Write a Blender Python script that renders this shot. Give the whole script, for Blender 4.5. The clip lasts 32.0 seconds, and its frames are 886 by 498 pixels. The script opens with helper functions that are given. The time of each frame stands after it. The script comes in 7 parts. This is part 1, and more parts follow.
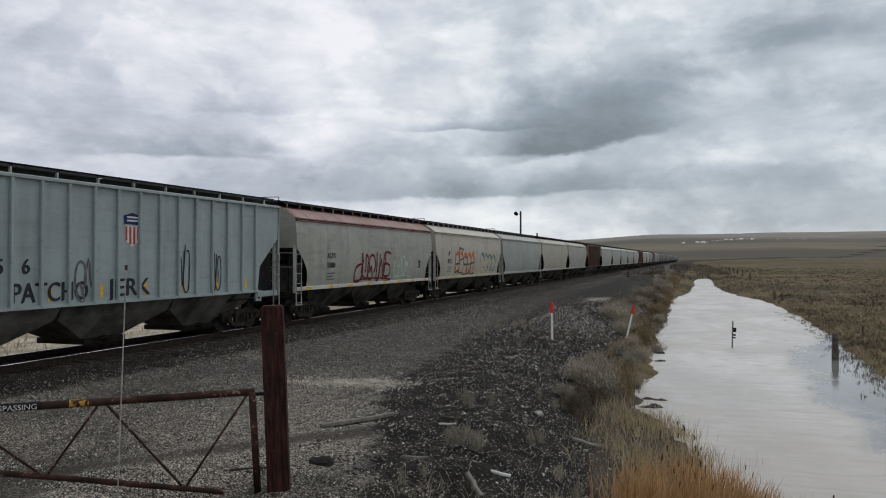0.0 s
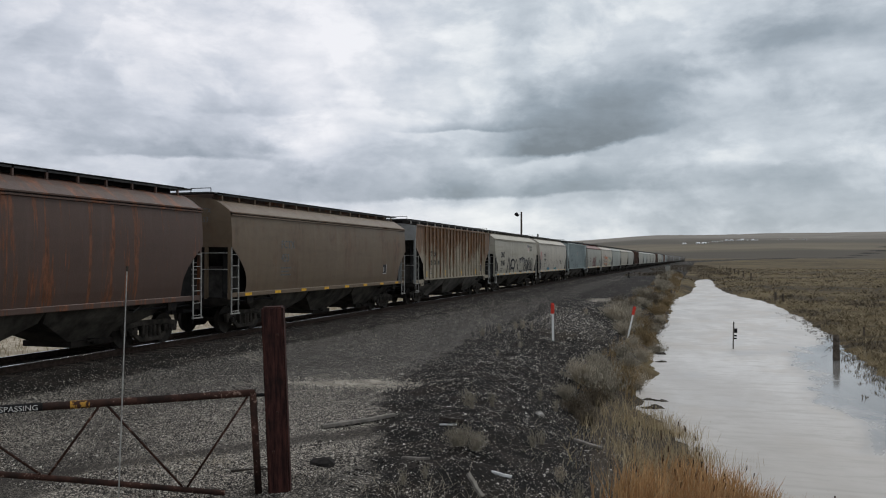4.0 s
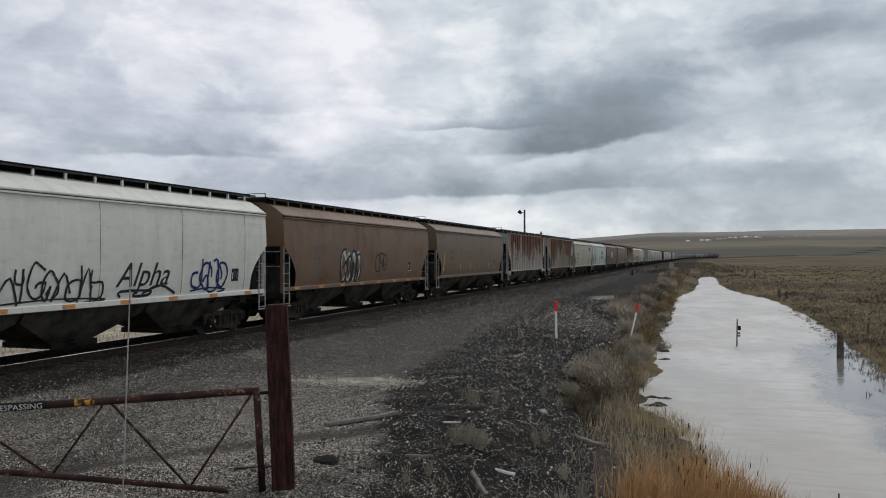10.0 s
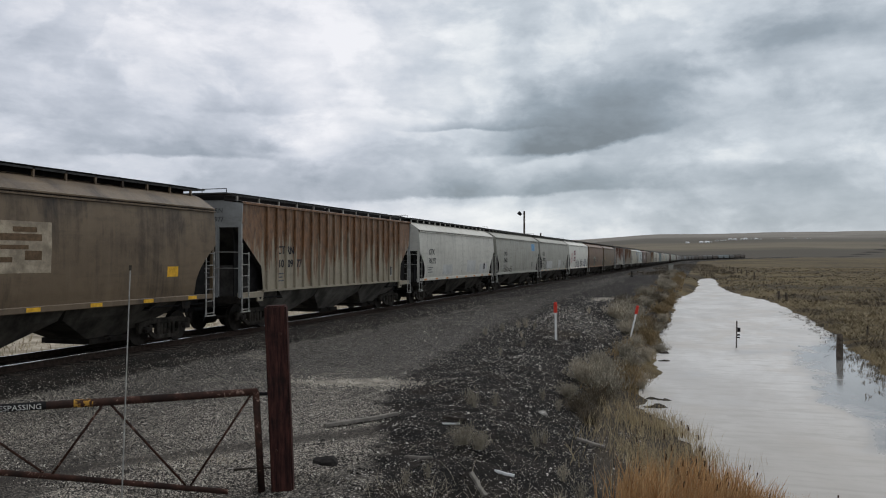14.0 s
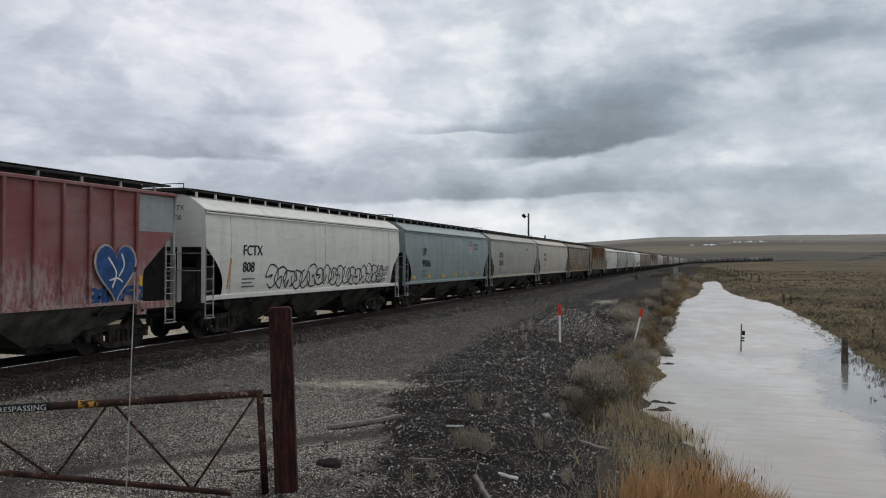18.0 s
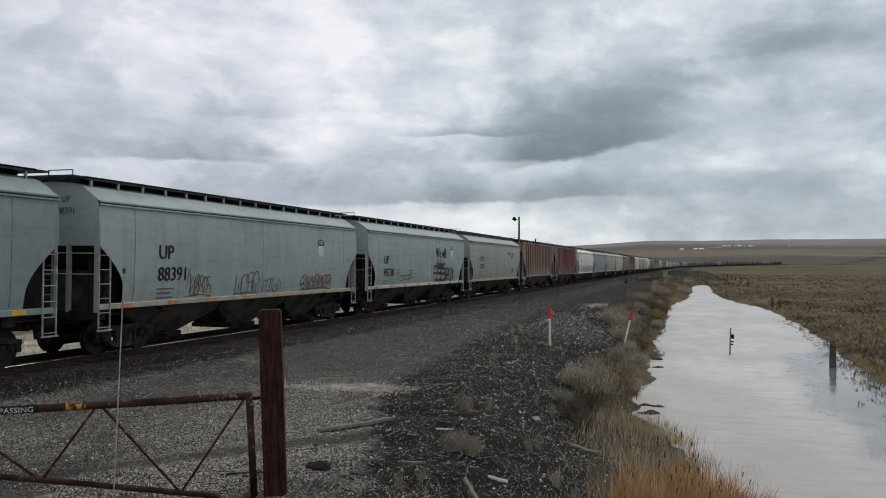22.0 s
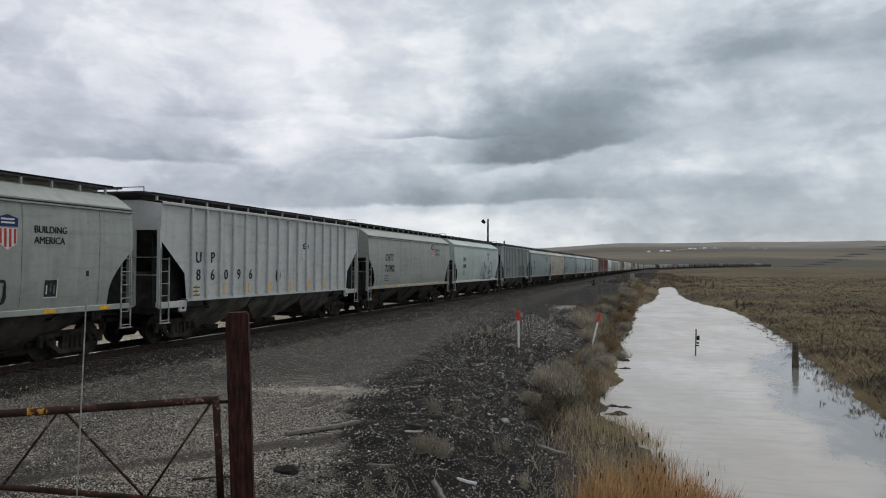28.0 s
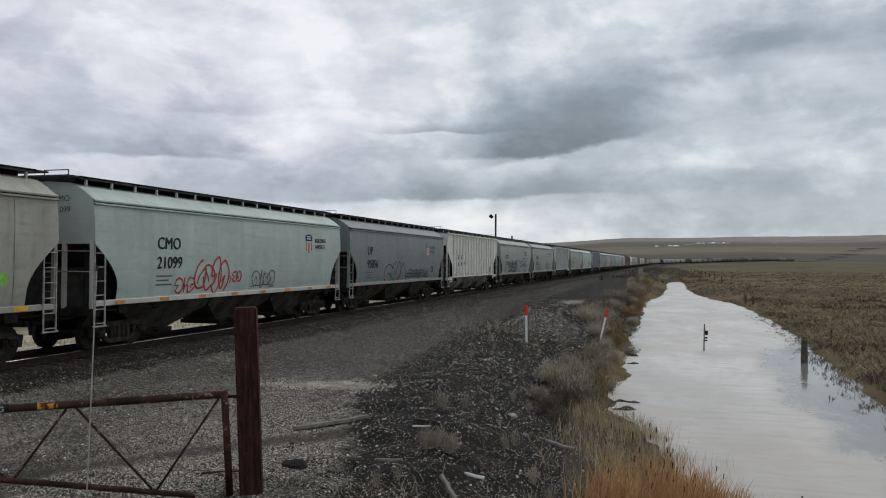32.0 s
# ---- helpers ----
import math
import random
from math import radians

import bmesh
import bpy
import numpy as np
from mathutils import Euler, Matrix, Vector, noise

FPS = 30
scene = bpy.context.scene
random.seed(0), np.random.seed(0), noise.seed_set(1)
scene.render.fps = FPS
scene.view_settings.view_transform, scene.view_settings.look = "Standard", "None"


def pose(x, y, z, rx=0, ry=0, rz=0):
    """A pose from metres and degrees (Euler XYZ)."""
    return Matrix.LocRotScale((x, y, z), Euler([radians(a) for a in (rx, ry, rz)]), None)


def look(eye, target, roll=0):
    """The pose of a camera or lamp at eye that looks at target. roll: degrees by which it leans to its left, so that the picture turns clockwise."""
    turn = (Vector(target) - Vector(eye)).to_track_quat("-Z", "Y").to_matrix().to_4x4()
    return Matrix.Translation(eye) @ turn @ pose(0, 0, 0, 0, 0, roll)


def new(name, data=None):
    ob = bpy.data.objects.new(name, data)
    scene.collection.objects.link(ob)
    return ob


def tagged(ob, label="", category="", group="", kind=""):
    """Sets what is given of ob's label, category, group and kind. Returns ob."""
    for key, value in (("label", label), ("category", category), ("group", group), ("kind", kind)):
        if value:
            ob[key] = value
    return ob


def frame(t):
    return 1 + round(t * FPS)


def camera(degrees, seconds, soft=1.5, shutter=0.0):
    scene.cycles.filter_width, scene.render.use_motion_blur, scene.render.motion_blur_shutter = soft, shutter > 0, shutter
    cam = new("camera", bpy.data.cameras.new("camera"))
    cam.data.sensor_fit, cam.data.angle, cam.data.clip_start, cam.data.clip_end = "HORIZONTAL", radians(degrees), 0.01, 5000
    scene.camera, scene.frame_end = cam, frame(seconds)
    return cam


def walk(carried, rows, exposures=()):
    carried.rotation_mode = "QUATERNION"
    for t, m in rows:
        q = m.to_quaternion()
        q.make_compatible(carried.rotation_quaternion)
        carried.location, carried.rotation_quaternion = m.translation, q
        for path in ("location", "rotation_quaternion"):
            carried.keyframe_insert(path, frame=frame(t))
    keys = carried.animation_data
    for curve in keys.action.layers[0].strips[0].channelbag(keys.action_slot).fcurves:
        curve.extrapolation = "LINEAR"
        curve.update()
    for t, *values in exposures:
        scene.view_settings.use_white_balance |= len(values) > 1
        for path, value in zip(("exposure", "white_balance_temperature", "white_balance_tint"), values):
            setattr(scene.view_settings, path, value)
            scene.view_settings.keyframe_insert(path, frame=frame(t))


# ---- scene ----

# The camera: held by hand on the raised roadside, turning slightly as it follows the train.
cam = camera(58, 32.0, soft=1.05)
EYE = (0.0, 0.0, 2.56)
# seconds, turn, tilt, roll in degrees
PATH = [
    (0, 17.609, 0.646, 0.082),
    (0.5, 17.629, 0.675, 0.028),
    (1, 17.698, 0.485, 0.029),
    (1.5, 17.747, 0.378, 0.001),
    (2, 17.812, 0.394, -0.002),
    (2.5, 17.815, 0.433, -0.051),
    (3, 17.728, 0.678, 0.011),
    (3.5, 17.625, 0.730, 0.025),
    (5.5, 17.950, 0.499, 0.103),
    (6, 18.011, 0.427, 0.036),
    (6.5, 18.179, 0.356, 0.011),
    (7, 18.331, 0.379, -0.088),
    (7.5, 18.438, 0.443, -0.107),
    (8, 18.336, 0.411, -0.011),
    (8.5, 18.125, 0.416, 0.020),
    (9, 17.869, 0.486, 0.000),
    (9.5, 17.814, 0.553, 0.001),
    (10, 17.891, 0.550, -0.046),
    (10.5, 17.948, 0.565, -0.041),
    (11, 17.924, 0.572, -0.034),
    (11.5, 17.849, 0.609, -0.021),
    (12, 17.914, 0.663, -0.011),
    (12.5, 17.951, 0.696, 0.002),
    (13, 17.963, 0.636, 0.036),
    (13.5, 17.923, 0.614, -0.011),
    (14, 17.867, 0.637, 0.045),
    (14.5, 17.913, 0.592, 0.037),
    (16.5, 18.335, 0.324, 0.041),
    (17, 18.377, 0.429, 0.005),
    (17.5, 18.318, 0.601, 0.033),
    (18, 18.167, 0.796, 0.199),
    (18.5, 18.656, 0.895, 0.460),
    (19, 18.313, 1.168, 0.672),
    (19.5, 18.003, 1.073, 0.540),
    (20, 17.619, 1.178, 0.468),
    (20.5, 17.579, 1.015, 0.581),
    (21, 17.491, 0.959, 0.479),
    (21.5, 17.530, 0.942, 0.462),
    (22, 17.491, 1.002, 0.417),
    (22.5, 17.443, 0.951, 0.513),
    (23, 17.325, 0.898, 0.501),
    (23.5, 17.156, 0.737, 0.533),
    (24, 16.862, 0.340, 0.560),
    (24.5, 16.452, 0.133, 0.487),
    (25, 16.266, 0.025, 0.482),
    (25.5, 15.786, 0.262, 0.356),
    (27.5, 15.104, 1.256, 0.412),
    (28, 15.275, 1.182, 0.406),
    (28.5, 15.400, 0.948, 0.320),
    (29, 15.427, 0.835, 0.373),
    (29.5, 15.400, 0.874, 0.422),
    (30, 15.355, 0.954, 0.456),
    (30.5, 15.390, 1.093, 0.444),
    (31, 15.447, 1.149, 0.481),
    (31.5, 15.570, 0.950, 0.297),
    (32, 15.823, 0.817, 0.363),
]
walk(cam, [(t, pose(*EYE, 90 + tilt, 0, turn) @ pose(0, 0, 0, 0, 0, roll)) for t, turn, tilt, roll in PATH],
     exposures=[(0, 0.0), (32, 0.0)])

# ---------------------------------------------------------------- node helpers
class Nodes:
    """A thin wrapper for node trees."""

    def __init__(self, tree):
        self.t = tree

    def add(self, kind):
        return self.t.nodes.new(kind)

    def put(self, socket, v):
        if isinstance(v, bpy.types.NodeSocket):
            self.t.links.new(v, socket)
        elif v is not None:
            if isinstance(v, tuple) and len(v) == 3 and socket.type == "RGBA":
                v = (*v, 1)
            socket.default_value = v

    def math(self, op, a, b=None, c=None, clamp=False):
        n = self.add("ShaderNodeMath")
        n.operation, n.use_clamp = op, clamp
        for s, v in zip(n.inputs, (a, b, c)):
            self.put(s, v)
        return n.outputs[0]

    def vmath(self, op, a, b=None):
        n = self.add("ShaderNodeVectorMath")
        n.operation = op
        self.put(n.inputs[0], a)
        self.put(n.inputs[1], b)
        return n.outputs[0]

    def mix(self, f, a, b):
        n = self.add("ShaderNodeMix")
        n.data_type = "RGBA"
        self.put(n.inputs[0], f)
        self.put(n.inputs[6], a)
        self.put(n.inputs[7], b)
        return n.outputs[2]

    def noise(self, vec, scale, detail=4.0, rough=0.55, distort=0.0):
        n = self.add("ShaderNodeTexNoise")
        self.put(n.inputs["Vector"], vec)
        self.put(n.inputs["Scale"], scale)
        self.put(n.inputs["Detail"], detail)
        self.put(n.inputs["Roughness"], rough)
        self.put(n.inputs["Distortion"], distort)
        return n.outputs[0]

    def cells(self, vec, scale, out="Distance"):
        n = self.add("ShaderNodeTexVoronoi")
        self.put(n.inputs["Vector"], vec)
        self.put(n.inputs["Scale"], scale)
        return n.outputs[out]

    def step(self, v, lo, hi, a=0.0, b=1.0):
        n = self.add("ShaderNodeMapRange")
        n.interpolation_type = "SMOOTHSTEP"
        for s, x in zip(n.inputs, (v, lo, hi, a, b)):
            self.put(s, x)
        return n.outputs[0]

    def scaled(self, vec, s):
        return self.vmath("MULTIPLY", vec, s)

    def xyz(self, vec):
        n = self.add("ShaderNodeSeparateXYZ")
        self.put(n.inputs[0], vec)
        return n.outputs

    def join(self, x, y, z):
        n = self.add("ShaderNodeCombineXYZ")
        for s, v in zip(n.inputs, (x, y, z)):
            self.put(s, v)
        return n.outputs[0]

    def bump(self, h, strength=0.3, dist=0.02):
        n = self.add("ShaderNodeBump")
        n.inputs["Strength"].default_value = strength
        n.inputs["Distance"].default_value = dist
        self.put(n.inputs["Height"], h)
        return n.outputs[0]


def material(name, rough=0.7, metal=0.0, shine=0.12):
    m = bpy.data.materials.new(name)
    m.use_nodes = True
    n = Nodes(m.node_tree)
    b = m.node_tree.nodes["Principled BSDF"]
    b.inputs["Roughness"].default_value = rough
    b.inputs["Metallic"].default_value = metal
    b.inputs["Specular IOR Level"].default_value = shine
    n.bsdf = b
    n.m = m
    n.co = n.add("ShaderNodeTexCoord").outputs["Object"]
    return n


def shifted(n):
    """Object coordinates, shifted from object to object."""
    info = n.add("ShaderNodeObjectInfo")
    return n.vmath("ADD", n.co, n.scaled(n.join(info.outputs["Random"], info.outputs["Random"], info.outputs["Random"]), (37.0, 53.0, 0.0)))


# ---------------------------------------------------------------- sky and sun
world = bpy.data.worlds.new("overcast_sky")
scene.world = world
world.use_nodes = True
wn = Nodes(world.node_tree)
back = world.node_tree.nodes["Background"]
way = wn.add("ShaderNodeTexCoord").outputs["Generated"]
dx, dy, dz = wn.xyz(way)
azimuth = wn.math("ARCTAN2", dx, dy)
height = wn.math("MAXIMUM", dz, 0.0)
flat = wn.join(azimuth, wn.math("MULTIPLY", dz, 1.6), 0.0)
warp = wn.add("ShaderNodeTexNoise")
wn.put(warp.inputs["Vector"], flat)
wn.put(warp.inputs["Scale"], 7.0)
wn.put(warp.inputs["Detail"], 9.0)
wn.put(warp.inputs["Roughness"], 0.58)
bent = wn.vmath("ADD", wn.join(azimuth, dz, 0.0), wn.scaled(wn.vmath("SUBTRACT", warp.outputs["Color"], (0.5, 0.5, 0.5)), (0.20, 0.085, 0.0)))
low_streaks = wn.noise(wn.join(azimuth, wn.math("MULTIPLY", dz, 7.0), 2.0), 4.0, 7, 0.55, 0.4)
puffs = wn.noise(flat, 9.0, 9, 0.54, 0.2)
masses = wn.noise(flat, 3.0, 6, 0.5, 0.3)
cover = wn.math("ADD", wn.math("MULTIPLY", wn.math("SUBTRACT", masses, 0.5), 0.26), wn.math("MULTIPLY", wn.math("SUBTRACT", puffs, 0.5), 0.46))
cover = wn.math("ADD", cover, wn.math("MULTIPLY", wn.math("SUBTRACT", low_streaks, 0.5), 0.20))
lobes = wn.step(wn.noise(wn.vmath("ADD", flat, (3.1, 1.7, 0.0)), 6.5, 10, 0.56, 0.3), 0.45, 0.57)
cover = wn.math("MULTIPLY_ADD", lobes, 0.10, cover)
# ragged billows that fray the cloud edges
fray = wn.noise(wn.join(azimuth, wn.math("MULTIPLY", dz, 2.2), 5.0), 26.0, 8, 0.62, 0.3)
cover = wn.math("MULTIPLY_ADD", wn.math("SUBTRACT", fray, 0.5), 0.16, cover)
light_sum = wn.math("ADD", cover, 0.66)
# broad soft masses of cloud: azimuth, height, half widths, lightness
CLOUDS = [
    (-0.422, 0.247, 0.100, 0.070, 0.14), (-0.491, 0.165, 0.040, 0.032, 0.08), (-0.599, 0.257, 0.080, 0.024, 0.09), (-0.545, 0.156, 0.040, 0.009, 0.10),
    (-0.295, 0.199, 0.035, 0.020, 0.10), (0.036, 0.124, 0.028, 0.018, 0.13), (0.149, 0.115, 0.040, 0.010, 0.11), (-0.280, 0.052, 0.162, 0.015, 0.13),
    (-0.196, 0.246, 0.031, 0.050, -0.16), (-0.127, 0.188, 0.083, 0.029, -0.18), (0.091, 0.173, 0.112, 0.037, -0.13), (0.121, 0.261, 0.110, 0.026, -0.25),
    (-0.004, 0.210, 0.032, 0.006, -0.12), (0.049, 0.073, 0.160, 0.034, -0.11), (-0.771, 0.127, 0.082, 0.031, -0.05), (-0.393, 0.106, 0.104, 0.028, -0.10), (-0.50, 0.10, 0.34, 0.05, -0.07), (-0.30, 0.29, 0.40, 0.05, 0.06),
]
for cx, cz, wx, wz, amount in CLOUDS:
    off = wn.scaled(wn.vmath("SUBTRACT", bent, (cx, cz, 0.0)), (1 / wx, 1 / wz, 0.0))
    d2 = wn.add("ShaderNodeVectorMath")
    d2.operation = "DOT_PRODUCT"
    wn.put(d2.inputs[0], off)
    wn.put(d2.inputs[1], off)
    fall = wn.math("EXPONENT", wn.math("MULTIPLY", d2.outputs["Value"], -0.7))
    light_sum = wn.math("MULTIPLY_ADD", fall, amount, light_sum)
# clouds with a firm flat base: azimuth, base height, rise to the east, half width, edge, depth upwards, lightness
BASES = [
    (-0.134, 0.129, 0.22, 0.080, 0.0080, 0.110, -0.34), (-0.203, 0.121, 0.00, 0.046, 0.0055, 0.045, -0.24), (-0.266, 0.155, 0.02, 0.057, 0.0041, 0.022, -0.22),
    (-0.631, 0.117, 0.02, 0.080, 0.0055, 0.033, -0.22), (-0.539, 0.128, 0.05, 0.047, 0.0055, 0.021, -0.11), (-0.552, 0.170, 0.05, 0.053, 0.0069, 0.021, -0.09),
    (-0.266, 0.074, 0.02, 0.170, 0.0055, 0.045, -0.24), (0.067, 0.233, 0.10, 0.075, 0.0103, 0.035, -0.09),
]
frayed = wn.vmath("ADD", wn.join(azimuth, dz, 0.0), wn.scaled(wn.vmath("SUBTRACT", warp.outputs["Color"], (0.5, 0.5, 0.5)), (0.13, 0.040, 0.0)))
fx, fz, _ = wn.xyz(frayed)
for cx, cz, slope, wx, edge, deep, amount in BASES:
    du = wn.math("SUBTRACT", fx, cx)
    up = wn.math("SUBTRACT", wn.math("SUBTRACT", fz, cz), wn.math("MULTIPLY", du, slope))
    across = wn.math("EXPONENT", wn.math("MULTIPLY", wn.math("MULTIPLY", du, du), -0.7 / wx ** 2))
    body = wn.math("MULTIPLY", wn.step(up, 0.0, edge), wn.step(up, 0.0, deep, 1, 0))
    light_sum = wn.math("MULTIPLY_ADD", wn.math("MULTIPLY", across, body), amount * 1.25, light_sum)
tone = wn.add("ShaderNodeValToRGB")
wn.put(tone.inputs[0], wn.math("MULTIPLY_ADD", light_sum, 1.28, -0.165))
tone.color_ramp.elements[0].position, tone.color_ramp.elements[0].color = 0.05, (0.196, 0.226, 0.254, 1)
tone.color_ramp.elements[1].position, tone.color_ramp.elements[1].color = 1.0, (0.93, 0.945, 0.955, 1)
for at, c in ((0.35, (0.311, 0.361, 0.411)), (0.58, (0.478, 0.527, 0.582)), (0.74, (0.628, 0.674, 0.727))):
    e = tone.color_ramp.elements.new(at)
    e.color = (*c, 1)
sky = wn.add("ShaderNodeTexSky")
sky.sky_type, sky.sun_disc = "NISHITA", False
sky.sun_elevation, sky.sun_rotation = radians(45), radians(17)
blue = wn.scaled(sky.outputs[0], (0.06, 0.06, 0.06))
hue = wn.mix(wn.step(azimuth, -0.50, -0.20), (1.00, 0.985, 1.02), (0.985, 1.0, 1.005))
wn.put(back.inputs["Color"], wn.mix(0.92, blue, wn.vmath("MULTIPLY", tone.outputs[0], hue)))
back.inputs["Strength"].default_value = 1.0

sun = new("sun", bpy.data.lights.new("sun", "SUN"))
sun.data.energy, sun.data.angle, sun.data.color = 0.8, radians(25), (1.0, 0.96, 0.9)
sun.matrix_world = look((25, 82, 86), (0, 0, 0))


# ---------------------------------------------------------------- materials
def paint(name, base, rust=0.0, dirt=0.35, rust_colour=(0.13, 0.045, 0.018), second=None, rough=0.5, dust=0.0, soft=False):
    """Weathered car paint with fading, rain streaks, chips and rust that runs down from the top."""
    n = material(name, rough, 0.0, 0.35)
    co = shifted(n)
    z = n.xyz(n.co)[2]
    streaks = n.math("ADD", n.math("MULTIPLY", n.noise(n.scaled(co, (0.6, 4.0, 0.25)), 1.3, 6, 0.62), 0.5), n.math("MULTIPLY", n.noise(n.scaled(co, (0.6, 9.0, 0.35)), 1.9, 7, 0.68), 0.5))
    runs = n.noise(n.scaled(co, (0.6, 2.2, 0.22)), 1.1, 7, 0.66)
    blotch = n.noise(n.scaled(co, (1, 0.5, 0.8)), 0.7, 5, 0.6)
    grain = n.noise(co, 26, 4, 0.6)
    col = n.mix(n.step(blotch, 0.38, 0.68, 0, 0.55), base, second or tuple(c * 0.74 for c in base))
    grime = n.mix(0.5, tuple(c * 0.35 for c in base), (0.07, 0.055, 0.04))
    col = n.mix(n.math("MULTIPLY", n.step(runs, 0.44, 0.86), dirt), col, grime)
    if rust:
        wide = n.noise(n.scaled(co, (0.6, 1.7, 0.13)), 1.2, 6, 0.6)
        run = n.math("ADD", n.math("MULTIPLY_ADD", n.math("SUBTRACT", streaks, 0.5), 1.9, 0.5), n.math("MULTIPLY", n.math("SUBTRACT", wide, 0.5), 2.2))
        run = n.math("ADD", run, n.math("ADD", n.math("MULTIPLY", n.math("SUBTRACT", z, 2.9), 0.17 * rust), n.math("MULTIPLY", n.math("SUBTRACT", blotch, 0.5), 0.5)))
        if soft:
            # cloudy stains in place of runs
            cloud = n.noise(n.scaled(co, (0.6, 0.55, 0.45)), 1.1, 6, 0.6, 0.5)
            run = n.math("ADD", n.math("MULTIPLY_ADD", n.math("SUBTRACT", run, 0.5), 0.30, 0.5), n.math("MULTIPLY", n.math("SUBTRACT", cloud, 0.5), 1.5))
        mask = n.step(run, 0.56 - 0.13 * rust, 0.80 - 0.13 * rust + 0.2 * soft)
        tint = n.mix(n.step(n.noise(n.scaled(co, (1, 2, 0.7)), 4.0, 6, 0.65), 0.35, 0.65), tuple(c * 0.7 for c in rust_colour), tuple(c * 1.7 for c in rust_colour))
        col = n.mix(n.math("MULTIPLY", mask, 0.94), col, tint)
    scuffs = n.step(n.noise(n.scaled(co, (1, 1.4, 2.6)), 1.9, 7, 0.68), 0.48, 0.68)
    col = n.mix(n.math("MULTIPLY", scuffs, 0.45 * dirt), col, grime)
    smear = n.step(n.noise(n.scaled(co, (1, 0.35, 5.0)), 1.1, 6, 0.62), 0.50, 0.72)
    col = n.mix(n.math("MULTIPLY", smear, 0.5 * dirt), col, grime)
    washed = n.step(n.noise(n.scaled(co, (0.6, 1.6, 0.3)), 1.7, 6, 0.62), 0.50, 0.74, 0, 0.30)
    col = n.mix(washed, col, tuple(min(1, c * 1.22 + 0.02) for c in base))
    if dust:
        low = n.step(n.math("MULTIPLY_ADD", n.math("SUBTRACT", runs, 0.5), 3.2, z), 2.75, 1.45)
        low = n.math("MULTIPLY", low, n.step(n.noise(n.scaled(co, (1, 3.0, 1.2)), 2.6, 7, 0.7), 0.38, 0.62))
        col = n.mix(n.math("MULTIPLY", low, dust), col, (0.42, 0.385, 0.35))
    spots = n.step(n.noise(co, 7, 5, 0.7), 0.66, 0.74)
    col = n.mix(n.math("MULTIPLY", spots, 0.45), col, (0.10, 0.05, 0.03))
    n.put(n.bsdf.inputs["Base Color"], col)
    n.put(n.bsdf.inputs["Roughness"], n.step(grain, 0.2, 0.8, rough - 0.1, rough + 0.15))
    n.put(n.bsdf.inputs["Normal"], n.bump(n.math("ADD", grain, n.math("MULTIPLY", blotch, 2.0)), 0.18, 0.015))
    return n.m


def plain(name, colour, rough=0.7, metal=0.0, scale=6.0, vary=0.3, bump=0.2):
    """A surface of one colour with grain and blotches at two scales."""
    n = material(name, rough, metal)
    co = shifted(n)
    a, b = n.noise(co, scale, 5, 0.6), n.noise(co, scale * 7, 4, 0.6)
    col = n.mix(n.step(a, 0.3, 0.7, 0, 1), tuple(c * (1 - vary) for c in colour), tuple(min(1, c * (1 + vary)) for c in colour))
    col = n.mix(n.step(b, 0.45, 0.75, 0, 0.4), col, tuple(c * 0.55 for c in colour))
    n.put(n.bsdf.inputs["Base Color"], col)
    n.put(n.bsdf.inputs["Normal"], n.bump(n.math("ADD", a, b), bump, 0.01))
    return n.m


def plant(name, light, dark, rough=0.85):
    """Dry stems: colour from one blade to the next."""
    n = material(name, rough)
    geo = n.add("ShaderNodeNewGeometry")
    col = n.mix(geo.outputs["Random Per Island"], dark, light)
    col = n.mix(n.step(n.noise(n.co, 0.8, 3), 0.35, 0.7, 0, 0.5), col, tuple(c * 0.6 for c in dark))
    n.put(n.bsdf.inputs["Base Color"], col)
    return n.m


GRIME = plain("grimy_underframe", (0.019, 0.016, 0.0135), 0.85, 0, 2.5, 0.45)
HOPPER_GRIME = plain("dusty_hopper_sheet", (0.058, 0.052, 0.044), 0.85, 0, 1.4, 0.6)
# the end sheets' colour holds both dirt and the shade between cars
SLOPE_DARK = plain("dirty_shaded_end_sheet", (0.044, 0.041, 0.038), 0.85, 0, 1.6, 0.5)
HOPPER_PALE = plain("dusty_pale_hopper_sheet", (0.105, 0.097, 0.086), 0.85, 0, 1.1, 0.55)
TRUCK_DUST = plain("dusty_cast_truck", (0.036, 0.031, 0.026), 0.9, 0, 3.5, 0.6)
# paler than the slope sheet, for light on the lower end
PANEL_LIT = plain("lit_dark_panel", (0.062, 0.058, 0.054), 0.85, 0, 1.6, 0.5)
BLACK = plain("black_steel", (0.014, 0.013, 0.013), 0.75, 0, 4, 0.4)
GALV = plain("galvanised_walkway", (0.045, 0.045, 0.045), 0.6, 0.3, 5, 0.3)
WHEEL_STEEL = plain("wheel_steel", (0.028, 0.024, 0.021), 0.6, 0.3, 6, 0.3)
RAIL_SIDE = plain("rusty_rail_side", (0.035, 0.024, 0.019), 0.85, 0.1, 9, 0.4)
RAIL_TOP = plain("polished_rail_head", (0.55, 0.55, 0.56), 0.22, 1.0, 8, 0.1, 0.05)
TIE_WOOD = plain("creosoted_wood", (0.06, 0.048, 0.04), 0.9, 0, 5, 0.4)
INK_BLACK = plain("black_lettering", (0.03, 0.03, 0.035), 0.6, 0, 9, 0.4)
INK_GREY = plain("faded_lettering", (0.13, 0.13, 0.13), 0.6, 0, 9, 0.4)
INK_WHITE = plain("white_lettering", (0.62, 0.61, 0.58), 0.6, 0, 9, 0.12)
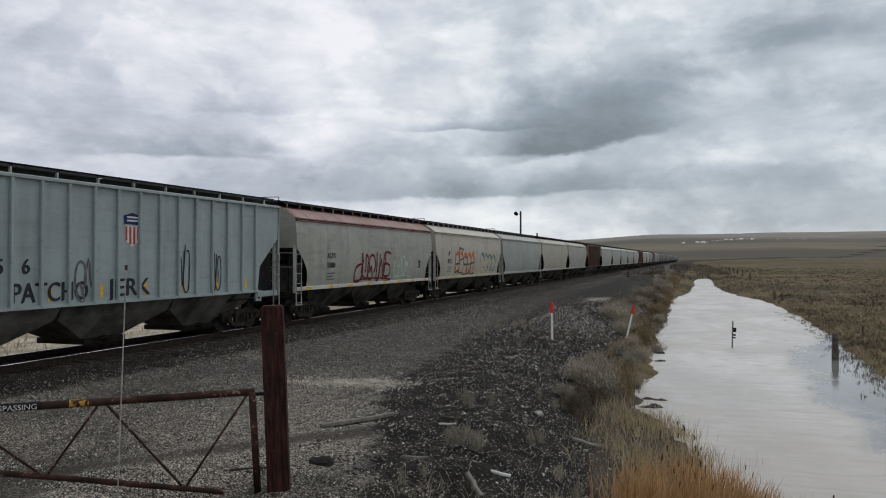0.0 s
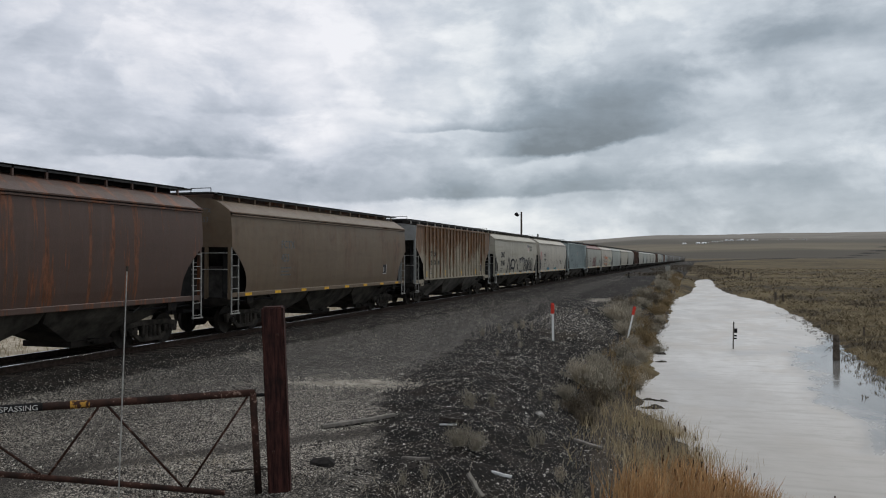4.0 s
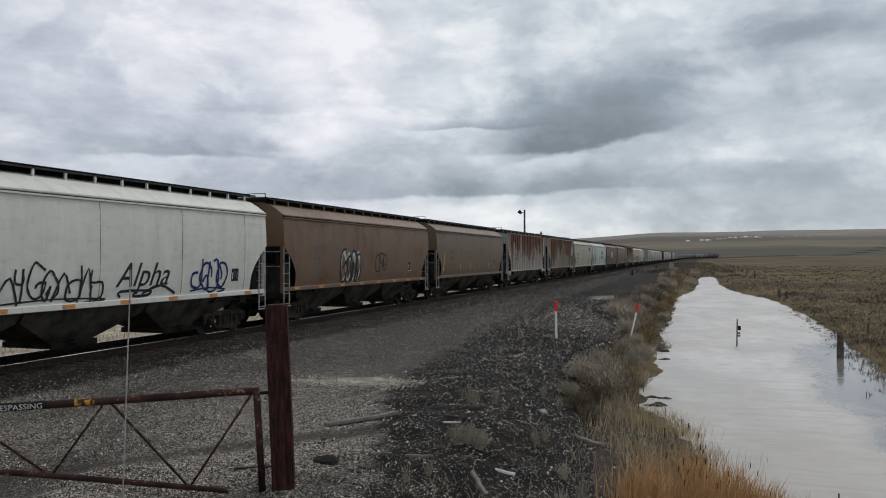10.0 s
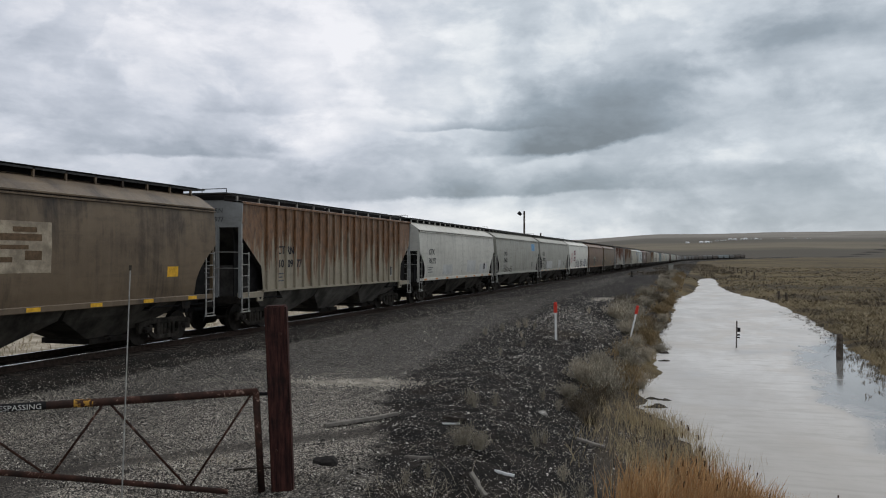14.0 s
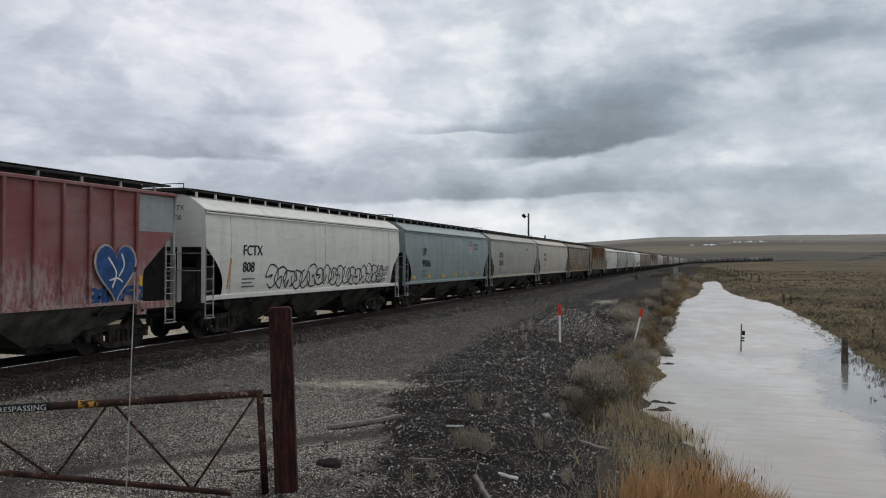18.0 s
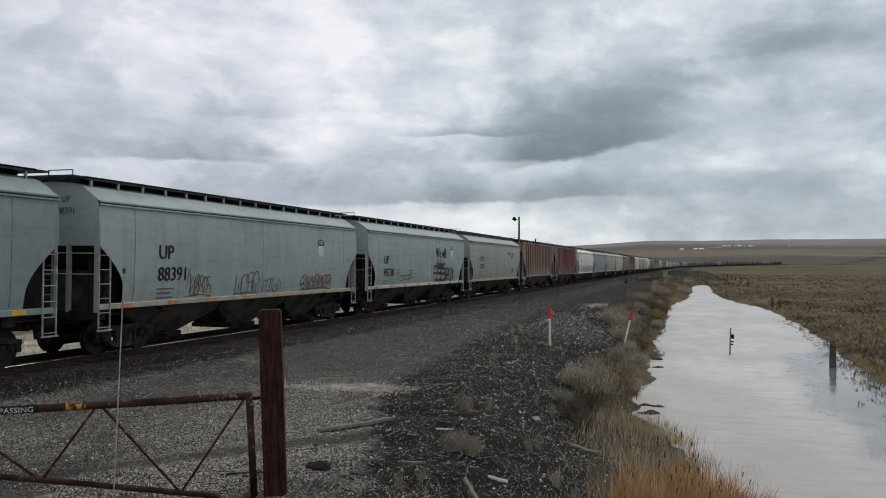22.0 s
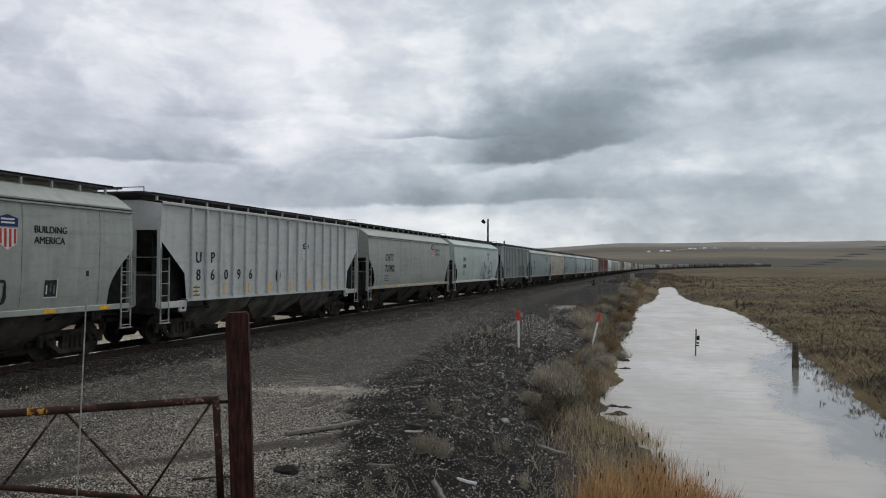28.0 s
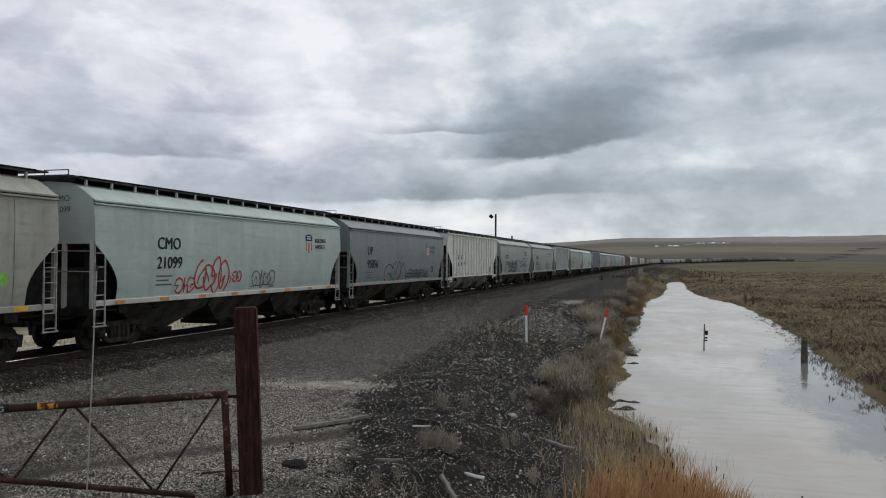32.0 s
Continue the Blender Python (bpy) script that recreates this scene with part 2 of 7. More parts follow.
INK_RED = plain("red_marking", (0.42, 0.06, 0.05), 0.6, 0, 9, 0.2)
INK_BLUE = plain("blue_marking", (0.035, 0.075, 0.28), 0.6, 0, 9, 0.25)
INK_NAVY = plain("navy_marking", (0.02, 0.035, 0.11), 0.6, 0, 9, 0.25)
INK_MAROON = plain("maroon_marking", (0.14, 0.02, 0.03), 0.6, 0, 9, 0.25)
INK_PALE_GREEN = plain("pale_green_marking", (0.42, 0.50, 0.43), 0.6, 0, 3, 0.3)
INK_FAINT_RED = plain("faint_red_marking", (0.52, 0.24, 0.22), 0.6, 0, 9, 0.3)
INK_TEAL = plain("dull_teal_marking", (0.10, 0.20, 0.19), 0.6, 0, 5, 0.4)
INK_LIME = plain("lime_marking", (0.25, 0.55, 0.10), 0.6, 0, 9, 0.2)
INK_SKY = plain("pale_blue_marking", (0.14, 0.33, 0.55), 0.6, 0, 9, 0.3)
INK_ORANGE = plain("orange_marking", (0.55, 0.14, 0.03), 0.6, 0, 9, 0.3)
INK_BROWN = plain("brown_marking", (0.13, 0.085, 0.05), 0.6, 0, 9, 0.3)
YELLOW = plain("yellow_reflector", (0.72, 0.40, 0.04), 0.5, 0, 7, 0.2)
AMBER = plain("amber_reflector", (0.55, 0.24, 0.08), 0.5, 0, 7, 0.25)
SEAM = plain("weld_seam_dirt", (0.165, 0.155, 0.135), 0.8, 0, 3, 0.4)
PATCH_WHITE = plain("white_repaint", (0.50, 0.50, 0.485), 0.6, 0, 2, 0.12)
RUST = plain("rusted_steel", (0.058, 0.028, 0.021), 0.88, 0.1, 5, 0.55, 0.35)
LADDER = plain("dirty_ladder_steel", (0.34, 0.33, 0.31), 0.7, 0, 6, 0.35)
n = material("red_brown_timber", 0.85)
co = n.scaled(n.co, (1, 1, 0.12))
fibre, stain = n.noise(co, 22, 6, 0.65), n.noise(n.co, 2.2, 5, 0.6)
col = n.mix(n.step(fibre, 0.35, 0.7), (0.022, 0.011, 0.010), (0.078, 0.030, 0.024))
col = n.mix(n.step(stain, 0.5, 0.7, 0, 0.75), col, (0.016, 0.011, 0.010))
n.put(n.bsdf.inputs["Base Color"], col)
n.put(n.bsdf.inputs["Normal"], n.bump(fibre, 0.6, 0.02))
RUST_POST = n.m
n = material("flaking_gate_rust", 0.85, 0.1)
a, b = n.noise(n.co, 5, 6, 0.65), n.noise(n.co, 24, 5, 0.65)
col = n.mix(n.step(a, 0.35, 0.65), (0.030, 0.019, 0.016), (0.070, 0.034, 0.025))
col = n.mix(n.step(n.math("MULTIPLY_ADD", a, 0.5, n.math("MULTIPLY", b, 0.6)), 0.62, 0.68, 0, 0.8), col, (0.30, 0.20, 0.16))
n.put(n.bsdf.inputs["Base Color"], col)
n.put(n.bsdf.inputs["Normal"], n.bump(n.math("ADD", a, b), 0.4, 0.01))
GATE_RUST = n.m
n = material("worn_yellow_on_rust", 0.8)
chips = n.noise(n.co, 14, 5, 0.65)
n.put(n.bsdf.inputs["Base Color"], n.mix(n.step(chips, 0.44, 0.52), (0.055, 0.028, 0.021), (0.50, 0.27, 0.05)))
WORN_YELLOW = n.m
GREY_WOOD = plain("weathered_grey_wood", (0.22, 0.20, 0.175), 0.9, 0, 8, 0.3, 0.3)
FENCE_WOOD = plain("weathered_fence_wood", (0.10, 0.082, 0.065), 0.9, 0, 6, 0.45, 0.3)
DARK_WOOD = plain("dark_wet_wood", (0.06, 0.05, 0.042), 0.85, 0, 8, 0.35, 0.3)
MARK_WHITE = plain("white_marker_plastic", (0.75, 0.75, 0.73), 0.5, 0, 10, 0.08)
MARK_RED = plain("red_marker_plastic", (0.62, 0.06, 0.04), 0.5, 0, 10, 0.15)
HOUSE_WHITE = plain("white_farm_building", (0.78, 0.78, 0.78), 0.7, 0, 1, 0.1)


# ---------------------------------------------------------------- mesh helpers
class Shape:
    """Gathers boxes, rods, prisms and sheets into one mesh."""

    def __init__(self):
        self.v, self.f = [], []

    def poly(self, verts, faces):
        k = len(self.v)
        self.v.extend([tuple(p) for p in verts])
        self.f.extend([tuple(i + k for i in face) for face in faces])
        return self

    def box(self, x0, x1, y0, y1, z0, z1):
        return self.poly([(x0, y0, z0), (x1, y0, z0), (x1, y1, z0), (x0, y1, z0), (x0, y0, z1), (x1, y0, z1), (x1, y1, z1), (x0, y1, z1)],
                         [(0, 3, 2, 1), (4, 5, 6, 7), (0, 1, 5, 4), (1, 2, 6, 5), (2, 3, 7, 6), (3, 0, 4, 7)])

    def frustum(self, top, bottom):
        """Two rectangles (x0, x1, y0, y1, z) joined by sloping sheets."""
        def corners(r):
            x0, x1, y0, y1, z = r
            return [(x0, y0, z), (x1, y0, z), (x1, y1, z), (x0, y1, z)]
        return self.poly(corners(bottom) + corners(top), [(0, 3, 2, 1), (4, 5, 6, 7), (0, 1, 5, 4), (1, 2, 6, 5), (2, 3, 7, 6), (3, 0, 4, 7)])

    def rod(self, a, b, r, n=6, r2=None):
        a, b = Vector(a), Vector(b)
        q = (b - a).to_track_quat("Z", "Y")
        ring = [Vector((math.cos(2 * math.pi * i / n), math.sin(2 * math.pi * i / n), 0)) for i in range(n)]
        r2 = r if r2 is None else r2
        vs = [a + q @ (p * r) for p in ring] + [b + q @ (p * r2) for p in ring]
        fs = [(i, (i + 1) % n, n + (i + 1) % n, n + i) for i in range(n)] + [tuple(reversed(range(n))), tuple(range(n, 2 * n))]
        return self.poly(vs, fs)

    def prism(self, outline, x0, x1):
        """An outline in (y, z), extruded along x."""
        n = len(outline)
        vs = [(x0, y, z) for y, z in outline] + [(x1, y, z) for y, z in outline]
        return self.poly(vs, [(i, (i + 1) % n, n + (i + 1) % n, n + i) for i in range(n)] + [tuple(reversed(range(n))), tuple(range(n, 2 * n))])

    def strip(self, rows):
        """A sheet through rows of points of one length."""
        k, m = len(rows), len(rows[0])
        return self.poly([p for r in rows for p in r], [(i * m + j, i * m + j + 1, (i + 1) * m + j + 1, (i + 1) * m + j) for i in range(k - 1) for j in range(m - 1)])

    def mesh(self, name, smooth=False):
        me = bpy.data.meshes.new(name)
        me.from_pydata(self.v, [], self.f)
        if smooth:
            me.shade_smooth()
        me.update()
        return me


def piece(name, mesh, mat, parent=None, at=None, label=""):
    """One mesh object on shared data, with a material of its own."""
    ob = new(name, mesh)
    if not mesh.materials:
        mesh.materials.append(None)
    ob.material_slots[0].link = "OBJECT"
    ob.material_slots[0].material = mat
    if parent:
        ob.parent = parent
    if at is not None:
        ob.matrix_basis = at if isinstance(at, Matrix) else Matrix.Translation(at)
    return tagged(ob, label)


def bevelled(mesh, width, segments=2):
    bm = bmesh.new()
    bm.from_mesh(mesh)
    bmesh.ops.bevel(bm, geom=bm.edges[:], offset=width, segments=segments, affect="EDGES", clamp_overlap=True)
    bm.to_mesh(mesh)
    bm.free()
    return mesh


# ---------------------------------------------------------------- the line of the track
TRACK_X, BEND_AT, BEND_R, BEND = -16.42, 720.0, 550.0, radians(21)


def ease(v):
    v = min(max(v, 0.0), 1.0)
    return v * v * (3 - 2 * v)


def track(s):
    """Place and heading of the track, s metres along it."""
    z = 4.5 * ease((s - BEND_AT) / 560)
    a = min(max((s - BEND_AT) / BEND_R, 0.0), BEND)
    x, y = BEND_R * (1 - math.cos(a)), min(s, BEND_AT) + BEND_R * math.sin(a)
    rest = max(s - BEND_AT - BEND * BEND_R, 0.0)
    return Vector((TRACK_X + x + rest * math.sin(BEND), y + rest * math.cos(BEND), z)), a


def track_side(y):
    """x and z of the track at a given y."""
    end = BEND_AT + BEND_R * math.sin(BEND)
    if y < BEND_AT:
        return TRACK_X, 0.0
    if y < end:
        a = math.asin((y - BEND_AT) / BEND_R)
        return TRACK_X + BEND_R * (1 - math.cos(a)), 4.5 * ease(BEND_R * a / 560)
    s = BEND_R * BEND + (y - end) / math.cos(BEND)
    return TRACK_X + BEND_R * (1 - math.cos(BEND)) + (y - end) * math.tan(BEND), 4.5 * ease(s / 560)


# ---------------------------------------------------------------- ground
ICE_Z = -1.6


def soft_noise(x, y, scale):
    return noise.noise((x * scale, y * scale, 3.7))


LEFT_Y, LEFT_X = (5, 21, 25.5, 32, 41, 54, 65, 80, 90, 101, 112, 127, 160, 172, 180), (-1.6, -1.7, -1.75, -1.8, -2.1, -2.0, -2.1, -2.5, -1.9, -0.85, -0.7, -0.3, -0.5, 0.8, 1.6)
RIGHT_Y, RIGHT_X = (5, 32, 38, 46, 60, 72, 84, 94, 104, 116, 127, 160, 172, 180), (6.0, 6.2, 6.5, 6.8, 7.0, 6.8, 6.2, 4.7, 3.5, 2.8, 2.6, 2.8, 2.3, 1.9)


RUT = (1.2, 19.8)


def ground_height(x, y):
    tx, tz = track_side(y)
    u = x - (tx - TRACK_X)
    ditch = 1 - ease((y - 168) / 12)
    edge = 2.6 * (1 - ease((y - 8) / 13)) + 0.5 * soft_noise(0, y, 0.16)
    jag = 0.35 * soft_noise(3, y, 0.35) + 0.16 * soft_noise(7, y, 1.5) if y > 20 else 0
    left = float(np.interp(y, LEFT_Y, LEFT_X)) + jag
    right = float(np.interp(y, RIGHT_Y, RIGHT_X)) + 0.3 * soft_noise(13, y, 0.4) + 0.15 * soft_noise(17, y, 1.4)
    mid = (left + right) / 2
    xs = (-200, -60, -24, -20.5, -18.3, -14.5, -13.0, -11, -8, -6.3, -5.3 + edge, min(-4.4 + edge, left - 1.4), left - 0.7, left, min(left + 1.0, mid), max(right - 1.0, mid + 0.01), right, right + 0.5, right + 2.2, right + 25, 300)
    zs = (-1.4, -1.2, -1.0, -0.75, -0.19, -0.19, -0.62, -0.58, -0.5, -0.48, -0.42, -0.62, -1.22, ICE_Z, -1.95, -1.95, ICE_Z, -1.42, -1.24, -1.1, -1.2)
    z = float(np.interp(u, xs, zs))
    if ditch < 1:
        flat_z = float(np.interp(u, (-60, -18.3, -14.5, -12.5, -6, 0, 40), (-1.2, -0.19, -0.19, -0.8, -0.85, -0.95, -1.1)))
        z = ditch * z + (1 - ditch) * flat_z
    rough = 0.04 if -13 < u < -6 else 0.12 if u > -6 else 0.05
    if not -18.6 < u < -13.2:
        z += rough * soft_noise(x, y, 0.9) + (0.22 * soft_noise(x + 40, y, 0.11) if u > 8.5 or u < -22 else 0)
        z += 0.05 * soft_noise(x, y, 2.3) if u > -6 else 0
    # two low heaps of cinders on the bank
    z += 0.88 * math.exp(-((u + 5.2) / 1.75) ** 2 - ((y - 33.5) / 3.4) ** 2) + 0.50 * math.exp(-((u + 4.9) / 1.4) ** 2 - ((y - 44) / 4.5) ** 2)
    # a tongue of land runs into the ditch at its near end
    if y < 25:
        shore = float(np.interp(y, (11, 14, 16, 18, 21, 23, 25), (1.6, 0.95, 0.4, 0.0, -0.6, -1.8, -2.4))) + 0.2 * soft_noise(9, y, 0.8)
        if x < shore:
            z = max(z, min(-1.58 + 0.22 * (shore - x), -0.6))
    # the raised road on which the camera stands
    z = z + (0.96 - z) * (1 - ease((y - 1.5) / 4.8)) if y < 6.3 and u > -12 else z
    # the land rises slowly to the hills
    z += tz + 1.5 * ease((y - 500) / 900) * (1 - ease(tz / 4.5))
    if y > 1350:
        side = x / y
        rise = 45 * ease((y - 1350) / 900) + (55 + 30 * side) * ease((y - 1900) / 1500)
        rise *= 0.95 - 0.24 * ease((-0.05 - side) / 0.12)
        z += rise + (6 * soft_noise(x, y, 0.0024) + 3 * soft_noise(x, y, 0.008)) * ease((y - 1350) / 500) - 90 * ease((y - 3500) / 1300)
    return z


def growing(start, end, first, grow):
    out, step = [start], first
    while out[-1] < end:
        out.append(out[-1] + step)
        step *= grow
    return out


xs = [-v for v in reversed(growing(24, 3800, 0.6, 1.17))] + list(np.arange(-23.6, 14.1, 0.32)) + growing(14.4, 3800, 0.4, 1.13)
ys = [-v for v in reversed(growing(6, 900, 1.0, 1.25))] + list(np.arange(-5, 7.5, 0.8)) + list(np.arange(7.5, 62, 0.34)) + growing(62.3, 4600, 0.4, 1.028)
gv = [(x, y, ground_height(x, y)) for y in ys for x in xs]
nx = len(xs)
gf = [(j * nx + i, j * nx + i + 1, (j + 1) * nx + i + 1, (j + 1) * nx + i) for j in range(len(ys) - 1) for i in range(nx - 1)]
gm = bpy.data.meshes.new("ground")
gm.from_pydata(gv, [], gf)
gm.shade_smooth()
def heap(u, y):
    """How much of the ground belongs to the heap of ballast on the bank."""
    return math.exp(-((u + 5.2) / 1.9) ** 2 - ((y - 32.5) / 3.4) ** 2)


# what covers the land: r gravel, g black cinder and darkened gravel, b dry plants
cover_at = gm.attributes.new("cover", "FLOAT_COLOR", "POINT")
values = []
for x, y, z in gv:
    tx, _ = track_side(y)
    u = x - (tx - TRACK_X)
    edge = 2.6 * (1 - ease((y - 8) / 13))
    near = 1 - ease((y - 300) / 300)
    gravel = ease((u + 19.5) / 1.2) * (1 - ease((u + 6.2 - edge) / 1.0))
    lane = float(np.interp(y, (9, 11, 14, 17, 20, 30, 60, 190), (-4.2, -4.8, -6.0, -6.9, -7.3, -8.0, -9.2, -11.2)))
    cinder = ease((u - lane + 1.2) / 2.6) * (1 - ease((u + 2.9 - 0.5 * edge) / 0.9)) + 0.95 * ease((u + 18.2) / 0.5) * (1 - ease((u + 14.2) / 0.9))
    # gravel darkens with distance, for shade between stones seen at a low angle
    cinder += 0.34 * gravel * ease((y - 12) / 22) + 0.22 * gravel * ease((y - 26) / 30)
    mud = ease((y - 9) / 2) * (1 - ease((y - 22) / 4)) * ease((u + 2.6) / 0.8) * (1 - ease((u - 2.6) / 0.6))
    plants = max(1 - ease((u + 20.5) / 1.5), ease((u + 2.5 - 0.35 * edge) / 0.9), ease((u + 4.8) / 1.2) * ease((y - 50) / 30))
    stony = heap(u, y)
    gravel, cinder = max(gravel, stony), cinder * (1 - 0.9 * stony)
    values += [gravel * (0.35 + 0.65 * near), min(cinder, 1), plants * (1 - mud), ease((u + 33) / 5) * (1 - ease((u + 20.2) / 1.2)) * (1 - ease((y - 200) / 150))]
cover_at.data.foreach_set("color", values)

n = material("roadside_ground", 0.92)
attr = n.add("ShaderNodeAttribute")
attr.attribute_name = "cover"
split = n.add("ShaderNodeSeparateColor")
n.put(split.inputs[0], attr.outputs["Color"])
px, py, pz = n.xyz(n.co)
ragged = n.math("MULTIPLY", n.math("SUBTRACT", n.noise(n.co, 1.4, 6, 0.65), 0.5), 0.9)
w_gravel = n.step(n.math("ADD", split.outputs[0], ragged), 0.35, 0.65)
w_cinder = n.step(n.math("ADD", split.outputs[1], ragged), 0.35, 0.7)
w_plants = n.step(n.math("ADD", split.outputs[2], ragged), 0.35, 0.65)
pebble = n.cells(n.co, 52.0, "Color")
tone_p = n.xyz(pebble)[0]
gap = n.cells(n.co, 52.0)
patches = n.noise(n.scaled(n.co, (1, 0.35, 1)), 0.55, 6, 0.6)
soil = n.mix(n.noise(n.co, 2.2, 5), (0.028, 0.022, 0.017), (0.085, 0.068, 0.050))
worn = n.step(n.noise(n.scaled(n.co, (0.35, 1.0, 1)), 0.5, 5, 0.6), 0.60, 0.68)
grav = n.mix(n.step(tone_p, 0.32, 0.92), (0.024, 0.0205, 0.018), (0.78, 0.70, 0.59))
grav = n.mix(n.step(patches, 0.48, 0.62, 0, 0.7), grav, (0.040, 0.034, 0.029))
grav = n.mix(n.step(gap, 0.25, 0.6, 0, 0.6), grav, (0.018, 0.017, 0.016))
# gravel mixed darker up towards the line
up_line = n.math("ADD", n.math("SUBTRACT", py, n.math("MULTIPLY", n.math("ADD", px, 8.0), 0.8)), n.math("MULTIPLY", ragged, 9.0))
dark_gravel = n.mix(n.step(tone_p, 0.70, 1.0), (0.018, 0.0164, 0.0152), (0.44, 0.405, 0.36))
grav = n.mix(n.step(up_line, 10.5, 25.0, 0, 0.92), grav, dark_gravel)
# wheel ruts of crushed dark fines
rut = n.math("SUBTRACT", py, n.math("MULTIPLY_ADD", px, RUT[0], RUT[1]))
rut = n.step(n.math("ABSOLUTE", n.math("ADD", rut, n.math("MULTIPLY", ragged, 0.9))), 0.2, 0.75, 0.8, 0)
rut = n.math("MULTIPLY", rut, n.step(px, -12.5, -11.0))
grav = n.mix(rut, grav, (0.042, 0.036, 0.031))
streak = n.math("MULTIPLY", n.step(n.math("ABSOLUTE", n.math("ADD", px, 8.0)), 0.6, 1.7, 1, 0), n.step(n.math("ABSOLUTE", n.math("SUBTRACT", py, n.math("MULTIPLY_ADD", ragged, 1.2, 18.1))), 0.15, 0.5, 1, 0))
grav = n.mix(n.math("MULTIPLY", n.math("MAXIMUM", worn, streak), n.step(tone_p, 0.25, 0.85, 0.0, 0.65)), grav, (0.46, 0.41, 0.34))
cind = n.mix(n.step(tone_p, 0.955, 0.99), n.mix(n.step(n.noise(n.co, 1.6, 6, 0.65), 0.35, 0.68), (0.0065, 0.0053, 0.0046), (0.026, 0.0205, 0.0165)), (0.50, 0.46, 0.41))
tufts = n.noise(n.scaled(n.co, (1.0, 0.7, 1)), 1.1, 7, 0.7)
broad = n.noise(n.scaled(n.co, (0.30, 1.0, 1)), 0.05, 7, 0.66)
sage = n.mix(n.step(tufts, 0.36, 0.64), (0.026, 0.020, 0.012), (0.118, 0.086, 0.045))
sage = n.mix(n.step(broad, 0.45, 0.57, 0, 0.8), sage, (0.150, 0.113, 0.056))
sage = n.mix(n.step(broad, 0.47, 0.38, 0, 0.6), sage, (0.040, 0.032, 0.021))
# bands of other growth on the far land, the farthest paled like haze
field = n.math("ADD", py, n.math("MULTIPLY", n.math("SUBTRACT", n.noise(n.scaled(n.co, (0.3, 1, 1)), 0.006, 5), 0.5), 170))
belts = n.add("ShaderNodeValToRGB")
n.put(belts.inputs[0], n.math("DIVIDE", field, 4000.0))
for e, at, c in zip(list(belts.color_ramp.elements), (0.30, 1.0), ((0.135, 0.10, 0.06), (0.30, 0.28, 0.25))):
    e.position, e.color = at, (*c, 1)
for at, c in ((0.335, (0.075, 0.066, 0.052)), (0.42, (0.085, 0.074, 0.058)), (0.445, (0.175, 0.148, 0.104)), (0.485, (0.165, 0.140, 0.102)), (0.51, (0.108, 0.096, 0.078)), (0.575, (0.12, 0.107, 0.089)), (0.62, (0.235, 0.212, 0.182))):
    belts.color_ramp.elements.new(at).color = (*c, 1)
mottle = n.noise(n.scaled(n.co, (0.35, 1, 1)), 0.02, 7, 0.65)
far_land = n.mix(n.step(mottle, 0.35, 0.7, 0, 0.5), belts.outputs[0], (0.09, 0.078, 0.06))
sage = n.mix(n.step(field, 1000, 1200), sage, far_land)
pale_grass = n.mix(n.step(tufts, 0.35, 0.65), (0.26, 0.22, 0.16), (0.54, 0.47, 0.37))
sage = n.mix(attr.outputs["Alpha"], sage, pale_grass)
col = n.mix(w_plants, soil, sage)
col = n.mix(w_gravel, col, grav)
col = n.mix(w_cinder, col, cind)
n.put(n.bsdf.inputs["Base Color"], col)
bumps = n.math("ADD", n.math("MULTIPLY", gap, -0.6), n.math("MULTIPLY", tufts, 1.2))
n.put(n.bsdf.inputs["Normal"], n.bump(bumps, 0.55, 0.05))
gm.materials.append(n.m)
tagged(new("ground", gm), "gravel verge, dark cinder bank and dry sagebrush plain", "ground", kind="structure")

# ---------------------------------------------------------------- frozen ditch
n = material("open_water", 0.06, 0.0, 0.5)
n.put(n.bsdf.inputs["Base Color"], (0.20, 0.193, 0.182))
n.put(n.bsdf.inputs["Normal"], n.bump(n.noise(n.scaled(n.co, (3, 1.2, 1)), 2.0, 3), 0.04, 0.02))
n.bsdf.inputs["IOR"].default_value = 1.33
piece("water", Shape().strip([[(x, y, ICE_Z - 0.01) for x in (-3.4, 9.2)] for y in (5, 60, 120, 176)]).mesh("water"), n.m)
tagged(bpy.data.objects["water"], "dark still meltwater along the ditch edge", "water", kind="structure")

n = material("ditch_ice", 0.35, 0.0, 0.4)
co = n.co
broad = n.noise(n.scaled(co, (1.0, 0.45, 1)), 0.42, 6, 0.6, 0.4)
veins = n.noise(n.scaled(co, (1.0, 0.5, 1)), 2.2, 6, 0.65, 0.8)
soft = n.noise(n.scaled(co, (0.55, 0.30, 1)), 0.55, 5, 0.55, 0.6)
col = n.mix(n.step(broad, 0.32, 0.68), (0.435, 0.415, 0.395), (0.60, 0.583, 0.560))
col = n.mix(n.step(veins, 0.48, 0.74, 0, 0.28), col, (0.42, 0.395, 0.368))
wet = n.step(soft, 0.50, 0.70)
col = n.mix(n.math("MULTIPLY", wet, 0.60), col, (0.32, 0.312, 0.305))
tan = n.step(n.noise(n.scaled(co, (1, 0.5, 1)), 0.33, 5, 0.6, 0.5), 0.48, 0.64, 0, 0.7)
col = n.mix(tan, col, (0.46, 0.418, 0.375))
# fine ripples of refrozen slush, dirtier towards the road
ripple = n.noise(n.scaled(co, (0.45, 1.5, 1)), 1.7, 7, 0.64, 0.7)
col = n.mix(n.step(ripple, 0.46, 0.66, 0, 0.55), col, (0.37, 0.345, 0.318))
dirty = n.step(n.math("MULTIPLY_ADD", n.math("SUBTRACT", soft, 0.5), 14.0, n.xyz(co)[1]), 33, 12, 0, 0.8)
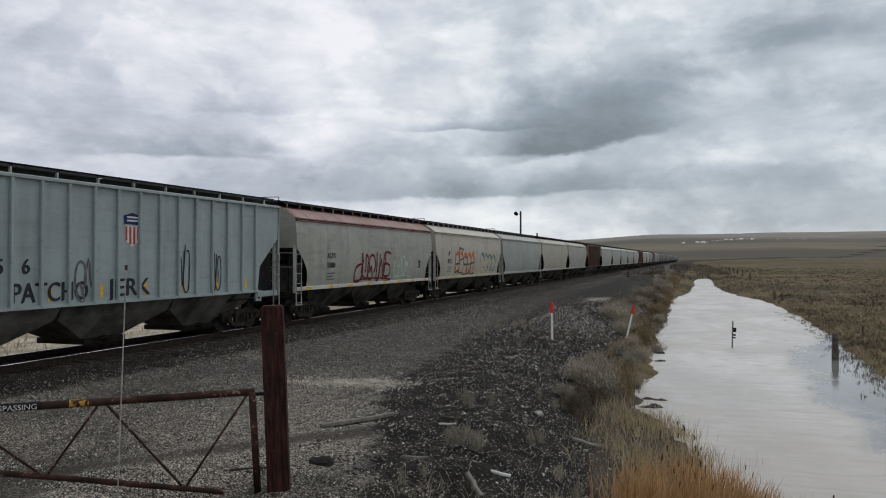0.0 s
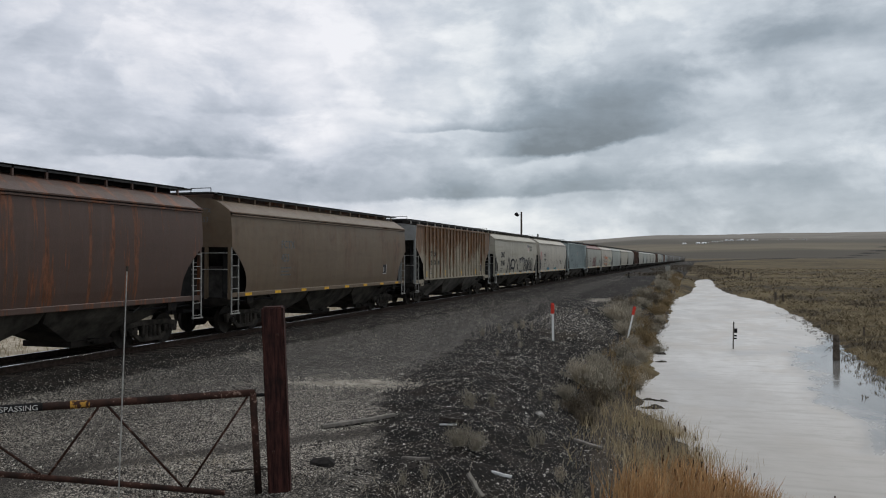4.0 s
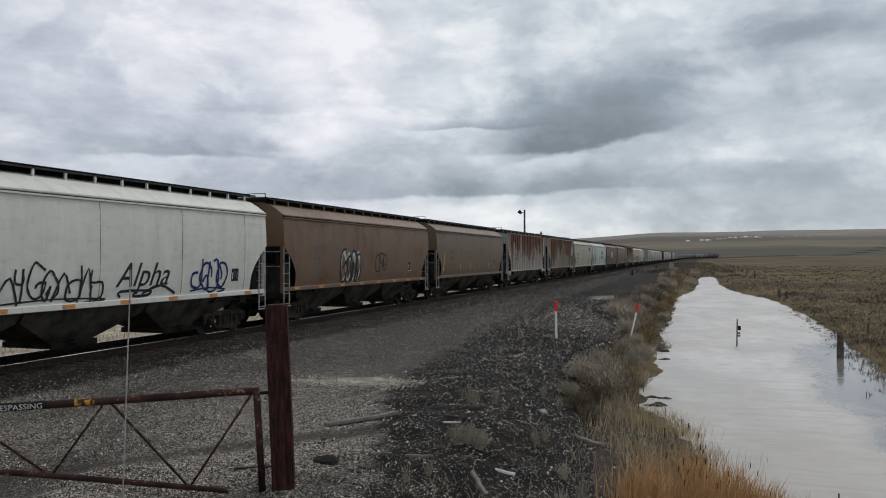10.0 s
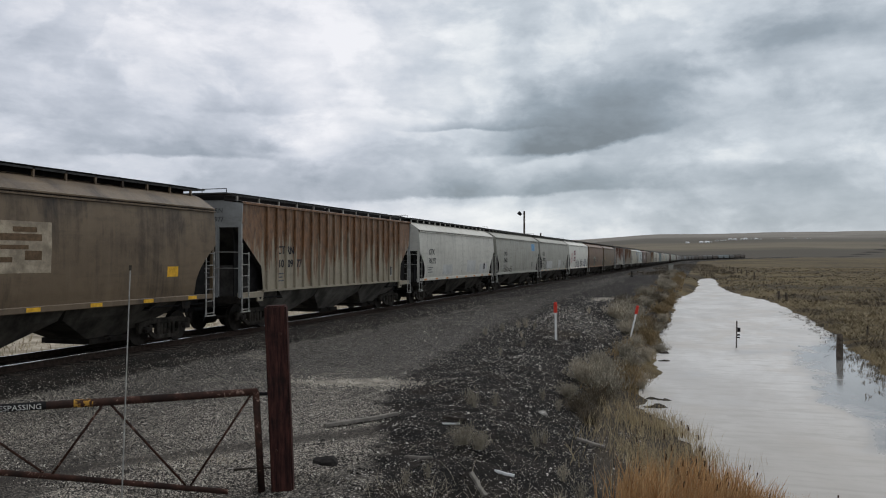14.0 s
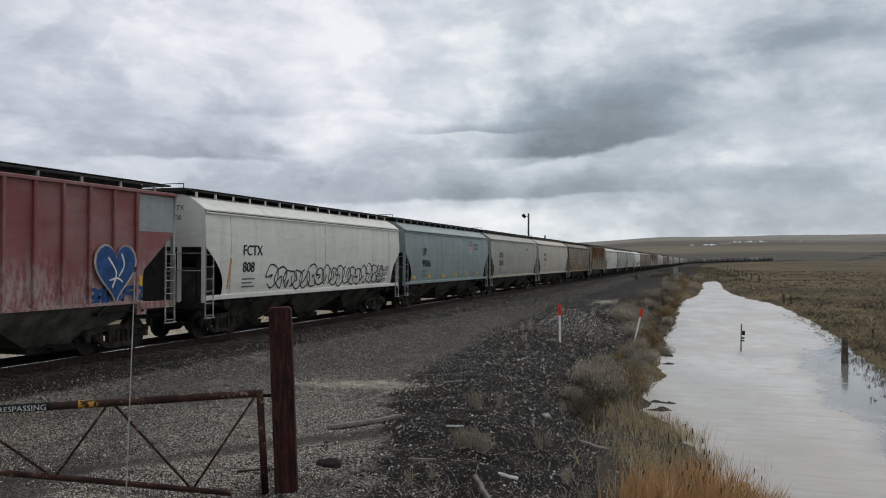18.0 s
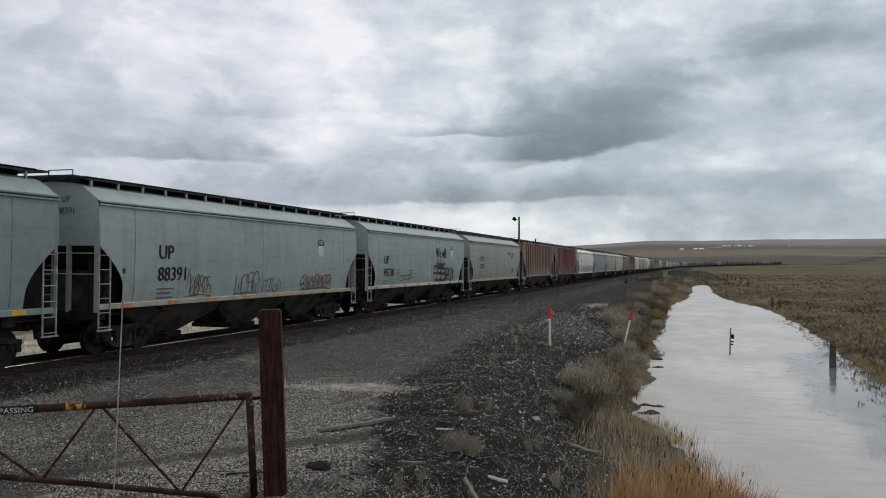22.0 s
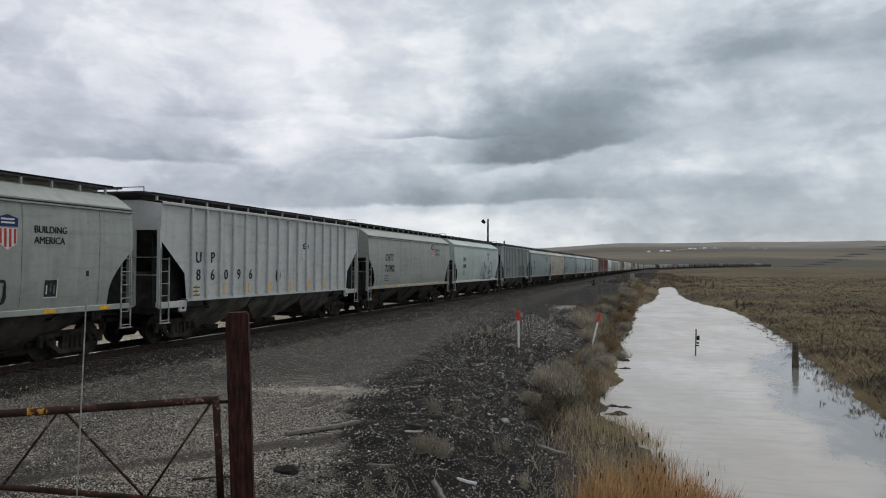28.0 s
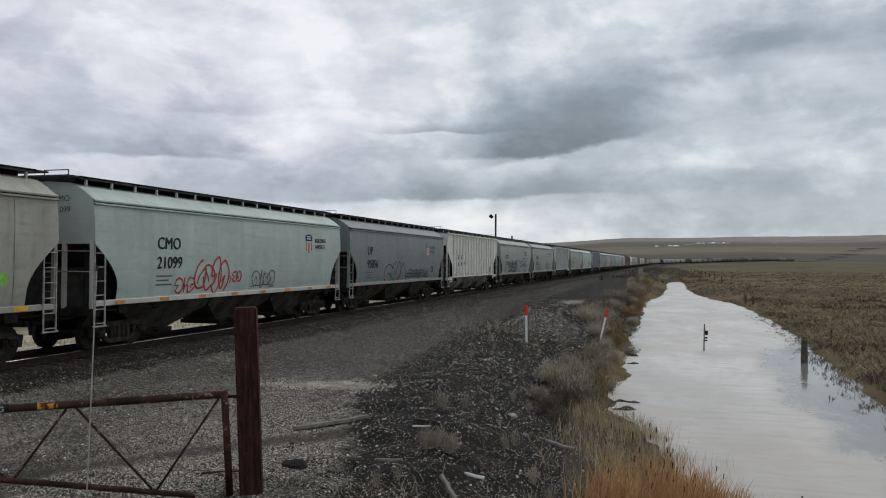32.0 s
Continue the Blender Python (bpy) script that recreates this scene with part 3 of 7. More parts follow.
col = n.mix(dirty, col, n.mix(ripple, (0.40, 0.368, 0.330), (0.27, 0.245, 0.215)))
# thin wet ice that gives way to open water
rim = n.add("ShaderNodeAttribute")
rim.attribute_name = "rim"
thin = n.math("MULTIPLY_ADD", n.math("SUBTRACT", n.noise(n.scaled(co, (1.0, 0.45, 1)), 0.9, 6, 0.62, 0.5), 0.5), 3.4, rim.outputs["Fac"])
thin = n.step(thin, 0.15, 1.5, 1, 0)
col = n.mix(thin, col, (0.20, 0.193, 0.182))
n.put(n.bsdf.inputs["Base Color"], col)
n.put(n.bsdf.inputs["Roughness"], n.math("SUBTRACT", n.math("SUBTRACT", 0.55, n.math("MULTIPLY", wet, 0.22)), n.math("MULTIPLY", thin, 0.44), clamp=True))
n.put(n.bsdf.inputs["Normal"], n.bump(n.math("ADD", broad, n.math("MULTIPLY", veins, 0.4)), 0.08, 0.03))
rows, rims = [], []
for y in np.arange(5, 176, 0.4):
    right = float(np.interp(y, (5, 16, 21.5, 24, 28.5, 33, 38.5, 46, 54, 178), (5.2, 5.0, 4.8, 4.6, 4.5, 4.8, 5.4, 6.9, 9.0, 9.0)))
    right += 0.35 * soft_noise(2.0, y, 0.45) + 0.12 * soft_noise(5.0, y, 1.9)
    rows.append([(-3.4 + (right + 3.4) * k / 16, y, ICE_Z) for k in range(17)])
    rims += [(right + 3.4) * (1 - k / 16) if y < 54 else 9.0 for k in range(17)]
ice_mesh = Shape().strip(rows).mesh("ice")
ice_mesh.attributes.new("rim", "FLOAT", "POINT").data.foreach_set("value", rims)
piece("ice", ice_mesh, n.m)
tagged(bpy.data.objects["ice"], "white rotting ice with grey wet patches in the ditch", "ice", kind="structure")


# ---------------------------------------------------------------- railway track
def swept(outline, lateral, stations):
    """A closed (x, z) outline swept along the track."""
    rows = []
    for s in stations:
        p, a = track(s)
        c, d = math.cos(a), math.sin(a)
        rows.append([(p.x + (lateral + x) * c, p.y - (lateral + x) * d, p.z + z) for x, z in outline + outline[:1]])
    return Shape().strip(rows)


STATIONS = [-760, -300, 0, 720] + [720 + 8 * k for k in range(1, 27)] + [960, 1010, 1060, 1120, 1180, 1240, 1300, 1800]
RAIL_BODY = [(-0.07, -0.18), (0.07, -0.18), (0.07, -0.165), (0.012, -0.14), (0.012, -0.05), (0.036, -0.035), (0.036, -0.004), (-0.036, -0.004),
             (-0.036, -0.035), (-0.012, -0.05), (-0.012, -0.14), (-0.07, -0.165)]
RAIL_HEAD = [(-0.034, -0.006), (0.034, -0.006), (0.03, 0.0), (-0.03, 0.0)]
railway = new("railway_track")
tagged(railway, "steel rails on dark wooden ties in ballast", "track", kind="structure")
for side in (-0.753, 0.753):
    rail = piece("rail", swept(RAIL_BODY, side, STATIONS).mesh("rail"), RAIL_SIDE, railway, None, "rust-brown rail with a polished head")
    piece("rail_head", swept(RAIL_HEAD, side, STATIONS).mesh("rail_head"), RAIL_TOP, rail)
tie_mesh = Shape().box(-1.3, 1.3, -0.115, 0.115, -0.36, -0.182).mesh("tie")
for k in range(260):
    piece("tie", tie_mesh, TIE_WOOD, railway, pose(TRACK_X + random.uniform(-0.03, 0.03), -6 + 0.52 * k, random.uniform(-0.01, 0.0), 0, 0, random.uniform(-1, 1)))
far_ties = Shape()
for k in range(900):
    y = 129.3 + 0.65 * k
    far_ties.box(TRACK_X - 1.3, TRACK_X + 1.3, y, y + 0.23, -0.36, -0.182)
tagged(piece("far_tie", far_ties.mesh("far_ties"), TIE_WOOD, railway), kind="stuff")


# ---------------------------------------------------------------- hopper cars
HALF = 8.3
SMOOTH_SIDE = [(1.50, 1.40), (1.55, 1.7), (1.585, 2.1), (1.605, 2.6), (1.61, 3.0), (1.60, 3.4), (1.575, 3.75), (1.55, 4.0)]
SMOOTH_ROOF = [(1.55, 4.0), (1.605, 4.012), (1.605, 4.05), (1.553, 4.062), (1.553, 4.085), (1.59, 4.097), (1.59, 4.135), (1.54, 4.147), (1.50, 4.18), (1.25, 4.36), (0.98, 4.52), (0.7, 4.61), (0, 4.66)]
RIB_FACE = 1.53


def side_x(kind, z):
    """How far the car's side stands out at a height."""
    if kind == "rib":
        return RIB_FACE
    return float(np.interp(z, [p[1] for p in SMOOTH_SIDE], [p[0] for p in SMOOTH_SIDE]))


def side_end(kind, z):
    """Half the length of the side sheet at a height."""
    if kind == "rib":
        return float(np.interp(z, (1.38, 2.25, 3.33, 5), (6.82, 6.95, HALF, HALF)))
    return HALF - 0.98 * math.sin(math.pi / 2 * min(1.0, max(0.0, (2.95 - z) / 1.25)))


def mirror_sheet(shape, points):
    """A skin along the car through (x, half length, z) points, on both sides."""
    for sgn in (1, -1):
        shape.strip([[(sgn * x, -e, z), (sgn * x, e, z)] for x, e, z in points])
    return shape


def car_meshes(kind):
    m = {}
    b = Shape()
    if kind == "smooth":
        levels = sorted({*np.linspace(1.40, 2.95, 12), *(p[1] for p in SMOOTH_SIDE)})
        mirror_sheet(b, [(side_x(kind, z), side_end(kind, z), z) for z in levels])
        m["body"] = b.mesh("body_smooth", True)
        roof = mirror_sheet(Shape(), [(x, HALF, z) for x, z in SMOOTH_ROOF])
        m["roof"] = roof.mesh("roof_smooth")
        top, low = SMOOTH_ROOF[8:], 2.95
        end_poly = [(x, z) for x, z in [(1.6, low), (1.6, 3.4), (1.55, 4.0)] + top] + [(-x, z) for x, z in reversed([(1.6, low), (1.6, 3.4), (1.55, 4.0)] + top[:-1])]
        board_z, hatch_top, post_x = 4.76, 4.79, 0.98
    else:
        levels = [1.38, 2.25, 3.33, 4.42]
        for sgn in (1, -1):
            pts = [(sgn * RIB_FACE, side_end(kind, z), z) for z in levels]
            b.strip([[(x, -e, z), (x, e, z)] for x, e, z in pts])
        m["body"] = b.mesh("body_rib")
        r = Shape()
        mirror_sheet(r, [(RIB_FACE - 0.02, HALF, 4.40), (1.62, HALF, 4.40), (1.62, HALF, 4.47), (1.5, HALF, 4.50), (0.8, HALF, 4.53), (0, HALF, 4.54)])
        m["roof"] = r.mesh("roof_rib")
        low = 3.60
        end_poly = [(1.55, low), (1.6, 4.42), (0.8, 4.53), (0, 4.54), (-0.8, 4.53), (-1.6, 4.42), (-1.55, low)]
        board_z, hatch_top, post_x = 4.74, 4.77, 1.16
        m["rib"] = bevelled(Shape().box(RIB_FACE - 0.01, 1.615, -0.045, 0.045, 1.36, 4.41).mesh("rib"), 0.015, 1)
        m["sill_angle"] = Shape().box(1.50, 1.60, -6.85, 6.85, 1.34, 1.42).mesh("sill_angle")
    n = len(end_poly)
    e = Shape()
    e.poly([(x, 0.0, z) for x, z in end_poly] + [(x, 0.05, z) for x, z in end_poly],
           [tuple(range(n)), tuple(reversed(range(n, 2 * n)))] + [(i, n + i, n + (i + 1) % n, (i + 1) % n) for i in range(n)])
    m["end_wall"] = e.mesh("end_wall_" + kind)
    # sloping end sheet, with its stiffeners
    sl = Shape()
    sl.poly([(-1.5, 0, low + 0.02), (1.5, 0, low + 0.02), (1.45, 3.0, 1.05), (-1.45, 3.0, 1.05), (-1.5, 0.05, low + 0.02), (1.5, 0.05, low + 0.02), (1.45, 3.05, 1.05), (-1.45, 3.05, 1.05)],
            [(0, 1, 2, 3), (7, 6, 5, 4), (0, 4, 5, 1), (1, 5, 6, 2), (2, 6, 7, 3), (3, 7, 4, 0)])
    m["slope_sheet"] = sl.mesh("slope_" + kind)
    m["shear_plate"] = Shape().box(-1.44, 1.44, 0.12, 3.0, 1.10, 1.14).mesh("shear_plate")
    m["end_web"] = Shape().prism([(0.06, 1.15), (2.7, 1.15), (0.06, low)], -0.015, 0.015).mesh("end_web_" + kind)
    # dark strip laid in the recess under the roof ledge as its shade
    m["roof_seam"] = None
    if kind == "smooth":
        m["roof_seam"] = mirror_sheet(Shape(), [(1.558, HALF - 0.02, 4.064), (1.558, HALF - 0.02, 4.083)]).mesh("roof_seam")
    m["end_panel"] = Shape().box(-1.40, 1.40, 0.62, 0.65, 1.14, 2.30).mesh("end_panel_" + kind)
    # frame below
    if kind == "smooth":
        m["side_sill"] = bevelled(Shape().box(1.42, 1.56, -HALF, HALF, 1.26, 1.41).mesh("side_sill"), 0.012, 1)
    else:
        m["side_sill"] = bevelled(Shape().box(1.40, 1.52, -0.0, 1.45, 1.16, 1.36).mesh("end_step_sill"), 0.012, 1)
    m["centre_sill"] = Shape().box(-0.28, 0.28, -HALF, HALF, 0.80, 1.15).mesh("centre_sill")
    m["end_sill"] = bevelled(Shape().box(-1.5, 1.5, -0.10, 0.28, 0.98, 1.24).mesh("end_sill"), 0.015, 1)
    m["corner_post"] = Shape().box(-0.05, 0.05, -0.05, 0.05, 1.2, low + 0.1).mesh("corner_post_" + kind)
    lad = Shape()
    for y in (0.0, 0.42):
        lad.box(-0.015, 0.02, y - 0.015, y + 0.015, 0.72, 3.05 if y == 0.0 else 2.75)
    for k in range(6):
        lad.rod((0.02, 0, 0.80 + 0.38 * k), (0.02, 0.42, 0.80 + 0.38 * k), 0.013, 5)
    lad.box(-0.02, 0.05, -0.04, 0.46, 0.70, 0.735)
    m["ladder"] = lad.mesh("ladder")
    el = Shape()
    for x in (0.0, 0.42):
        el.box(x - 0.02, x + 0.02, -0.03, 0.02, 1.2, low + 0.5)
    for k in range(7):
        el.rod((0, -0.02, 1.35 + 0.36 * k), (0.42, -0.02, 1.35 + 0.36 * k), 0.013, 5)
    m["end_ladder"] = el.mesh("end_ladder_" + kind)
    m["grab_rail"] = Shape().rod((-1.45, 0, 0), (1.45, 0, 0), 0.016, 6).mesh("grab_rail")
    # hoppers: three bays, each with its gate
    m["hopper_bay"] = Shape().frustum((-1.46, 1.46, -2.23, 2.23, 1.42), (-1.18, 1.18, -2.15, 2.15, 0.98)).frustum((-1.18, 1.18, -2.15, 2.15, 0.98), (-0.66, 0.66, -0.75, 0.75, 0.36)).mesh("hopper_bay")
    gate = Shape().box(-0.8, 0.8, -0.80, 0.80, 0.22, 0.37).box(0.62, 0.92, -0.12, 0.12, 0.28, 0.40).rod((0.9, -0.35, 0.36), (0.9, 0.35, 0.36), 0.03)
    m["discharge_gate"] = gate.mesh("discharge_gate")
    # roof fittings
    m["walkway"] = Shape().box(post_x - 0.34, post_x, -HALF + 0.1, HALF - 0.1, board_z, board_z + 0.03).box(post_x - 0.012, post_x, -HALF + 0.1, HALF - 0.1, board_z - 0.05, board_z + 0.045).mesh("walkway_" + kind)
    m["end_walkway"] = Shape().box(-post_x, post_x, -0.42, 0.1, board_z - 0.01, board_z + 0.035).rod((post_x, -0.4, board_z), (post_x, -0.4, board_z + 0.16), 0.015).rod((0.2, -0.4, board_z + 0.16), (post_x, -0.4, board_z + 0.16), 0.015).rod((0.2, -0.4, board_z), (0.2, -0.4, board_z + 0.16), 0.015).mesh("end_walkway_" + kind)
    hatch = Shape().box(-0.64, 0.64, -3.96, 3.96, 4.40, hatch_top - 0.05).box(-0.66, 0.66, -3.88, 3.88, hatch_top - 0.05, hatch_top)
    for k in range(5):
        hatch.box(-0.55, 0.55, -3.4 + 1.7 * k - 0.04, -3.4 + 1.7 * k + 0.04, hatch_top, hatch_top + 0.03)
    m["hatch"] = hatch.mesh("hatch_" + kind)
    m["walkway_post"] = Shape().box(post_x - 0.06, post_x, -0.028, 0.028, 4.48 if kind == "smooth" else 4.5, board_z).mesh("walkway_post_" + kind)
    m["seam"] = None
    if kind == "smooth":
        lv = np.linspace(1.46, 3.97, 16)
        m["seam"] = Shape().strip([[(side_x(kind, z) + 0.004, -0.012 - 0.008 * math.sin(5 * z) + 0.02 * math.sin(1.7 * z), z), (side_x(kind, z) + 0.004, 0.012 + 0.02 * math.sin(1.7 * z), z)] for z in lv]).mesh("seam")
    cp = Shape().box(-0.12, 0.12, -0.45, 0.3, 0.76, 1.0).box(-0.17, 0.15, -0.62, -0.42, 0.74, 1.04).rod((0.3, -0.2, 0.85), (0.42, -0.5, 0.38), 0.03)
    m["coupler"] = bevelled(cp.mesh("coupler"), 0.02, 1)
    m["lever"] = Shape().rod((0.15, 0, 0.98), (0.7, -0.05, 0.9), 0.016).rod((0.7, -0.05, 0.9), (1.45, -0.03, 1.05), 0.016).rod((1.45, -0.03, 1.05), (1.5, -0.03, 0.75), 0.016).mesh("lever")
    m["plate"] = Shape().prism([(-0.2, 1.02), (0.16, 1.02), (0.24, 1.38), (-0.24, 1.38)], 1.44, 1.50).mesh("jacking_plate")
    m["plate_hole"] = Shape().rod((1.495, 0.0, 1.16), (1.504, 0.0, 1.16), 0.075, 12).mesh("plate_hole")
    m["tank"] = Shape().rod((-1.0, 1.05, 1.62), (0.6, 1.05, 1.62), 0.21, 12).rod((0.75, 1.05, 1.55), (1.15, 1.05, 1.55), 0.16, 12).box(-0.9, 1.1, 0.95, 1.15, 1.2, 1.45).mesh("air_tank")
    m["brake_wheel"] = Shape().rod((0.75, -0.10, 2.35), (0.75, -0.06, 2.35), 0.28, 14).rod((0.75, -0.12, 2.35), (0.75, 0.2, 2.35), 0.04, 8).mesh("brake_wheel")
    return m


def truck_meshes():
    m = {}
    # a cast frame: arched top chord, dished bottom chord, two columns, jaws over the bearings
    fr = Shape().prism([(-1.22, 0.52), (-1.22, 0.66), (-0.62, 0.76), (0.62, 0.76), (1.22, 0.66), (1.22, 0.52), (0.58, 0.61), (-0.58, 0.61)], 0.93, 1.07)
    fr.prism([(-1.06, 0.53), (-0.88, 0.53), (-0.42, 0.27), (0.42, 0.27), (0.88, 0.53), (1.06, 0.53), (0.48, 0.14), (-0.48, 0.14)], 0.94, 1.06)
    for y in (-0.36, 0.36):
        fr.box(0.94, 1.08, y - 0.06, y + 0.06, 0.26, 0.64)
    for y in (-1.13, -0.68, 0.68, 1.13):
        fr.prism([(y - 0.07, 0.36), (y + 0.07, 0.36), (y + 0.08, 0.58), (y - 0.08, 0.58)], 0.95, 1.06)
    for k in (-0.19, 0.0, 0.19):
        fr.rod((1.0, k, 0.26), (1.0, k, 0.60), 0.07, 8)
    m["side_frame"] = bevelled(fr.mesh("side_frame"), 0.012, 1)
    w = Shape()
    for sgn in (1, -1):
        w.rod((sgn * 0.70, 0, 0), (sgn * 0.80, 0, 0), 0.457, 22)
        w.rod((sgn * 0.66, 0, 0), (sgn * 0.70, 0, 0), 0.482, 22)
        w.rod((sgn * 0.80, 0, 0), (sgn * 0.90, 0, 0), 0.12, 12)
        w.rod((sgn * 0.90, 0, 0), (sgn * 1.08, 0, 0), 0.105, 12)
        w.rod((sgn * 1.08, 0, 0), (sgn * 1.13, 0, 0), 0.085, 10, 0.06)
    w.rod((-0.7, 0, 0), (0.7, 0, 0), 0.08, 8)
    m["wheelset"] = w.mesh("wheelset")
    m["bolster"] = Shape().box(-1.0, 1.0, -0.2, 0.2, 0.45, 0.72).mesh("bolster")
    return m


MESHES = {"smooth": car_meshes("smooth"), "rib": car_meshes("rib")}
TRUCK = truck_meshes()
LETTERS = {}


def letters(body, size):
    """The outline of a line of writing as flat faces; x along the line, y up."""
    if (body, size) not in LETTERS:
        c = bpy.data.curves.new("writing", "FONT")
        c.body, c.size, c.fill_mode, c.resolution_u = body, size, "FRONT", 3
        ob = bpy.data.objects.new("writing", c)
        me = bpy.data.meshes.new_from_object(ob)
        LETTERS[body, size] = ([tuple(v.co) for v in me.vertices], [tuple(p.vertices) for p in me.polygons])
        bpy.data.objects.remove(ob)
        bpy.data.curves.remove(c)
        bpy.data.meshes.remove(me)
    return LETTERS[body, size]


def on_side(car, name, kind, pts, faces, mat, proud=0.006, label=""):
    """A flat marking, given in (y, z), laid on the car's side."""
    third = len(pts) // 3 if name == "lettering" else len(pts) + 1
    s = Shape().poly([(side_x(kind, z) + proud + 0.0015 * (i // third), y, z) for i, (y, z) in enumerate(pts)], faces)
    return piece(name, s.mesh(name), mat, car, None, label)


def writing(car, kind, body, y, z, size, mat, squeeze=1.0, slant=0.0, weight=0.036):
    vs, fs = letters(body, size)
    # three strikes, a little apart, give the weight of stencilled letters
    pts = [(y + v[0] * squeeze + v[1] * slant + d * size, z + v[1] + d * 0.4 * size) for d in (-weight, 0.0, weight) for v in vs]
    return on_side(car, "lettering", kind, pts, [tuple(i + k * len(vs) for i in f) for k in range(3) for f in fs], mat, 0.007)


def end_writing(car, kind, lines, mat):
    for k, body in enumerate(lines):
        vs, fs = letters(body, 0.24)
        wide = max(v[0] for v in vs)
        s = Shape().poly([(v[0] - wide / 2 + 0.5, -HALF - 0.008, 4.10 - 0.30 * k + v[1]) for v in vs], fs)
        piece("end_lettering", s.mesh("end_lettering"), mat, car)


def patch(car, kind, y, z, w, h, mat, name="panel_patch", label="", proud=0.005, lean=0.0):
    rows = max(2, int(h / 0.3) + 2)
    pts = [(y + (w if k else 0) + lean * r / (rows - 1) * h, z + h * r / (rows - 1)) for r in range(rows) for k in (0, 1)]
    faces = [(2 * r, 2 * r + 1, 2 * r + 3, 2 * r + 2) for r in range(rows - 1)]
    return on_side(car, name, kind, pts, faces, mat, proud, label)


def curve_points(pts, steps=5):
    out = []
    for k in range(len(pts) - 1):
        p0, p1, p2, p3 = (Vector(pts[max(k - 1, 0)]), Vector(pts[k]), Vector(pts[k + 1]), Vector(pts[min(k + 2, len(pts) - 1)]))
        for i in range(steps):
            t = i / steps
            out.append(0.5 * ((2 * p1) + (p2 - p0) * t + (2 * p0 - 5 * p1 + 4 * p2 - p3) * t * t + (3 * p1 - p0 - 3 * p2 + p3) * t ** 3))
    return out + [Vector(pts[-1])]


def stroke(line, width, rnd):
    """A sprayed line as a ribbon of uneven width."""
    pts, faces = [], []
    for i, p in enumerate(line):
        d = (line[min(i + 1, len(line) - 1)] - line[max(i - 1, 0)]).normalized()
        side = Vector((-d.y, d.x)) * width * 0.5 * rnd.uniform(0.8, 1.2)
        j = len(pts)
        pts += [tuple(p + side), tuple(p - side)]
        if i:
            faces.append((j - 2, j - 1, j + 1, j))
    return pts, faces


def scrawl(car, kind, y, z, wide, high, count, mat, seed, width=0.05, fill=None, label="spray-painted tag", style="tag"):
    """Sprayed strokes in the shape of a tag: stems, hooks and loops set close together."""
    rnd = random.Random(seed)
    step = wide / count
    for k in range(count):
        y0, r = y + k * step, rnd.random()
        jig = lambda: rnd.uniform(-0.09, 0.09)
        if style == "bubble" or r < (0.35 if style == "tag" else 0.15):
            a0 = rnd.uniform(0, 6.3)
            c = [(0.5 + (0.56 + jig()) * math.cos(a0 + 0.7 * m), 0.5 + (0.52 + jig()) * math.sin(a0 + 0.7 * m)) for m in range(9)]
            c += [(0.5 + jig(), 0.5 + jig()), (0.35 + 2 * jig(), 0.3 + jig())]
            smooth = 4 if style != "block" else 1
        elif style == "tag" and r < 0.55:
            legs = rnd.choice((3, 4))
            c = [(m / (legs - 1) * 1.1 - 0.05 + jig(), (1.0 if m % 2 else 0.0) + 3 * jig()) for m in range(legs)]
            smooth = 3
        else:
            # corners that go across and up in turn
            a, b = rnd.choice((0.0, 0.9)), rnd.choice((0.0, 1.0))
            c = [(a, b)]
            for m in range(rnd.choice((4, 5, 6))):
                if m % 2:
                    a = 0.9 - a if rnd.random() < 0.7 else 0.45
                else:
                    b = rnd.choice([v for v in (0.0, 0.5, 1.0) if v != b])
                c.append((a + jig(), b + jig()))
            smooth = 1 if style == "block" else 3
        lift, grow = rnd.uniform(-0.08, 0.08), rnd.uniform(0.85, 1.15)
        line = curve_points([(y0 + (a * 1.2 - 0.08 + 0.1 * b) * step, z + (b * grow + lift) * high) for a, b in c], smooth)
        if fill:
            ring = [(y0 + step * (0.5 + 0.6 * math.cos(a) * rnd.uniform(0.85, 1.1)), z + high * (0.5 + 0.56 * math.sin(a) * rnd.uniform(0.85, 1.1))) for a in np.linspace(0, 2 * math.pi, 11)[:-1]]
            on_side(car, "graffiti_fill", kind, ring, [tuple(range(10))], fill, 0.006 + 0.0003 * k)
        pts, faces = stroke(line, width * 1.15, rnd)
        on_side(car, "graffiti_stroke", kind, pts, faces, mat, 0.012 + 0.0004 * k, label if k == 0 else "")
    if style == "tag" and count > 3 and wide < 7:
        pts, faces = stroke(curve_points([(y - 0.1, z - 0.1 * high), (y + 0.5 * wide, z - 0.02 * high), (y + 1.05 * wide, z - 0.12 * high), (y + 0.8 * wide, z - 0.2 * high)], 4), width * 0.8, rnd)
        on_side(car, "graffiti_stroke", kind, pts, faces, mat, 0.018)


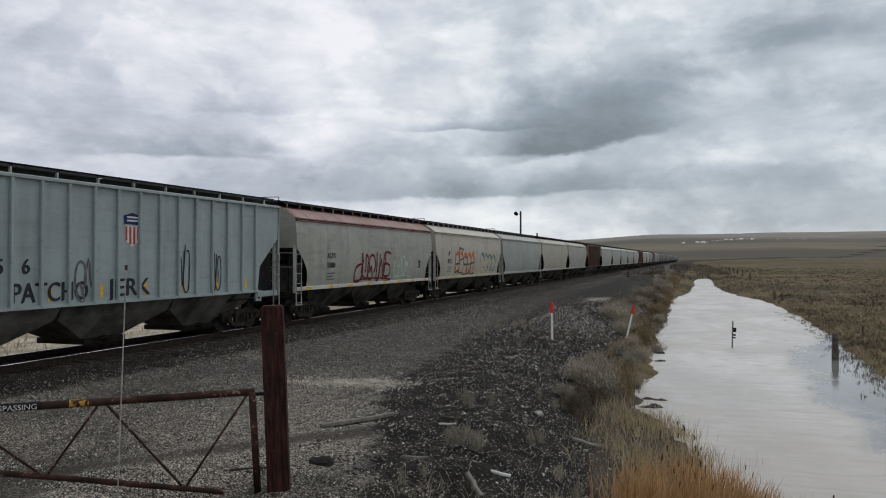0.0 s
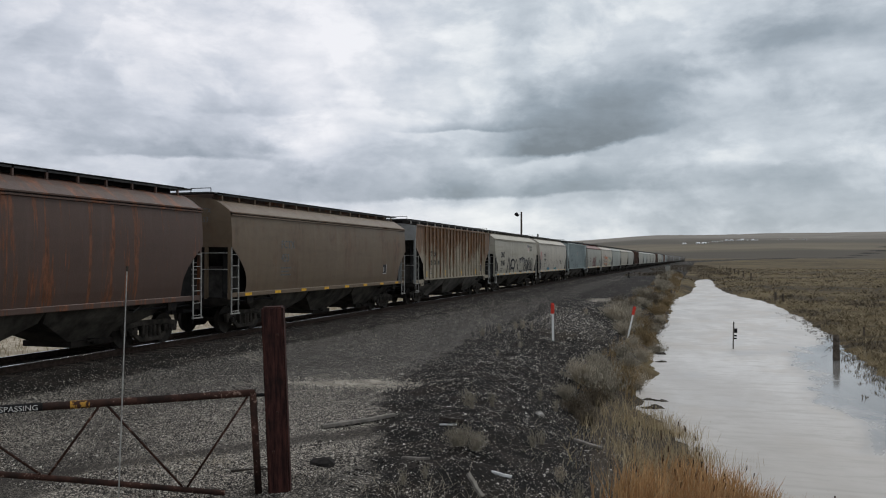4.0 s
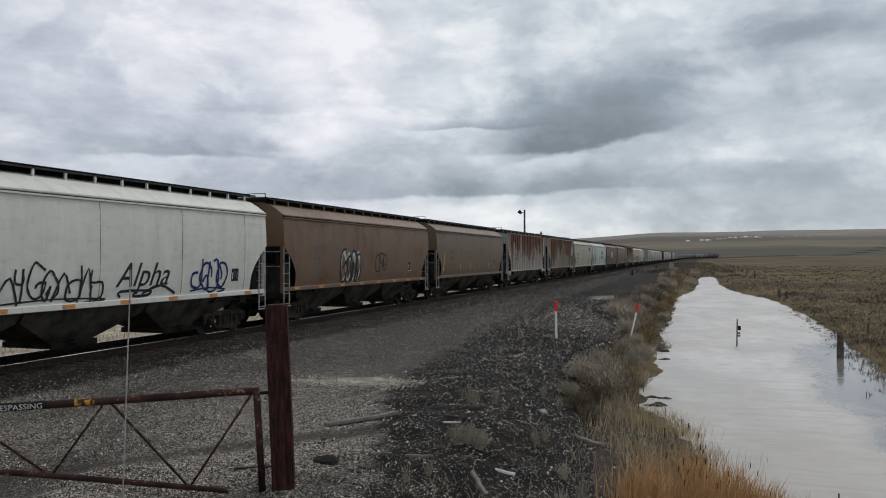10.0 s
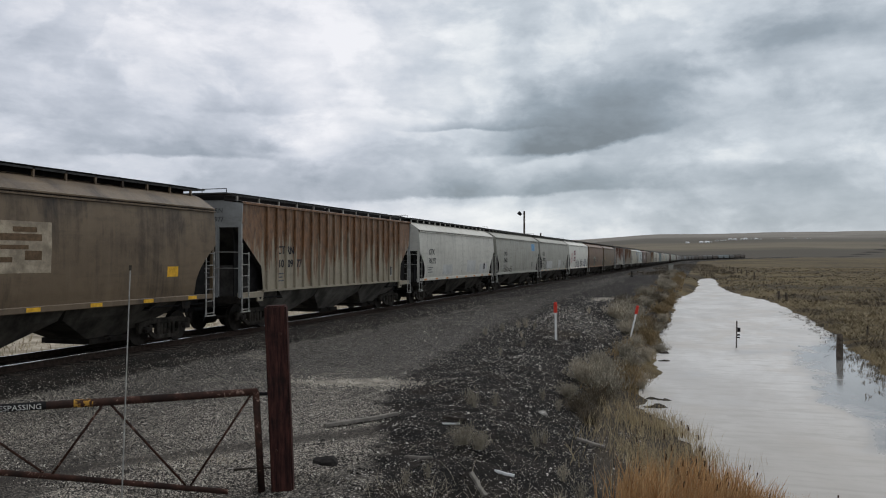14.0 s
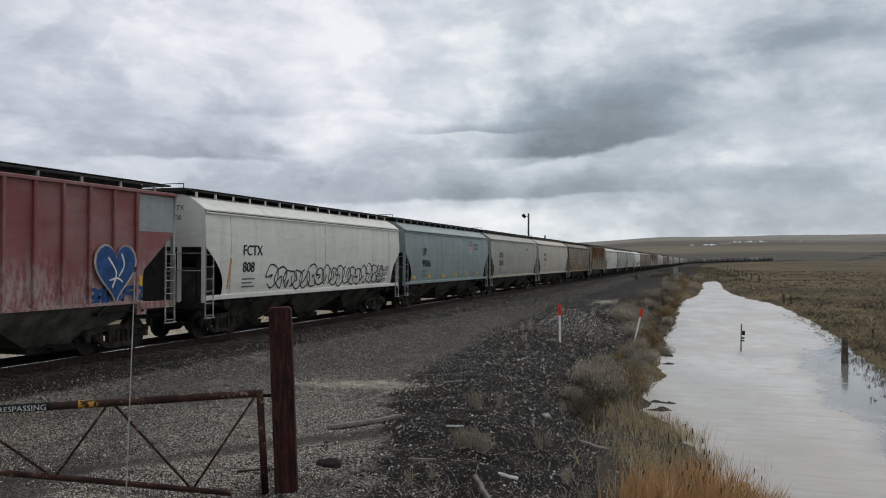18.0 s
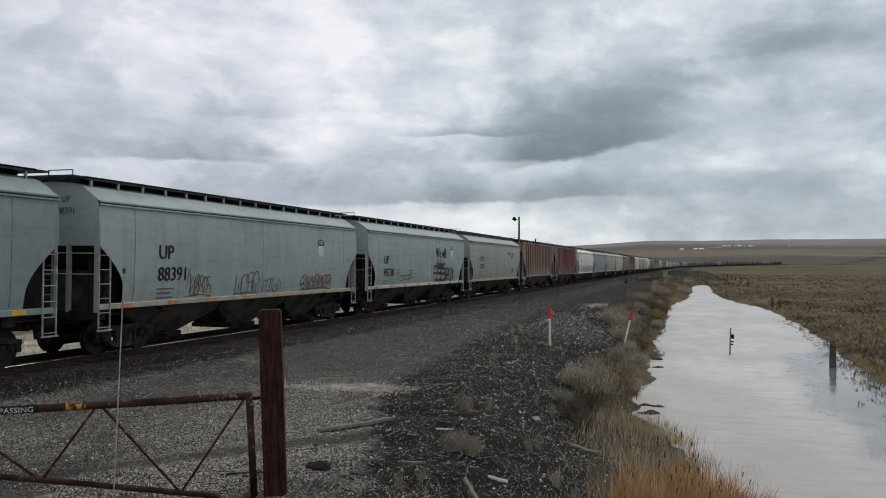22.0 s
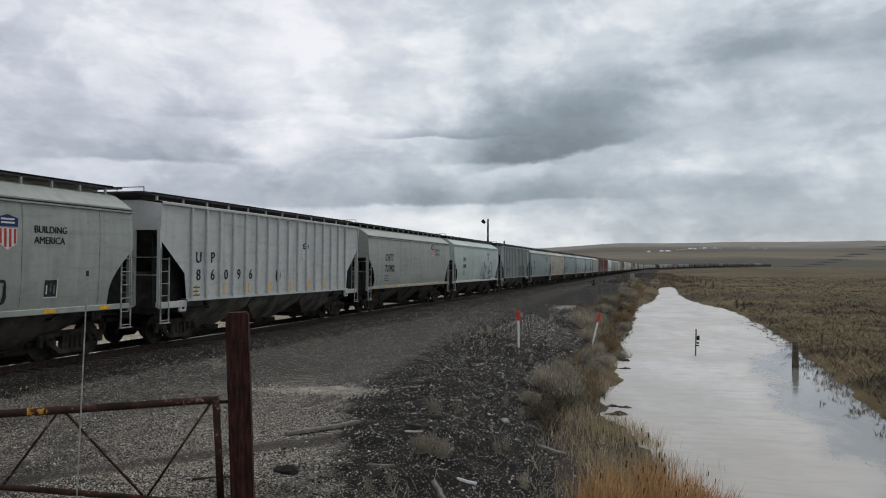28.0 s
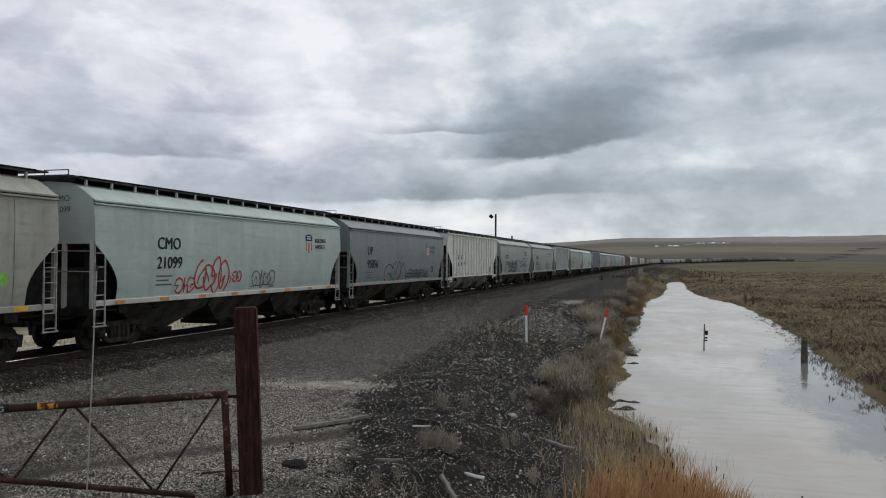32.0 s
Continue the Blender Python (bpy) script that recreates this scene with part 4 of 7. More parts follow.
def shield(car, kind, y, z, h, faded=False):
    """A striped shield badge without words."""
    w = h * 0.66
    top = [(y - 0.04 * w, z + 0.66 * h), (y - 0.08 * w, z + 0.9 * h), (y + 0.5 * w, z + h), (y + 1.08 * w, z + 0.9 * h), (y + 1.04 * w, z + 0.66 * h)]
    badge = on_side(car, "shield_badge", kind, [(y, z + 0.62 * h), (y + w, z + 0.62 * h), (y + w, z + 0.2 * h), (y + 0.5 * w, z), (y, z + 0.2 * h)], [(0, 4, 3, 2, 1)], INK_WHITE, 0.007, "faded striped shield badge")
    for k in range(4):
        a, b = y + w * (0.04 + 0.26 * k), y + w * (0.04 + 0.26 * k + 0.13)
        low = z + 0.2 * h - 0.2 * h * (1 - abs((a + b) / 2 - y - w / 2) / (w / 2)) + 0.03 * h
        if not faded:
            on_side(car, "badge_stripe", kind, [(a, low), (b, low), (b, z + 0.6 * h), (a, z + 0.6 * h)], [(0, 1, 2, 3)], INK_RED, 0.011)
    on_side(car, "badge_head", kind, top, [(4, 3, 2, 1, 0)], INK_NAVY, 0.010)
    for k in (0.74, 0.84):
        on_side(car, "badge_bar", kind, [(y + 0.14 * w, z + k * h), (y + 0.86 * w, z + k * h), (y + 0.86 * w, z + (k + 0.05) * h), (y + 0.14 * w, z + (k + 0.05) * h)], [(0, 1, 2, 3)], INK_WHITE, 0.013)


def truck(car, y, detailed):
    bogie = new("truck")
    bogie.parent = car
    bogie.matrix_basis = Matrix.Translation((0, y, 0))
    piece("side_frame", TRUCK["side_frame"], TRUCK_DUST, bogie)
    if detailed:
        piece("side_frame", TRUCK["side_frame"], TRUCK_DUST, bogie, pose(0, 0, 0, 0, 0, 180))
        piece("bolster", TRUCK["bolster"], BLACK, bogie)
    for dy in (-0.89, 0.89):
        piece("wheelset", TRUCK["wheelset"], WHEEL_STEEL, bogie, (0, dy, 0.457))


def hopper_car(kind, coat, label, roof=None, sill=None, ends=None, under=None, detailed=True, seams=0, reflectors=None, hatch=None, ribs=16):
    m = MESHES[kind]
    car = tagged(new("hopper_car"), label, "hopper car", "cars of the freight train")
    piece("body", m["body"], coat, car)
    piece("roof", m["roof"], roof or coat, car)
    for sgn in (1, -1):
        turn = pose(0, 0, 0, 0, 0, 0 if sgn > 0 else 180)
        piece("end_wall", m["end_wall"], ends or coat, car, turn @ pose(0, -HALF, 0))
        piece("slope_sheet", m["slope_sheet"], SLOPE_DARK, car, turn @ pose(0, -HALF, 0), "dirty sloping end sheet, coloured darker for its shade")
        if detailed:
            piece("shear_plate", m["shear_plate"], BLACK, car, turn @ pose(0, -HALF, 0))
            # added black plates keep the end openings dark, as deep shade
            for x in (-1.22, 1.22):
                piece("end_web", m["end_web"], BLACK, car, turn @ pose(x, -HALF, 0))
        piece("walkway", m["walkway"], GALV, car, turn)
        if kind == "smooth":
            piece("side_sill", m["side_sill"], sill or coat, car, turn)
        else:
            piece("side_sill", m["sill_angle"], coat, car, turn)
        piece("end_sill", m["end_sill"], GRIME, car, turn @ pose(0, -HALF + 0.1, 0))
        piece("coupler", m["coupler"], BLACK, car, turn @ pose(0, -HALF, 0))
        truck(car, sgn * 6.55, detailed)
        if detailed:
            piece("end_walkway", m["end_walkway"], GALV, car, turn @ pose(0, -HALF + 0.1, 0))
            for x in (-1.5, 0.6, 1.5):
                piece("corner_post", m["corner_post"], ends or sill or coat, car, turn @ pose(x, -HALF + 0.03, 0))
            piece("ladder", m["ladder"], LADDER, car, turn @ pose(1.57, -HALF + 0.03, 0))
            piece("ladder", m["ladder"], LADDER, car, turn @ pose(1.57, HALF - 0.45, 0))
            piece("end_ladder", m["end_ladder"], LADDER, car, turn @ pose(-1.42, -HALF - 0.05, 0))
            piece("grab_rail", m["grab_rail"], LADDER, car, turn @ pose(0, -HALF - 0.03, 2.2))
            piece("grab_rail", m["grab_rail"], LADDER, car, turn @ pose(0, -HALF - 0.03, 2.75))
            piece("uncoupling_lever", m["lever"], GRIME, car, turn @ pose(0, -HALF - 0.02, 0))
            for y in (-6.95, 6.95):
                plate = piece("jacking_plate", m["plate"], (sill or coat) if kind == "rib" else GRIME, car, turn @ pose(0, y, 0))
                piece("hole", m["plate_hole"], BLACK, plate)
            if kind == "rib":
                piece("end_step_sill", m["side_sill"], coat, car, turn @ pose(0, -HALF, 0))
                piece("end_step_sill", m["side_sill"], coat, car, turn @ pose(0, HALF - 1.45, 0))
    piece("centre_sill", m["centre_sill"], BLACK, car)
    for k in (-1, 0, 1):
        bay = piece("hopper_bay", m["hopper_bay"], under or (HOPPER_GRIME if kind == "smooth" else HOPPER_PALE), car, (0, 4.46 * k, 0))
        piece("discharge_gate", m["discharge_gate"], GRIME, bay)
    for k in (-1, 1):
        piece("hatch", m["hatch"], hatch or BLACK, car, (0, 4.0 * k, 0), "long trough hatch on the roof")
    if detailed:
        piece("end_panel", m["end_panel"], PANEL_LIT, car, pose(0, -HALF, 0), "dark end panel, paled for the light on it")
        if kind == "smooth":
            piece("roof_seam", m["roof_seam"], GRIME, car)
        piece("air_tank", m["tank"], GRIME, car, pose(0, HALF, 0, 0, 0, 180))
        piece("brake_wheel", m["brake_wheel"], GRIME, car, pose(0, HALF, 0, 0, 0, 180))
        if kind == "smooth":
            for k in range(16):
                for turn in (0, 180):
                    piece("walkway_post", m["walkway_post"], roof or coat, car, pose(0, 0, 0, 0, 0, turn) @ pose(0, -7.9 + 1.053 * k, 0))
        else:
            for k in range(12):
                for turn in (0, 180):
                    piece("walkway_post", m["walkway_post"], LADDER, car, pose(0, 0, 0, 0, 0, turn) @ pose(0, -7.9 + 1.436 * k, 0))
    if kind == "rib":
        for k in range(ribs):
            for turn in (0, 180) if detailed else (0,):
                piece("rib", m["rib"], coat, car, pose(0, 0, 0, 0, 0, turn) @ pose(0, -6.6 + 13.2 / (ribs - 1) * k, 0))
    for k in range(seams):
        piece("weld_seam", m["seam"], SEAM, car, (0, -6.9 + 13.8 * k / (seams - 1), 0))
    if reflectors and detailed:
        for k in range(8):
            y = -7.4 + 2.05 * k
            if kind == "rib":
                patch(car, kind, -6.35 + 1.76 * k, 1.5, 0.11, 0.36, reflectors, "reflector")
            else:
                s = Shape().box(1.555, 1.566, y, y + 0.42, 1.285, 1.385)
                piece("reflector", s.mesh("reflector"), reflectors, car)
    return car


def fine_print(car, kind, y, z, mat=INK_GREY, rows=3, wide=0.9):
    """Small unreadable data lines, as bars."""
    for k in range(rows):
        patch(car, kind, y, z - 0.13 * k, wide * (1 - 0.2 * (k % 2)), 0.05, mat, "data_bar", "", 0.007)


def sign_box(car, kind, y, z):
    """Small dark consolidated panel with light marks."""
    patch(car, kind, y, z, 0.42, 0.42, INK_BLACK, "stencil_panel", "black stencil panel with white marks", 0.007)
    for k in (0, 1, 2):
        patch(car, kind, y + 0.05 + 0.13 * k, z + 0.07 + 0.05 * (k % 2), 0.045, 0.22, INK_GREY if k else INK_WHITE, "stencil_mark", "", 0.011)
    patch(car, kind, y - 0.02, z - 0.03, 0.46, 0.03, INK_WHITE, "stencil_edge", "", 0.009)
    patch(car, kind, y + 0.42, z - 0.03, 0.03, 0.48, INK_WHITE, "stencil_edge", "", 0.009)


# ---------------------------------------------------------------- the train, from its front to its back
GREY, BLUE_GREY, CREAM, WHITE = (0.355, 0.347, 0.302), (0.245, 0.300, 0.292), (0.395, 0.365, 0.295), (0.56, 0.542, 0.485)
INK_NAVY_BLUE = plain("deep_blue_marking", (0.03, 0.075, 0.20), 0.6, 0, 3, 0.3)
C_GREY = paint("grey_car_paint", GREY, 0, 0.5)
C_GREY_COOL = paint("cool_grey_car_paint", (0.33, 0.348, 0.315), 0, 0.45)
C_GREY_DARK = paint("dull_grey_car_paint", (0.20, 0.225, 0.228), 0, 0.4)
C_BLUE_MID = paint("mid_blue_grey_car_paint", (0.335, 0.385, 0.378), 0, 0.4)
C_BLUE = paint("blue_grey_car_paint", BLUE_GREY, 0, 0.45)
C_BLUE_PALE = paint("pale_blue_car_paint", (0.45, 0.495, 0.485), 0, 0.35)
C_CREAM = paint("cream_car_paint", CREAM, 0, 0.45)
C_CREAM_WARM = paint("warm_cream_car_paint", (0.46, 0.42, 0.355), 0, 0.35)
C_WHITE = paint("white_car_paint", (0.68, 0.665, 0.605), 0, 0.28, second=(0.60, 0.585, 0.53))
C_PALE = paint("off_white_car_paint", WHITE, 0, 0.4)
C_MINT = paint("pale_mint_car_paint", (0.43, 0.505, 0.465), 0, 0.3)
C_TAN = paint("dust_tan_car_paint", (0.150, 0.108, 0.070), 0.8, 0.4, (0.092, 0.050, 0.026), second=(0.125, 0.088, 0.056), soft=True)
C_BROWN = paint("brown_car_paint", (0.165, 0.102, 0.063), 1.0, 0.4, (0.098, 0.043, 0.020), second=(0.14, 0.088, 0.055), soft=True)
C_DARK = paint("dark_brown_car_paint", (0.085, 0.05, 0.038), 0.1, 0.35)
C_SOOT = paint("sooty_tan_car_paint", (0.170, 0.122, 0.076), 0.9, 0.6, (0.028, 0.019, 0.013), second=(0.105, 0.073, 0.046), soft=True)
C_RUST_A = paint("cream_paint_run_with_rust", (0.34, 0.29, 0.215), 2.1, 0.4, (0.115, 0.052, 0.020))
C_RUST_B = paint("white_paint_run_with_rust", (0.46, 0.43, 0.38), 1.5, 0.4, (0.115, 0.038, 0.017))
C_RUST_C = paint("grey_paint_with_orange_rust", (0.32, 0.275, 0.205), 2.1, 0.35, (0.130, 0.060, 0.026))
C_RUST_D = paint("buff_paint_with_dull_rust", (0.36, 0.32, 0.265), 1.45, 0.5, (0.135, 0.068, 0.034))
C_RED = paint("faded_red_car_paint", (0.22, 0.06, 0.056), 0, 0.4, second=(0.30, 0.20, 0.195), dust=0.6)
C_MAROON = paint("maroon_brown_car_paint", (0.235, 0.135, 0.098), 0, 0.45, second=(0.30, 0.22, 0.19), dust=0.75)
C_RED_TOP = paint("rust_red_roof_paint", (0.24, 0.13, 0.12), 0.3, 0.3)
C_RIB_GREY = paint("ribbed_grey_car_paint", (0.285, 0.305, 0.30), 0, 0.4)
C_RIB_BLUE = paint("ribbed_blue_grey_car_paint", (0.315, 0.365, 0.36), 0, 0.35)
C_RIB_PALE = paint("ribbed_pale_grey_car_paint", (0.51, 0.515, 0.50), 0, 0.4)
C_RIB_WHITE = paint("ribbed_white_car_paint", (0.69, 0.672, 0.62), 0, 0.25)
C_GREY_END = paint("grey_end_paint", (0.30, 0.305, 0.30), 0, 0.5)

GREY_FILL = plain("grey_spray_fill", (0.30, 0.29, 0.265), 0.7, 0, 4, 0.3)
LAVENDER = plain("pale_lavender_fill", (0.36, 0.36, 0.40), 0.7, 0, 4, 0.3)
PATCH_BEIGE = plain("beige_repaint", (0.36, 0.30, 0.225), 0.7, 0, 3, 0.35)
PATCH_FADED = plain("faded_pale_marking", (0.40, 0.34, 0.31), 0.7, 0, 3, 0.3)
INK_STRAW = plain("straw_yellow_marking", (0.55, 0.47, 0.22), 0.6, 0, 5, 0.3)
SPEED = 21.5
TRAIN = []


def mark(car, kind, code, number, z=2.85, y=-5.9, size=0.40, mat=INK_BLACK, end=True):
    """Reporting letters and number on the side, and again on the end."""
    writing(car, kind, code, y, z, size, mat)
    writing(car, kind, number, y, z - 0.12 - 0.9 * size, size, mat)
    fine_print(car, kind, y, z - 0.38 - 0.9 * size, INK_GREY, 3, 0.8)
    if end:
        end_writing(car, kind, (code, number), mat)


def bay_mark(car, first, second, bay, z, size, mat=INK_BLACK, ribs=20):
    """Reporting letters set in the bays between the ribs."""
    wide = 13.2 / (ribs - 1)
    for row, groups in enumerate((first.split(), second.split())):
        for k, body in enumerate(groups):
            span = max(v[0] for v in letters(body, size)[0])
            writing(car, "rib", body, -6.6 + wide * (bay + k + 0.5) - span / 2, z - row * (0.12 + 0.9 * size), size, mat)
    fine_print(car, "rib", -6.6 + wide * bay + 0.12, z - 0.38 - 0.9 * size, INK_GREY, 3, 0.42)


def slogan(car, kind, y=3.6, z=3.25, mat=INK_GREY):
    writing(car, kind, "BUILDING", y, z + 0.2, 0.25, mat)
    writing(car, kind, "AMERICA", y, z - 0.07, 0.25, mat)


def deliver(car, kind, y=1.9):
    writing(car, kind, "We will", y - 0.3, 2.88, 0.86, INK_BLACK, 0.76)
    writing(car, kind, "deliver...", y - 0.3, 2.18, 0.86, INK_BLACK, 0.76, 0.15)
    shield(car, kind, y + 2.75, 2.9, 0.75, True)


def add(place, car):
    TRAIN.append((car, place))
    return car


# cars that are already far up the line
rnd = random.Random(11)
C_FAR = paint("dull_far_grey_paint", (0.115, 0.108, 0.10), 0, 0.6)
C_FAR_BROWN = paint("dull_far_brown_paint", (0.085, 0.066, 0.052), 0, 0.5)
far_coats = [("smooth", C_FAR, "dull grey"), ("smooth", C_GREY_DARK, "dull grey"), ("smooth", C_BLUE, "blue-grey"), ("rib", C_RIB_GREY, "grey ribbed"), ("smooth", C_GREY, "grey"),
             ("smooth", C_BROWN, "brown"), ("rib", C_RIB_PALE, "pale ribbed"), ("smooth", C_GREY_DARK, "dull grey"), ("rib", C_MAROON, "maroon ribbed")]
first = "grey white grey cream grey dark cream grey".split()
quick = {"grey": ("smooth", C_GREY, "grey"), "white": ("smooth", C_GREY_COOL, "cool grey"), "cream": ("smooth", C_GREY, "grey"), "dark": ("rib", C_DARK, "dark brown ribbed")}
for k in range(32):
    kind, coat, word = quick[first[k]] if k < len(first) else rnd.choice(far_coats if k < 12 else [far_coats[0]] * 2 + [("smooth", C_FAR_BROWN, "dull brown")] * 3 + [far_coats[1]])
    add(123.15 + 17.7 * (k + 1), hopper_car(kind, coat, "%s covered hopper car far along the train" % word, detailed=False))

add(123.15, hopper_car("rib", C_DARK, "dark brown ribbed covered hopper car", detailed=False))
add(105.4, hopper_car("smooth", C_GREY, "grey smooth-sided covered hopper car", detailed=False))
add(88.12, hopper_car("smooth", C_CREAM, "cream smooth-sided covered hopper car", detailed=False))
add(70.86, hopper_car("smooth", C_GREY_COOL, "cool grey smooth-sided covered hopper car", seams=7))

c = add(53.57, hopper_car("smooth", C_CREAM_WARM, "cream covered hopper car with orange and blue graffiti", seams=5, reflectors=YELLOW))
mark(c, "smooth", "UP", "88312", 2.7)
scrawl(c, "smooth", -4.2, 1.6, 4.6, 1.35, 5, INK_BROWN, 3, 0.12, INK_ORANGE, style="block")
scrawl(c, "smooth", 2.0, 1.6, 4.4, 1.3, 4, INK_STRAW, 4, 0.10, INK_TEAL, style="block")

c = add(36.19, hopper_car("smooth", C_GREY, "grey covered hopper car with reddened roof edge and graffiti", roof=C_RED_TOP, sill=C_PALE, reflectors=YELLOW))
mark(c, "smooth", "ACFX", "55888", 2.55, -5.6, 0.32)
scrawl(c, "smooth", -2.6, 1.62, 4.2, 1.15, 6, INK_MAROON, 5, 0.10)
scrawl(c, "smooth", 2.3, 1.65, 2.6, 0.8, 5, INK_PALE_GREEN, 6, 0.09)
sign_box(c, "smooth", 5.9, 2.0)

c = add(18.31, hopper_car("rib", C_RIB_BLUE, "blue-grey ribbed covered hopper car with shield badge and graffiti", reflectors=YELLOW))
bay_mark(c, "U P", "19 45 6", 1, 2.75, 0.5, INK_BLACK, 16)
shield(c, "rib", -0.15, 2.85, 0.95)
writing(c, "rib", "PATCHO", -3.95, 1.50, 0.66, INK_BLACK, 0.92, 0.0, 0.03)
writing(c, "rib", "JERK", -0.75, 1.52, 0.68, INK_BLACK, 1.22, 0.0, 0.03)
scrawl(c, "rib", -1.95, 1.5, 0.65, 1.0, 2, INK_GREY, 8, 0.05)
scrawl(c, "rib", 2.25, 1.6, 0.5, 1.0, 2, INK_BLACK, 9, 0.045)
scrawl(c, "rib", 3.95, 1.6, 0.5, 1.0, 2, INK_BLACK, 10, 0.045)

c = add(0.26, hopper_car("smooth", C_CREAM_WARM, "dusty cream covered hopper car with thin graffiti lines", seams=9, reflectors=YELLOW))
mark(c, "smooth", "CHTT", "720002", 2.80, -5.95, 0.40)
for k, (y0, w0) in enumerate(((-4.7, 2.6), (-2.2, 3.0), (1.0, 1.6), (2.9, 3.4))):
    line = curve_points([(y0, 1.75), (y0 + 0.18 * w0, 2.45), (y0 + 0.45 * w0, 2.15), (y0 + 0.62 * w0, 1.7 + 0.1 * k), (y0 + 0.85 * w0, 2.3), (y0 + w0, 2.5 - 0.15 * k)], 6)
    on_side(c, "graffiti_stroke", "smooth", *stroke(line, 0.05, random.Random(12 + k)), INK_BROWN, 0.012 + 0.001 * k, "thin sprayed line")
scrawl(c, "smooth", -7.9, 2.5, 0.9, 0.8, 4, INK_FAINT_RED, 13, 0.06, style="block")
scrawl(c, "smooth", -4.1, 1.46, 1.5, 0.22, 4, INK_TEAL, 14, 0.05, INK_SKY)
scrawl(c, "smooth", 0.2, 1.46, 1.5, 0.16, 4, INK_TEAL, 15, 0.05, INK_SKY)
sign_box(c, "smooth", 3.9, 2.0)

c = add(-17.93, hopper_car("smooth", C_CREAM, "cream covered hopper car with black graffiti letters", seams=4, reflectors=YELLOW))
mark(c, "smooth", "CMO", "21407", 2.68, -6.5, 0.60)
shield(c, "smooth", 4.1, 3.15, 0.7)
slogan(c, "smooth", 4.9, 3.35)
scrawl(c, "smooth", -4.0, 1.45, 3.6, 0.95, 3, INK_BLACK, 16, 0.15)
scrawl(c, "smooth", 0.3, 1.45, 4.3, 1.1, 6, INK_BLACK, 17, 0.17, GREY_FILL, style="block")
scrawl(c, "smooth", 4.7, 1.6, 1.4, 0.9, 4, INK_BLACK, 61, 0.09)

c = add(-36.03, hopper_car("rib", C_RUST_A, "ribbed covered hopper car streaked with rust", ends=C_GREY_END, ribs=20, reflectors=YELLOW))
bay_mark(c, "CT RN", "10 01 90", 1, 2.7, 0.42)
end_writing(c, "rib", ("CTRN", "100190"), INK_BLACK)
sign_box(c, "rib", 5.3, 1.7)

c = add(-54.4, hopper_car("smooth", C_TAN, hatch=C_DARK, label="dust-brown covered hopper car with yellow reflectors", reflectors=YELLOW))
mark(c, "smooth", "FCTX", "453", 2.95, -5.0, 0.42, INK_GREY)
sign_box(c, "smooth", 5.2, 1.85)

c = add(-72.66, hopper_car("smooth", C_DARK, "dark brown covered hopper car with two pale patches"))
patch(c, "smooth", -1.2, 2.4, 0.85, 0.95, PATCH_WHITE, label="pale repainted square")
patch(c, "smooth", -0.25, 2.4, 0.85, 0.95, PATCH_WHITE, label="pale repainted square")
patch(c, "smooth", -6.1, 2.1, 0.9, 0.55, INK_BROWN)

c = add(-90.5, hopper_car("smooth", C_BLUE_PALE, "pale covered hopper car with a large slogan", sill=C_PALE, seams=4, reflectors=AMBER))
patch(c, "smooth", -7.2, 1.45, 2.9, 2.6, C_CREAM, label="older cream panel")
mark(c, "smooth", "UP", "90825", 2.5, -5.6, 0.34)
deliver(c, "smooth", 2.1)
scrawl(c, "smooth", -0.6, 1.55, 0.7, 1.0, 1, INK_BLACK, 20, 0.05)
sign_box(c, "smooth", 5.9, 1.8)

c = add(-107.99, hopper_car("smooth", C_CREAM, "cream covered hopper car with dark weld seams and a blue mark", seams=9, sill=C_CREAM))
mark(c, "smooth", "CMO", "22143", 2.72, -6.1, 0.44)
for k, w in enumerate((0.32, 0.34, 0.32, 0.34)):
    patch(c, "smooth", 4.6 + 0.4 * k, 3.3, w, 0.5, INK_BLUE, "faded_emblem", "faded blue emblem", 0.007, 0.2)
sign_box(c, "smooth", 4.2, 1.75)

c = add(-125.61, hopper_car("rib", C_RUST_D, "ribbed covered hopper car with dull rust streaks", ends=C_GREY_END, ribs=20))
bay_mark(c, "CT RN", "10 01 10", 1, 2.7, 0.42)
end_writing(c, "rib", ("CTRN", "100110"), INK_BLACK)
sign_box(c, "rib", 4.9, 1.7)

c = add(-143.81, hopper_car("rib", C_RUST_B, "white ribbed covered hopper car with dark rust runs", ends=C_GREY_END, ribs=20))
for k in (1, 2):
    patch(c, "rib", -6.6 + 0.695 * k + 0.08, 2.68, 0.54, 0.38, PATCH_WHITE)
bay_mark(c, "NA HX", "30 06 17", 1, 2.72, 0.40)
end_writing(c, "rib", ("NAHX", "300617"), INK_BLACK)
sign_box(c, "rib", 4.9, 1.7)

c = add(-161.97, hopper_car("smooth", C_TAN, "dusty brown covered hopper car with a yellow end stripe"))
mark(c, "smooth", "FCTX", "487", 2.75, -5.7, 0.34, INK_BROWN)
patch(c, "smooth", -7.0, 1.7, 0.12, 1.1, YELLOW, "end_stripe", "yellow stripe", 0.006, 0.2)
for k in range(4):
    patch(c, "smooth", -3.4 + 2.4 * k, 1.75, 0.08, 0.35, YELLOW, "edge_mark")
sign_box(c, "smooth", 5.2, 1.85)

c = add(-180.11, hopper_car("smooth", C_BROWN, "brown covered hopper car with a green and white tag", reflectors=AMBER))
mark(c, "smooth", "FCTX", "719", 2.75, -5.9, 0.40, INK_GREY)
scrawl(c, "smooth", -3.3, 1.5, 2.0, 1.25, 4, INK_BLACK, 22, 0.09, INK_PALE_GREEN, style="bubble")
scrawl(c, "smooth", 0.6, 1.9, 1.3, 0.7, 3, INK_BLACK, 23, 0.05)
